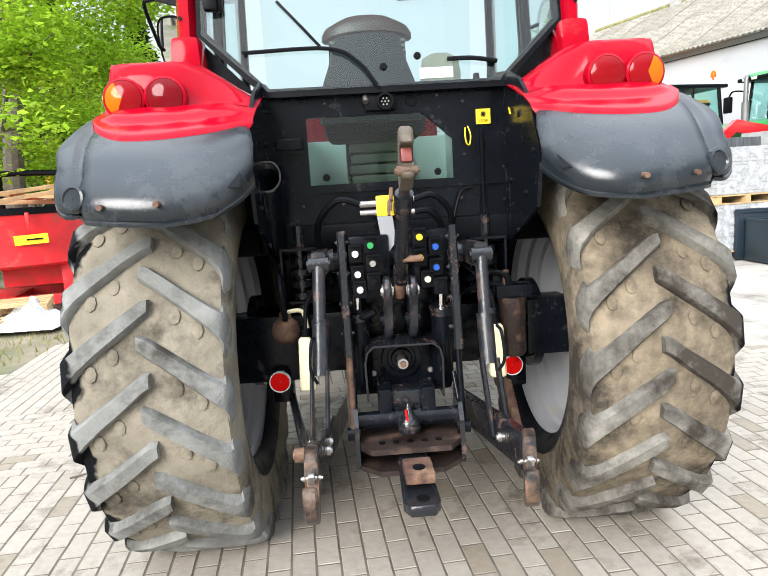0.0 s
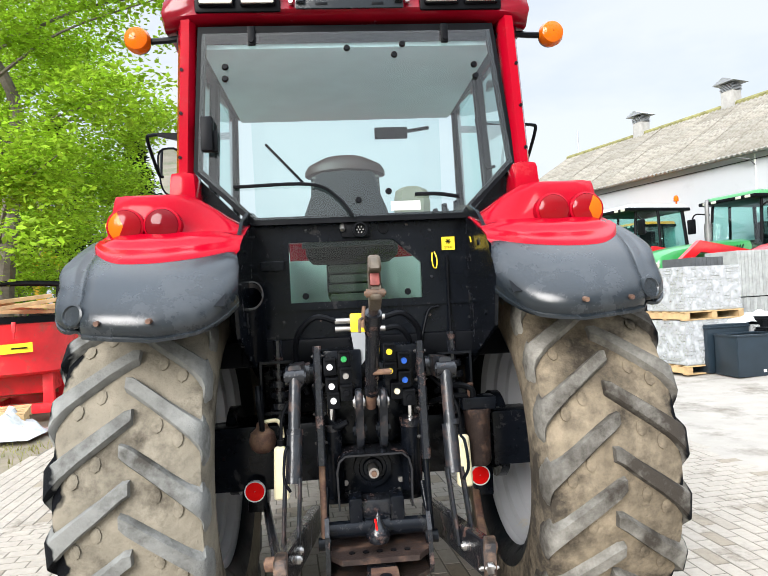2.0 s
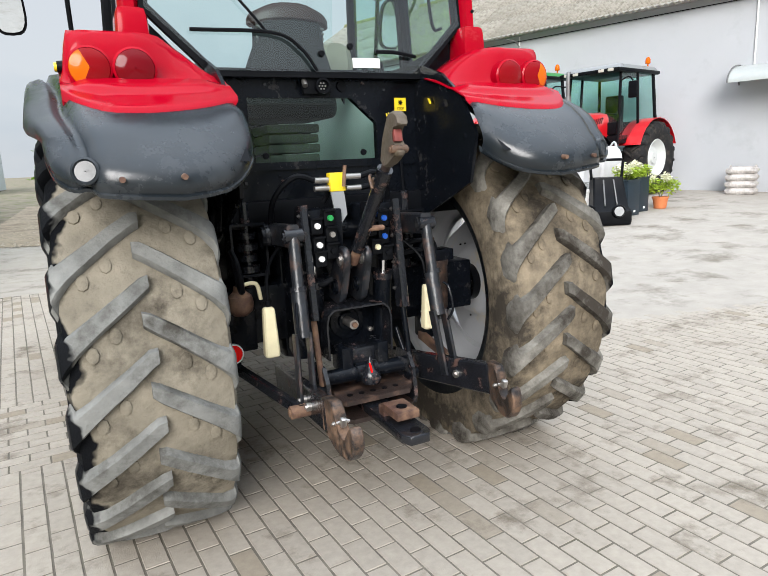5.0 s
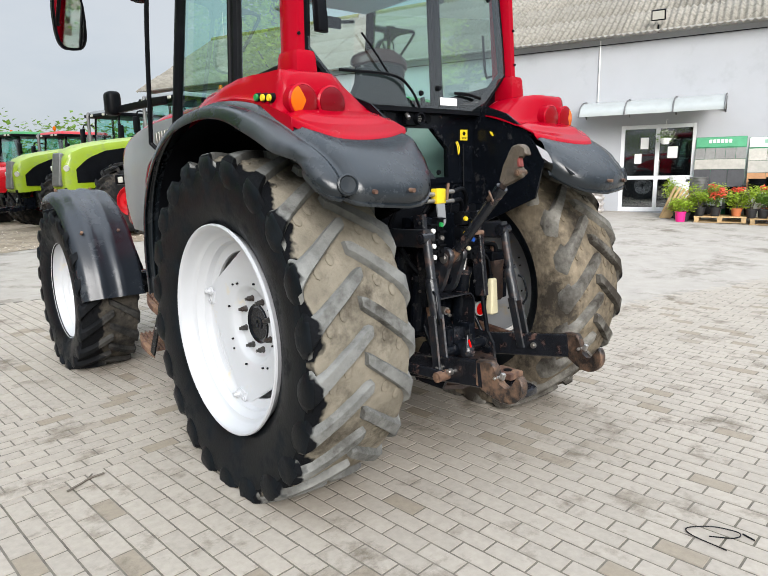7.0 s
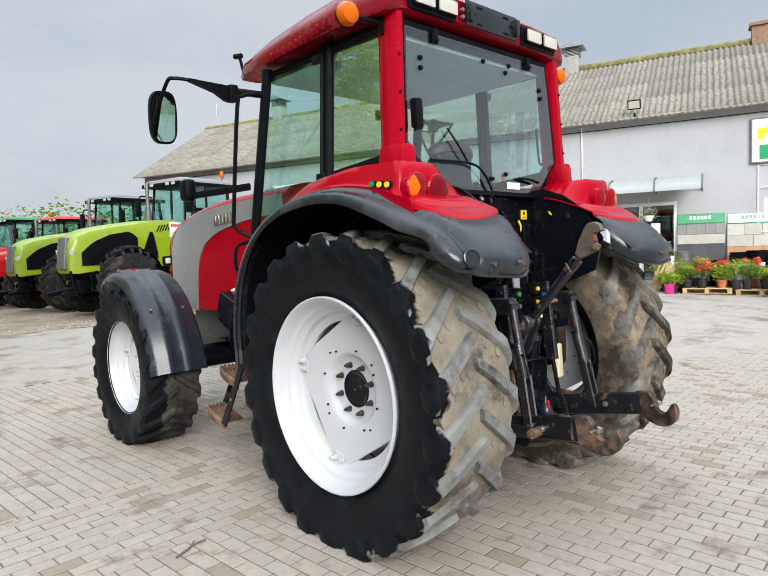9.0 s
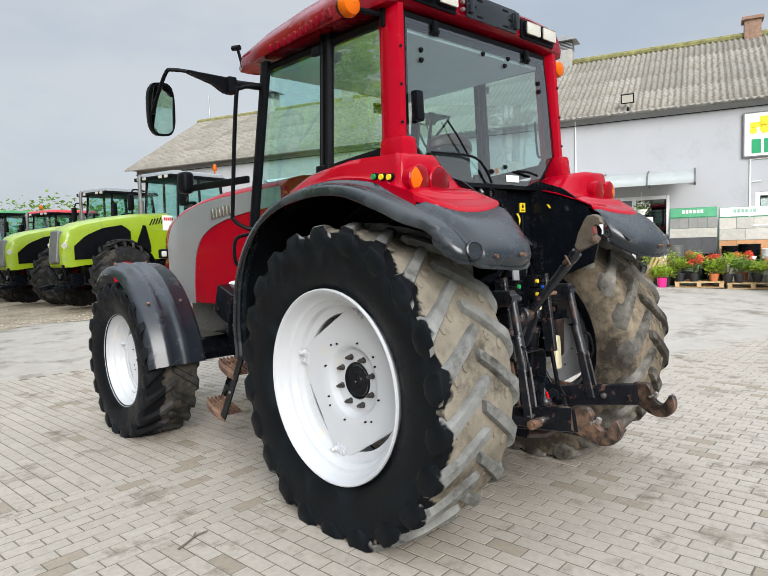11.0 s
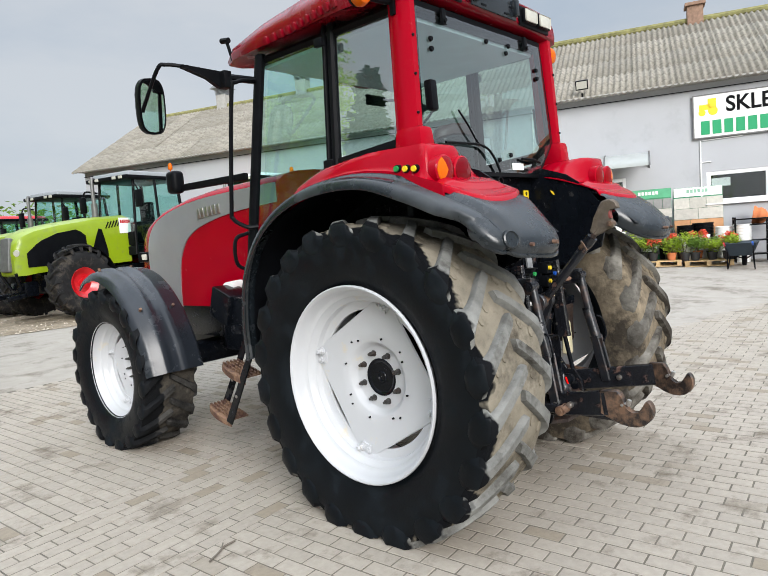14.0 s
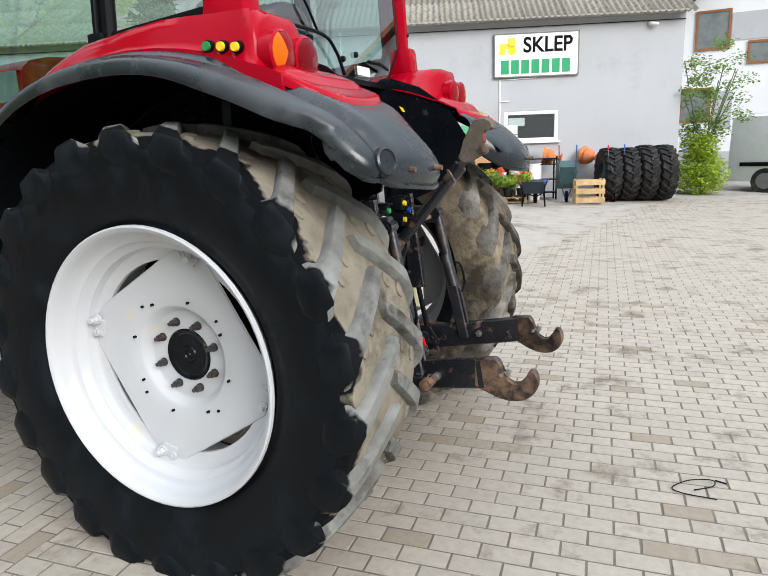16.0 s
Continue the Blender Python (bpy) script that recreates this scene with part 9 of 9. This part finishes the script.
# far hall with a teal arched roof
bm = B()
arc = [(9 * math.cos(a), 4.5 + 4.0 * math.sin(a)) for a in [math.pi * k / 16 for k in range(17)]]
plate(bm, [(9, 0)] + arc + [(-9, 0)], "y", 0, 24)
ob = part("far_hall", bm, mat("pale_sheet_metal", (0.45, 0.5, 0.5), 0.5, 0.3, var=0.08), None)
ob.matrix_basis = pose(-18, 62, 0)
tagged(ob, "far hall with a rounded metal roof", "building", kind="structure")
bm = B()
tube(bm, [(x * 1.01, -0.1, z + 0.05) for x, z in arc], 0.25, 6, n=2)
ed = part("roof_edge", bm, mat("teal_trim", (0.02, 0.32, 0.30), 0.5), ob)


# -- trees --
def tree(m, label, height, trunk_r, limbs, crown, n_leaf, size, leaf, seed, edge=None):
    rr = random.Random(seed)
    t = thing("tree", m, label, "tree")
    bm = B()
    pts = [(0, 0, 0)] + [(rr.uniform(-0.15, 0.15) * k, rr.uniform(-0.15, 0.15) * k, height * k / 5) for k in range(1, 6)]
    sp = smooth_path(pts, 4)
    rings = []
    for i, p in enumerate(sp):
        r = trunk_r * (1.25 if i == 0 else 1) * (1 - 0.75 * i / len(sp))
        rings.append([(p.x + r * math.cos(a), p.y + r * math.sin(a), p.z) for a in [2 * math.pi * k / 10 for k in range(10)]])
    loft(bm, rings, closed=True, cap=True)
    part("trunk", bm, BARK, t)
    tips = []
    for k in range(limbs):
        bm = B()
        a = 2 * math.pi * k / limbs + rr.uniform(-0.4, 0.4)
        z0 = height * rr.uniform(0.2, 0.95)
        reach = crown[0] * rr.uniform(0.6, 1.0) * (0.8 + 0.35 * math.sin(math.pi * z0 / height))
        e = (reach * math.cos(a), reach * math.sin(a), z0 + rr.uniform(0.0, 0.25) * reach)
        tube(bm, [(0, 0, z0 - 0.3), (e[0] * 0.4, e[1] * 0.4, lerp(z0, e[2], 0.6)), e], trunk_r * 0.2, 6, taper=0.85)
        if not edge or e[0] < edge(e[1], e[2]) and 0.68 * e[0] + 0.73 * e[1] > -1.9:
            part("limb", bm, BARK, t)
        for q in (0.45, 0.7, 0.9, 1.05):
            tips.append((e[0] * q + rr.uniform(-0.5, 0.5), e[1] * q + rr.uniform(-0.5, 0.5), lerp(z0, e[2], q) + rr.uniform(-0.5, 0.35)))
    bm = B()
    for tip in tips:
        for q in range(3):
            c = (tip[0] + rr.gauss(0, 0.45), tip[1] + rr.gauss(0, 0.45), tip[2] + rr.gauss(0, 0.3))
            if edge and (c[0] + 0.5 > edge(c[1], c[2]) or 0.68 * c[0] + 0.73 * c[1] < -1.6):
                continue
            leaves(bm, c, (0.75, 0.75, 0.28), n_leaf // (3 * len(tips)), size, rr, up=0.35)
    part("crown", bm, leaf, t, smooth=False)
    return t


tree(pose(-6.7, 9.6, 0), "broad maple with fresh bright green leaves", 10.0, 0.22, 44, (4.6, 4.6, 4), 125000, 0.115, LEAF_MAPLE, 5,
     edge=lambda y, z: 2.8 + 0.52 * (z - 3.2) - 0.25 * (y + 1.6))   # the crown leans out over the yard, higher up
tree(pose(-11.2, 17.5, 0), "tall maple with fresh bright green leaves", 11.0, 0.22, 30, (4.2, 4.2, 4), 42000, 0.14, LEAF_MAPLE, 6)


def conifer(m, label, height, r, seed):
    rr = random.Random(seed)
    t = thing("conifer", m, label, "tree", "dark conifers behind the yard")
    bm = B()
    cyl(bm, (0, 0, 0), (0, 0, height), 0.22, 0.03, seg=8)
    part("trunk", bm, BARK, t)
    bm = B()
    for k in range(70):
        z = height * (0.28 + 0.72 * k / 70)
        rad = r * (1 - (z / height - 0.28) / 0.72) + 0.15
        for q in range(6):
            a = rr.uniform(0, 6.3)
            leaves(bm, (rad * 0.55 * math.cos(a), rad * 0.55 * math.sin(a), z - rad * 0.15), (rad * 0.5, rad * 0.5, 0.16), 16, 0.26, rr, up=0.2)
    part("crown", bm, NEEDLE, t, smooth=False)
    return t


conifer(pose(-8.7, 25, 0.2), "dark spruce at the edge of the wood", 9.2, 2.0, 1)
conifer(pose(-10.6, 9.6, 0), "young dark spruce beside the maple", 7.2, 1.5, 7)
conifer(pose(-12.8, 26.5, 0.2), "dark spruce at the edge of the wood", 10.5, 2.2, 2)
conifer(pose(-15, 27, 0.2), "dark spruce at the edge of the wood", 11, 2.4, 3)
bm = B()
rr = random.Random(77)
for k in range(70):
    x, y = rr.uniform(-40, -12), rr.uniform(24, 40)
    cyl(bm, (x, y, 0), (x + rr.uniform(-0.4, 0.4), y, rr.uniform(7, 10)), 0.16, 0.06, seg=6, caps=False)
wood = part("wood_trunks", bm, BARK, None)
tagged(wood, "thin bare trunks at the edge of a wood", "woodland", kind="stuff")
bm = B()
for k in range(150):
    x, y = rr.uniform(-45, -10), rr.uniform(25, 42)
    leaves(bm, (x, y, rr.uniform(0.6, 9.5)), (1.6, 1.6, 1.2), 55, 0.5, rr)
for k in range(60):
    x, y = rr.uniform(-13, -6.2), rr.uniform(11.5, 15)
    leaves(bm, (x, y, rr.uniform(0.2, 1.4)), (0.6, 0.6, 0.4), 70, 0.16, rr)
for k in range(150):
    x, y = rr.uniform(-3, 45), rr.uniform(62, 80)
    leaves(bm, (x, y, rr.uniform(0.5, 7.2)), (2.5, 2.5, 1.4), 45, 0.6, rr)
wood = part("far_foliage", bm, LEAF2, None, smooth=False)
tagged(wood, "leafy undergrowth and far trees", "woodland", kind="stuff")
# unseen trees and hedge, added for window reflections and to close the low sky
bm, bt = B(), B()
for k in range(170):
    if k % 3:
        x, y = rr.uniform(-34, 15), rr.uniform(-44, -30)
    else:
        x, y = rr.uniform(-34, -16), rr.uniform(-17, 8)
    z = rr.uniform(0.5, 4.0 if k % 3 else 8.0)
    leaves(bm, (x, y, z), (1.8, 1.8, 1.2), 150, 0.26, rr)
    if k % 4 == 0:
        cyl(bt, (x, y, 0), (x, y, z + 1), 0.16, 0.06, seg=6, caps=False)
tagged(part("yard_trees", bm, LEAF2, None, smooth=False), "unseen belt of leafy trees added round the yard", "woodland", kind="stuff")
tagged(part("yard_trunks", bt, BARK, None), "thin trunks in the unseen belt of trees", "woodland", kind="stuff")
# grass at the edge of the paving
bm = B()
for k in range(5200):
    x, y = rr.uniform(-7.5, -3.35), rr.uniform(2.5, 12)
    if noise.noise((x * 0.9, y * 0.9, 2)) < 0.0 or (x < -4.2 and 5.7 < y < 7.9):
        continue
    h, a = rr.uniform(0.03, 0.11), rr.uniform(0, 6.3)
    v = [bm.verts.new((x, y, -0.05)), bm.verts.new((x + 0.012, y, -0.05)), bm.verts.new((x + h * 0.5 * math.cos(a), y + h * 0.5 * math.sin(a), -0.05 + h))]
    bm.faces.new(v)
gr = part("grass", bm, leaf_mat("dry_grass", (0.22, 0.22, 0.06)), None, smooth=False)
tagged(gr, "thin dry grass along the paving edge", "grass", kind="stuff")

# -- house, van and bush past the shop's corner --
HOUSE = mat("white_house_render", (0.72, 0.73, 0.75), 0.9, var=0.03, scale=1, bump=0.1)
house = thing("house", pose(23, 0, 0.1), "white rendered house with grey panels and brown windows", "house", kind="structure")
bm = B()
plate(bm, [(-0.9, 0), (-12.1, 0), (-12.1, 5.45), (-6.5, 9.0), (-0.9, 5.45)], "x", 0, 8.5)
part("wall", bm, HOUSE, house, smooth=False)
bm = B()
box(bm, (-0.02, -6.5, 0.55), (0.06, 11.25, 1.1))
part("plinth", bm, RENDER, house, smooth=False)
BROWN = mat("brown_window_wood", (0.24, 0.10, 0.04), 0.5, var=0.15)
for y0, y1, z0, z1 in ((-3.36, -2.34, 4.63, 5.87), (-5.6, -3.99, 4.07, 4.76), (-2.9, -1.95, 2.2, 3.3)):
    bm = B()
    for c, s in (((0, y0, (z0 + z1) / 2), (0.1, 0.08, z1 - z0)), ((0, y1, (z0 + z1) / 2), (0.1, 0.08, z1 - z0)), ((0, (y0 + y1) / 2, z0), (0.11, y1 - y0 + 0.08, 0.08)), ((0, (y0 + y1) / 2, z1), (0.11, y1 - y0 + 0.08, 0.08))):
        box(bm, c, s)
    w = part("window", bm, BROWN, house, "brown framed window", smooth=False)
    bm = B()
    box(bm, (-0.02, (y0 + y1) / 2, (z0 + z1) / 2), (0.02, y1 - y0, z1 - z0))
    part("pane", bm, mat("curtained_glass", (0.16, 0.18, 0.18), 0.15, var=0.2, scale=3, coat=0.5), w, smooth=False)
for y0, y1, z0, z1 in ((-6.0, -3.42, 4.85, 5.75), (-3.6, -3.0, 1.9, 3.2)):
    bm = B()
    box(bm, (-0.012, (y0 + y1) / 2, (z0 + z1) / 2), (0.03, y1 - y0, z1 - z0))
    part("grey_panel", bm, RENDER, house, smooth=False)
ROOF_DARK = mat("dark_roof_tiles", (0.035, 0.022, 0.018), 0.7, var=0.25, scale=6)
for e in (-1, 1):
    bm = B()
    plate(bm, [(-6.5, 9.02), (-6.5 + e * 6.2, 5.09), (-6.5 + e * 6.2, 5.29), (-6.5, 9.22)], "x", -0.7, 9.2)
    rf = part("roof", bm, ROOF_DARK, house, "dark tiled roof slope with a deep verge", smooth=False)
    bm = B()
    plate(bm, [(-6.5, 8.98), (-6.5 + e * 6.22, 5.04), (-6.5 + e * 6.22, 5.26), (-6.5, 9.2)], "x", -0.74, -0.702)
    part("verge_board", bm, BROWN, rf, smooth=False)
bm = B()
box(bm, (2.6, -2.75, 6.9), (0.6, 0.55, 1.5), bev=0.01)
part("chimney", bm, mat("orange_brick", (0.40, 0.12, 0.06), 0.85, var=0.25, scale=9, bump=0.3, bscale=30), house)

VANP = mat("silver_van_paint", (0.62, 0.63, 0.64), 0.3, 0.1, var=0.05, coat=0.5)
van = thing("van", pose(18.9, -6.15, 0.0, 0, 0, 158) @ Matrix.Scale(1.15, 4), "silver grey delivery van parked beside the house", "van")
bm = B()
secs = []
for y, w, zt in ((-2.3, 0.86, 1.95), (-2.2, 0.92, 2.02), (0.6, 0.93, 2.02), (1.2, 0.90, 1.85), (1.75, 0.88, 1.25), (2.4, 0.82, 1.05), (2.5, 0.75, 0.8)):
    secs.append([(-w, y, 0.32), (-w, y, 0.95), (-w * 0.97, y, min(1.15, zt - 0.05)), (-w * 0.88, y, zt - 0.08), (-w * 0.75, y, zt), (w * 0.75, y, zt), (w * 0.88, y, zt - 0.08), (w * 0.97, y, min(1.15, zt - 0.05)), (w, y, 0.95), (w, y, 0.32)])
loft(bm, secs, closed=True, cap=True)
vb = part("body", bm, VANP, van)
for s in (-1, 1):
    bm = B()
    a = [bm.verts.new((s * x, y, z)) for x, y, z in ((0.945, 0.25, 1.18), (0.88, 0.35, 1.75), (0.86, 1.05, 1.72), (0.92, 1.5, 1.2))]
    c = [bm.verts.new((s * 0.7, v.co.y, v.co.z)) for v in a]
    bm.faces.new(a), skin(bm, [a, c], True)
    part("side_window", bm, mat("dark_van_glass", (0.02, 0.02, 0.025), 0.08, coat=0.5), vb, smooth=False)
    bm = B()
    box(bm, (s * 1.0, 1.35, 1.2), (0.14, 0.1, 0.22), bev=0.03)
    part("mirror", bm, BLACK_MATT, vb)
    bm = B()
    box(bm, (s * 0.945, -0.4, 0.75), (0.02, 3.2, 0.1), bev=0.008)
    part("side_trim", bm, BLACK_MATT, vb)
    for y in (-1.4, 1.55):
        bm = B()
        lathe(bm, [(-0.1, 0.2), (-0.11, 0.3), (-0.06, 0.33), (0.06, 0.33), (0.11, 0.3), (0.1, 0.2)], c=(s * 0.84, y, 0.33), seg=24)
        w = part("wheel", bm, TYRE2, van)
        bm = B()
        cyl(bm, (s * 0.84 - 0.09, y, 0.33), (s * 0.84 + 0.09, y, 0.33), 0.21, seg=18)
        part("rim", bm, GREY_METAL, w)
bm = B()
a = [bm.verts.new(p) for p in ((-0.72, 1.24, 1.83), (0.72, 1.24, 1.83), (0.8, 1.78, 1.27), (-0.8, 1.78, 1.27))]
c = [bm.verts.new((v.co.x, v.co.y + 0.02, v.co.z + 0.03)) for v in a]
bm.faces.new(c), skin(bm, [a, c], True)
part("windscreen", bm, bpy.data.materials["dark_van_glass"], vb, smooth=False)

rr = random.Random(41)
bush = thing("shrub", pose(17.6, -2.55, 0.06), "thin leafy tree over a dense green bush", "shrub")
for k in range(9):
    bm = B()
    a = rr.uniform(0, 6.3)
    tube(bm, [(0, 0, 0), (0.2 * math.cos(a), 0.2 * math.sin(a), 1.6), (0.7 * math.cos(a), 0.7 * math.sin(a), rr.uniform(2.6, 3.9))], 0.014, 5)
    part("stem", bm, BARK, bush)
bm = B()
leaves(bm, (0, 0.0, 0.6), (0.75, 0.75, 0.7), 5200, 0.09, rr)
leaves(bm, (-0.1, 0.1, 1.4), (0.6, 0.55, 0.5), 2600, 0.09, rr)
part("low_foliage", bm, LEAF, bush, smooth=False)
bm = B()
for k in range(42):
    a, q = rr.uniform(0, 6.3), rr.uniform(0.1, 1.1)
    leaves(bm, (q * math.cos(a), q * math.sin(a), rr.uniform(1.7, 4.1)), (0.32, 0.32, 0.22), 80, 0.09, rr)
part("upper_foliage", bm, LEAF2, bush, smooth=False)

# -- litter on the paving --
bm = B()
tube(bm, [(0.10, -1.93, .006), (0.10, -1.80, .008), (0.13, -1.75, .006), (0.17, -1.77, .01), (0.23, -1.83, .012),
          (0.26, -1.91, .012), (0.24, -1.93, .01), (0.20, -1.91, .008), (0.15, -1.84, .006)], 0.0028, 5)
tube(bm, [(0.27, -1.93, .008), (0.26, -1.98, .006)], 0.004, 5)
ob = part("wire", bm, BLACK_MATT, None)
tagged(ob, "bent loop of black wire on the paving", "wire")
bm = B()
tube(bm, [(-1.83, 0.46, 0.008), (-1.76, 0.49, 0.012), (-1.70, 0.53, 0.008), (-1.63, 0.53, 0.012)], 0.006, 5)
tube(bm, [(-1.72, 0.52, 0.01), (-1.68, 0.57, 0.008)], 0.004, 5)
ob = part("twig", bm, BARK, None)
tagged(ob, "small dry twig on the paving", "twig")


# ---- pavers ----
def paver_mesh():
    bm = B()
    lx, ly, h, c = 0.0945, 0.1945, 0.03, 0.003
    top = [bm.verts.new(((lx / 2 - c) * sx, (ly / 2 - c) * sy, 0)) for sx, sy in ((-1, -1), (1, -1), (1, 1), (-1, 1))]
    low = [bm.verts.new(((lx / 2 - 0.001) * sx, (ly / 2 - 0.001) * sy, -0.0055)) for sx, sy in ((-1, -1), (1, -1), (1, 1), (-1, 1))]
    bot = [bm.verts.new(((lx / 2 - 0.001) * sx, (ly / 2 - 0.001) * sy, -h)) for sx, sy in ((-1, -1), (1, -1), (1, 1), (-1, 1))]
    bm.faces.new(top)
    skin(bm, [top, low, bot], True)
    bmesh.ops.recalc_face_normals(bm, faces=bm.faces[:])
    me = bpy.data.meshes.new("paver")
    bm.to_mesh(me)
    bm.free()
    me.materials.append(PAVER)
    return me


PM = paver_mesh()
rp = random.Random(11)
verts, faces, picked = [], [], []
tmpl_v = [tuple(v.co) for v in PM.vertices]
tmpl_f = [tuple(p.vertices) for p in PM.polygons]


V0, V1 = 0.75, 1.85    # the edges of a band whose courses run across, in the courses' own direction


def field(x0, x1, y0, y1, turn, spans, along_band):
    """Pavers in the strips between spans; those at a strip's edge are cut."""
    c, s = math.cos(radians(turn)), math.sin(radians(turn))
    span = 30
    for i in range(-int(span / 0.1), int(span / 0.1)):
        for j in range(-int(span / 0.2), int(span / 0.2)):
            u, v = i * 0.1, j * 0.2 + (0.1 if i % 2 else 0.0)
            cut = 1.0
            if along_band:
                if not spans[0][0] < u < spans[0][1]:
                    continue
            else:
                for lo, hi in spans:
                    a, b = max(v - 0.1, lo), min(v + 0.1, hi)
                    if b - a > 0.03:
                        if b - a < 0.199:
                            cut, v = (b - a) / 0.2, (a + b) / 2
                        break
                else:
                    continue
            x, y = c * u - s * v, s * u + c * v
            if not (x0 < x < x1 and y0 < y < y1) or on_apron(x, y):
                continue
            z = lie(x, y) + rp.uniform(-0.0008, 0.0012)
            if cut == 1.0 and -1.9 < x < 0.9 and -2.35 < y < -0.95 and len(picked) < 300 and (x - 0.1 + 2 * (y + 1.6)) < 0.55:
                picked.append((x, y, z, turn + rp.uniform(-0.5, 0.5)))
                continue
            a = radians(turn + rp.uniform(-0.5, 0.5))
            ca, sa = math.cos(a), math.sin(a)
            b = len(verts)
            tx, ty = rp.uniform(-0.010, 0.010), rp.uniform(-0.005, 0.005)
            cut *= 1 if cut == 1.0 else 0.97
            verts.extend((x + ca * p[0] - sa * p[1] * cut, y + sa * p[0] + ca * p[1] * cut, z + p[2] + tx * p[0] + ty * p[1]) for p in tmpl_v)
            faces.extend(tuple(b + q for q in f) for f in tmpl_f)


field(PAVE_X0, 16.2, -11.0, 16.5, 5.0, ((-40, V0), (V1, 40)), False)
field(PAVE_X0, 16.2, -11.0, 16.5, 95.0, ((V0, V1),), True)
me = bpy.data.meshes.new("paver_field")
me.from_pydata(verts, [], faces)
me.materials.append(PAVER_FIELD)
fld = new("paver_field", me)
fld.parent = pavement
fld["kind"] = "stuff"
for x, y, z, a in picked:
    ob = new("paver", PM)
    ob.parent = pavement
    ob.matrix_basis = pose(x, y, z, 0, 0, a)
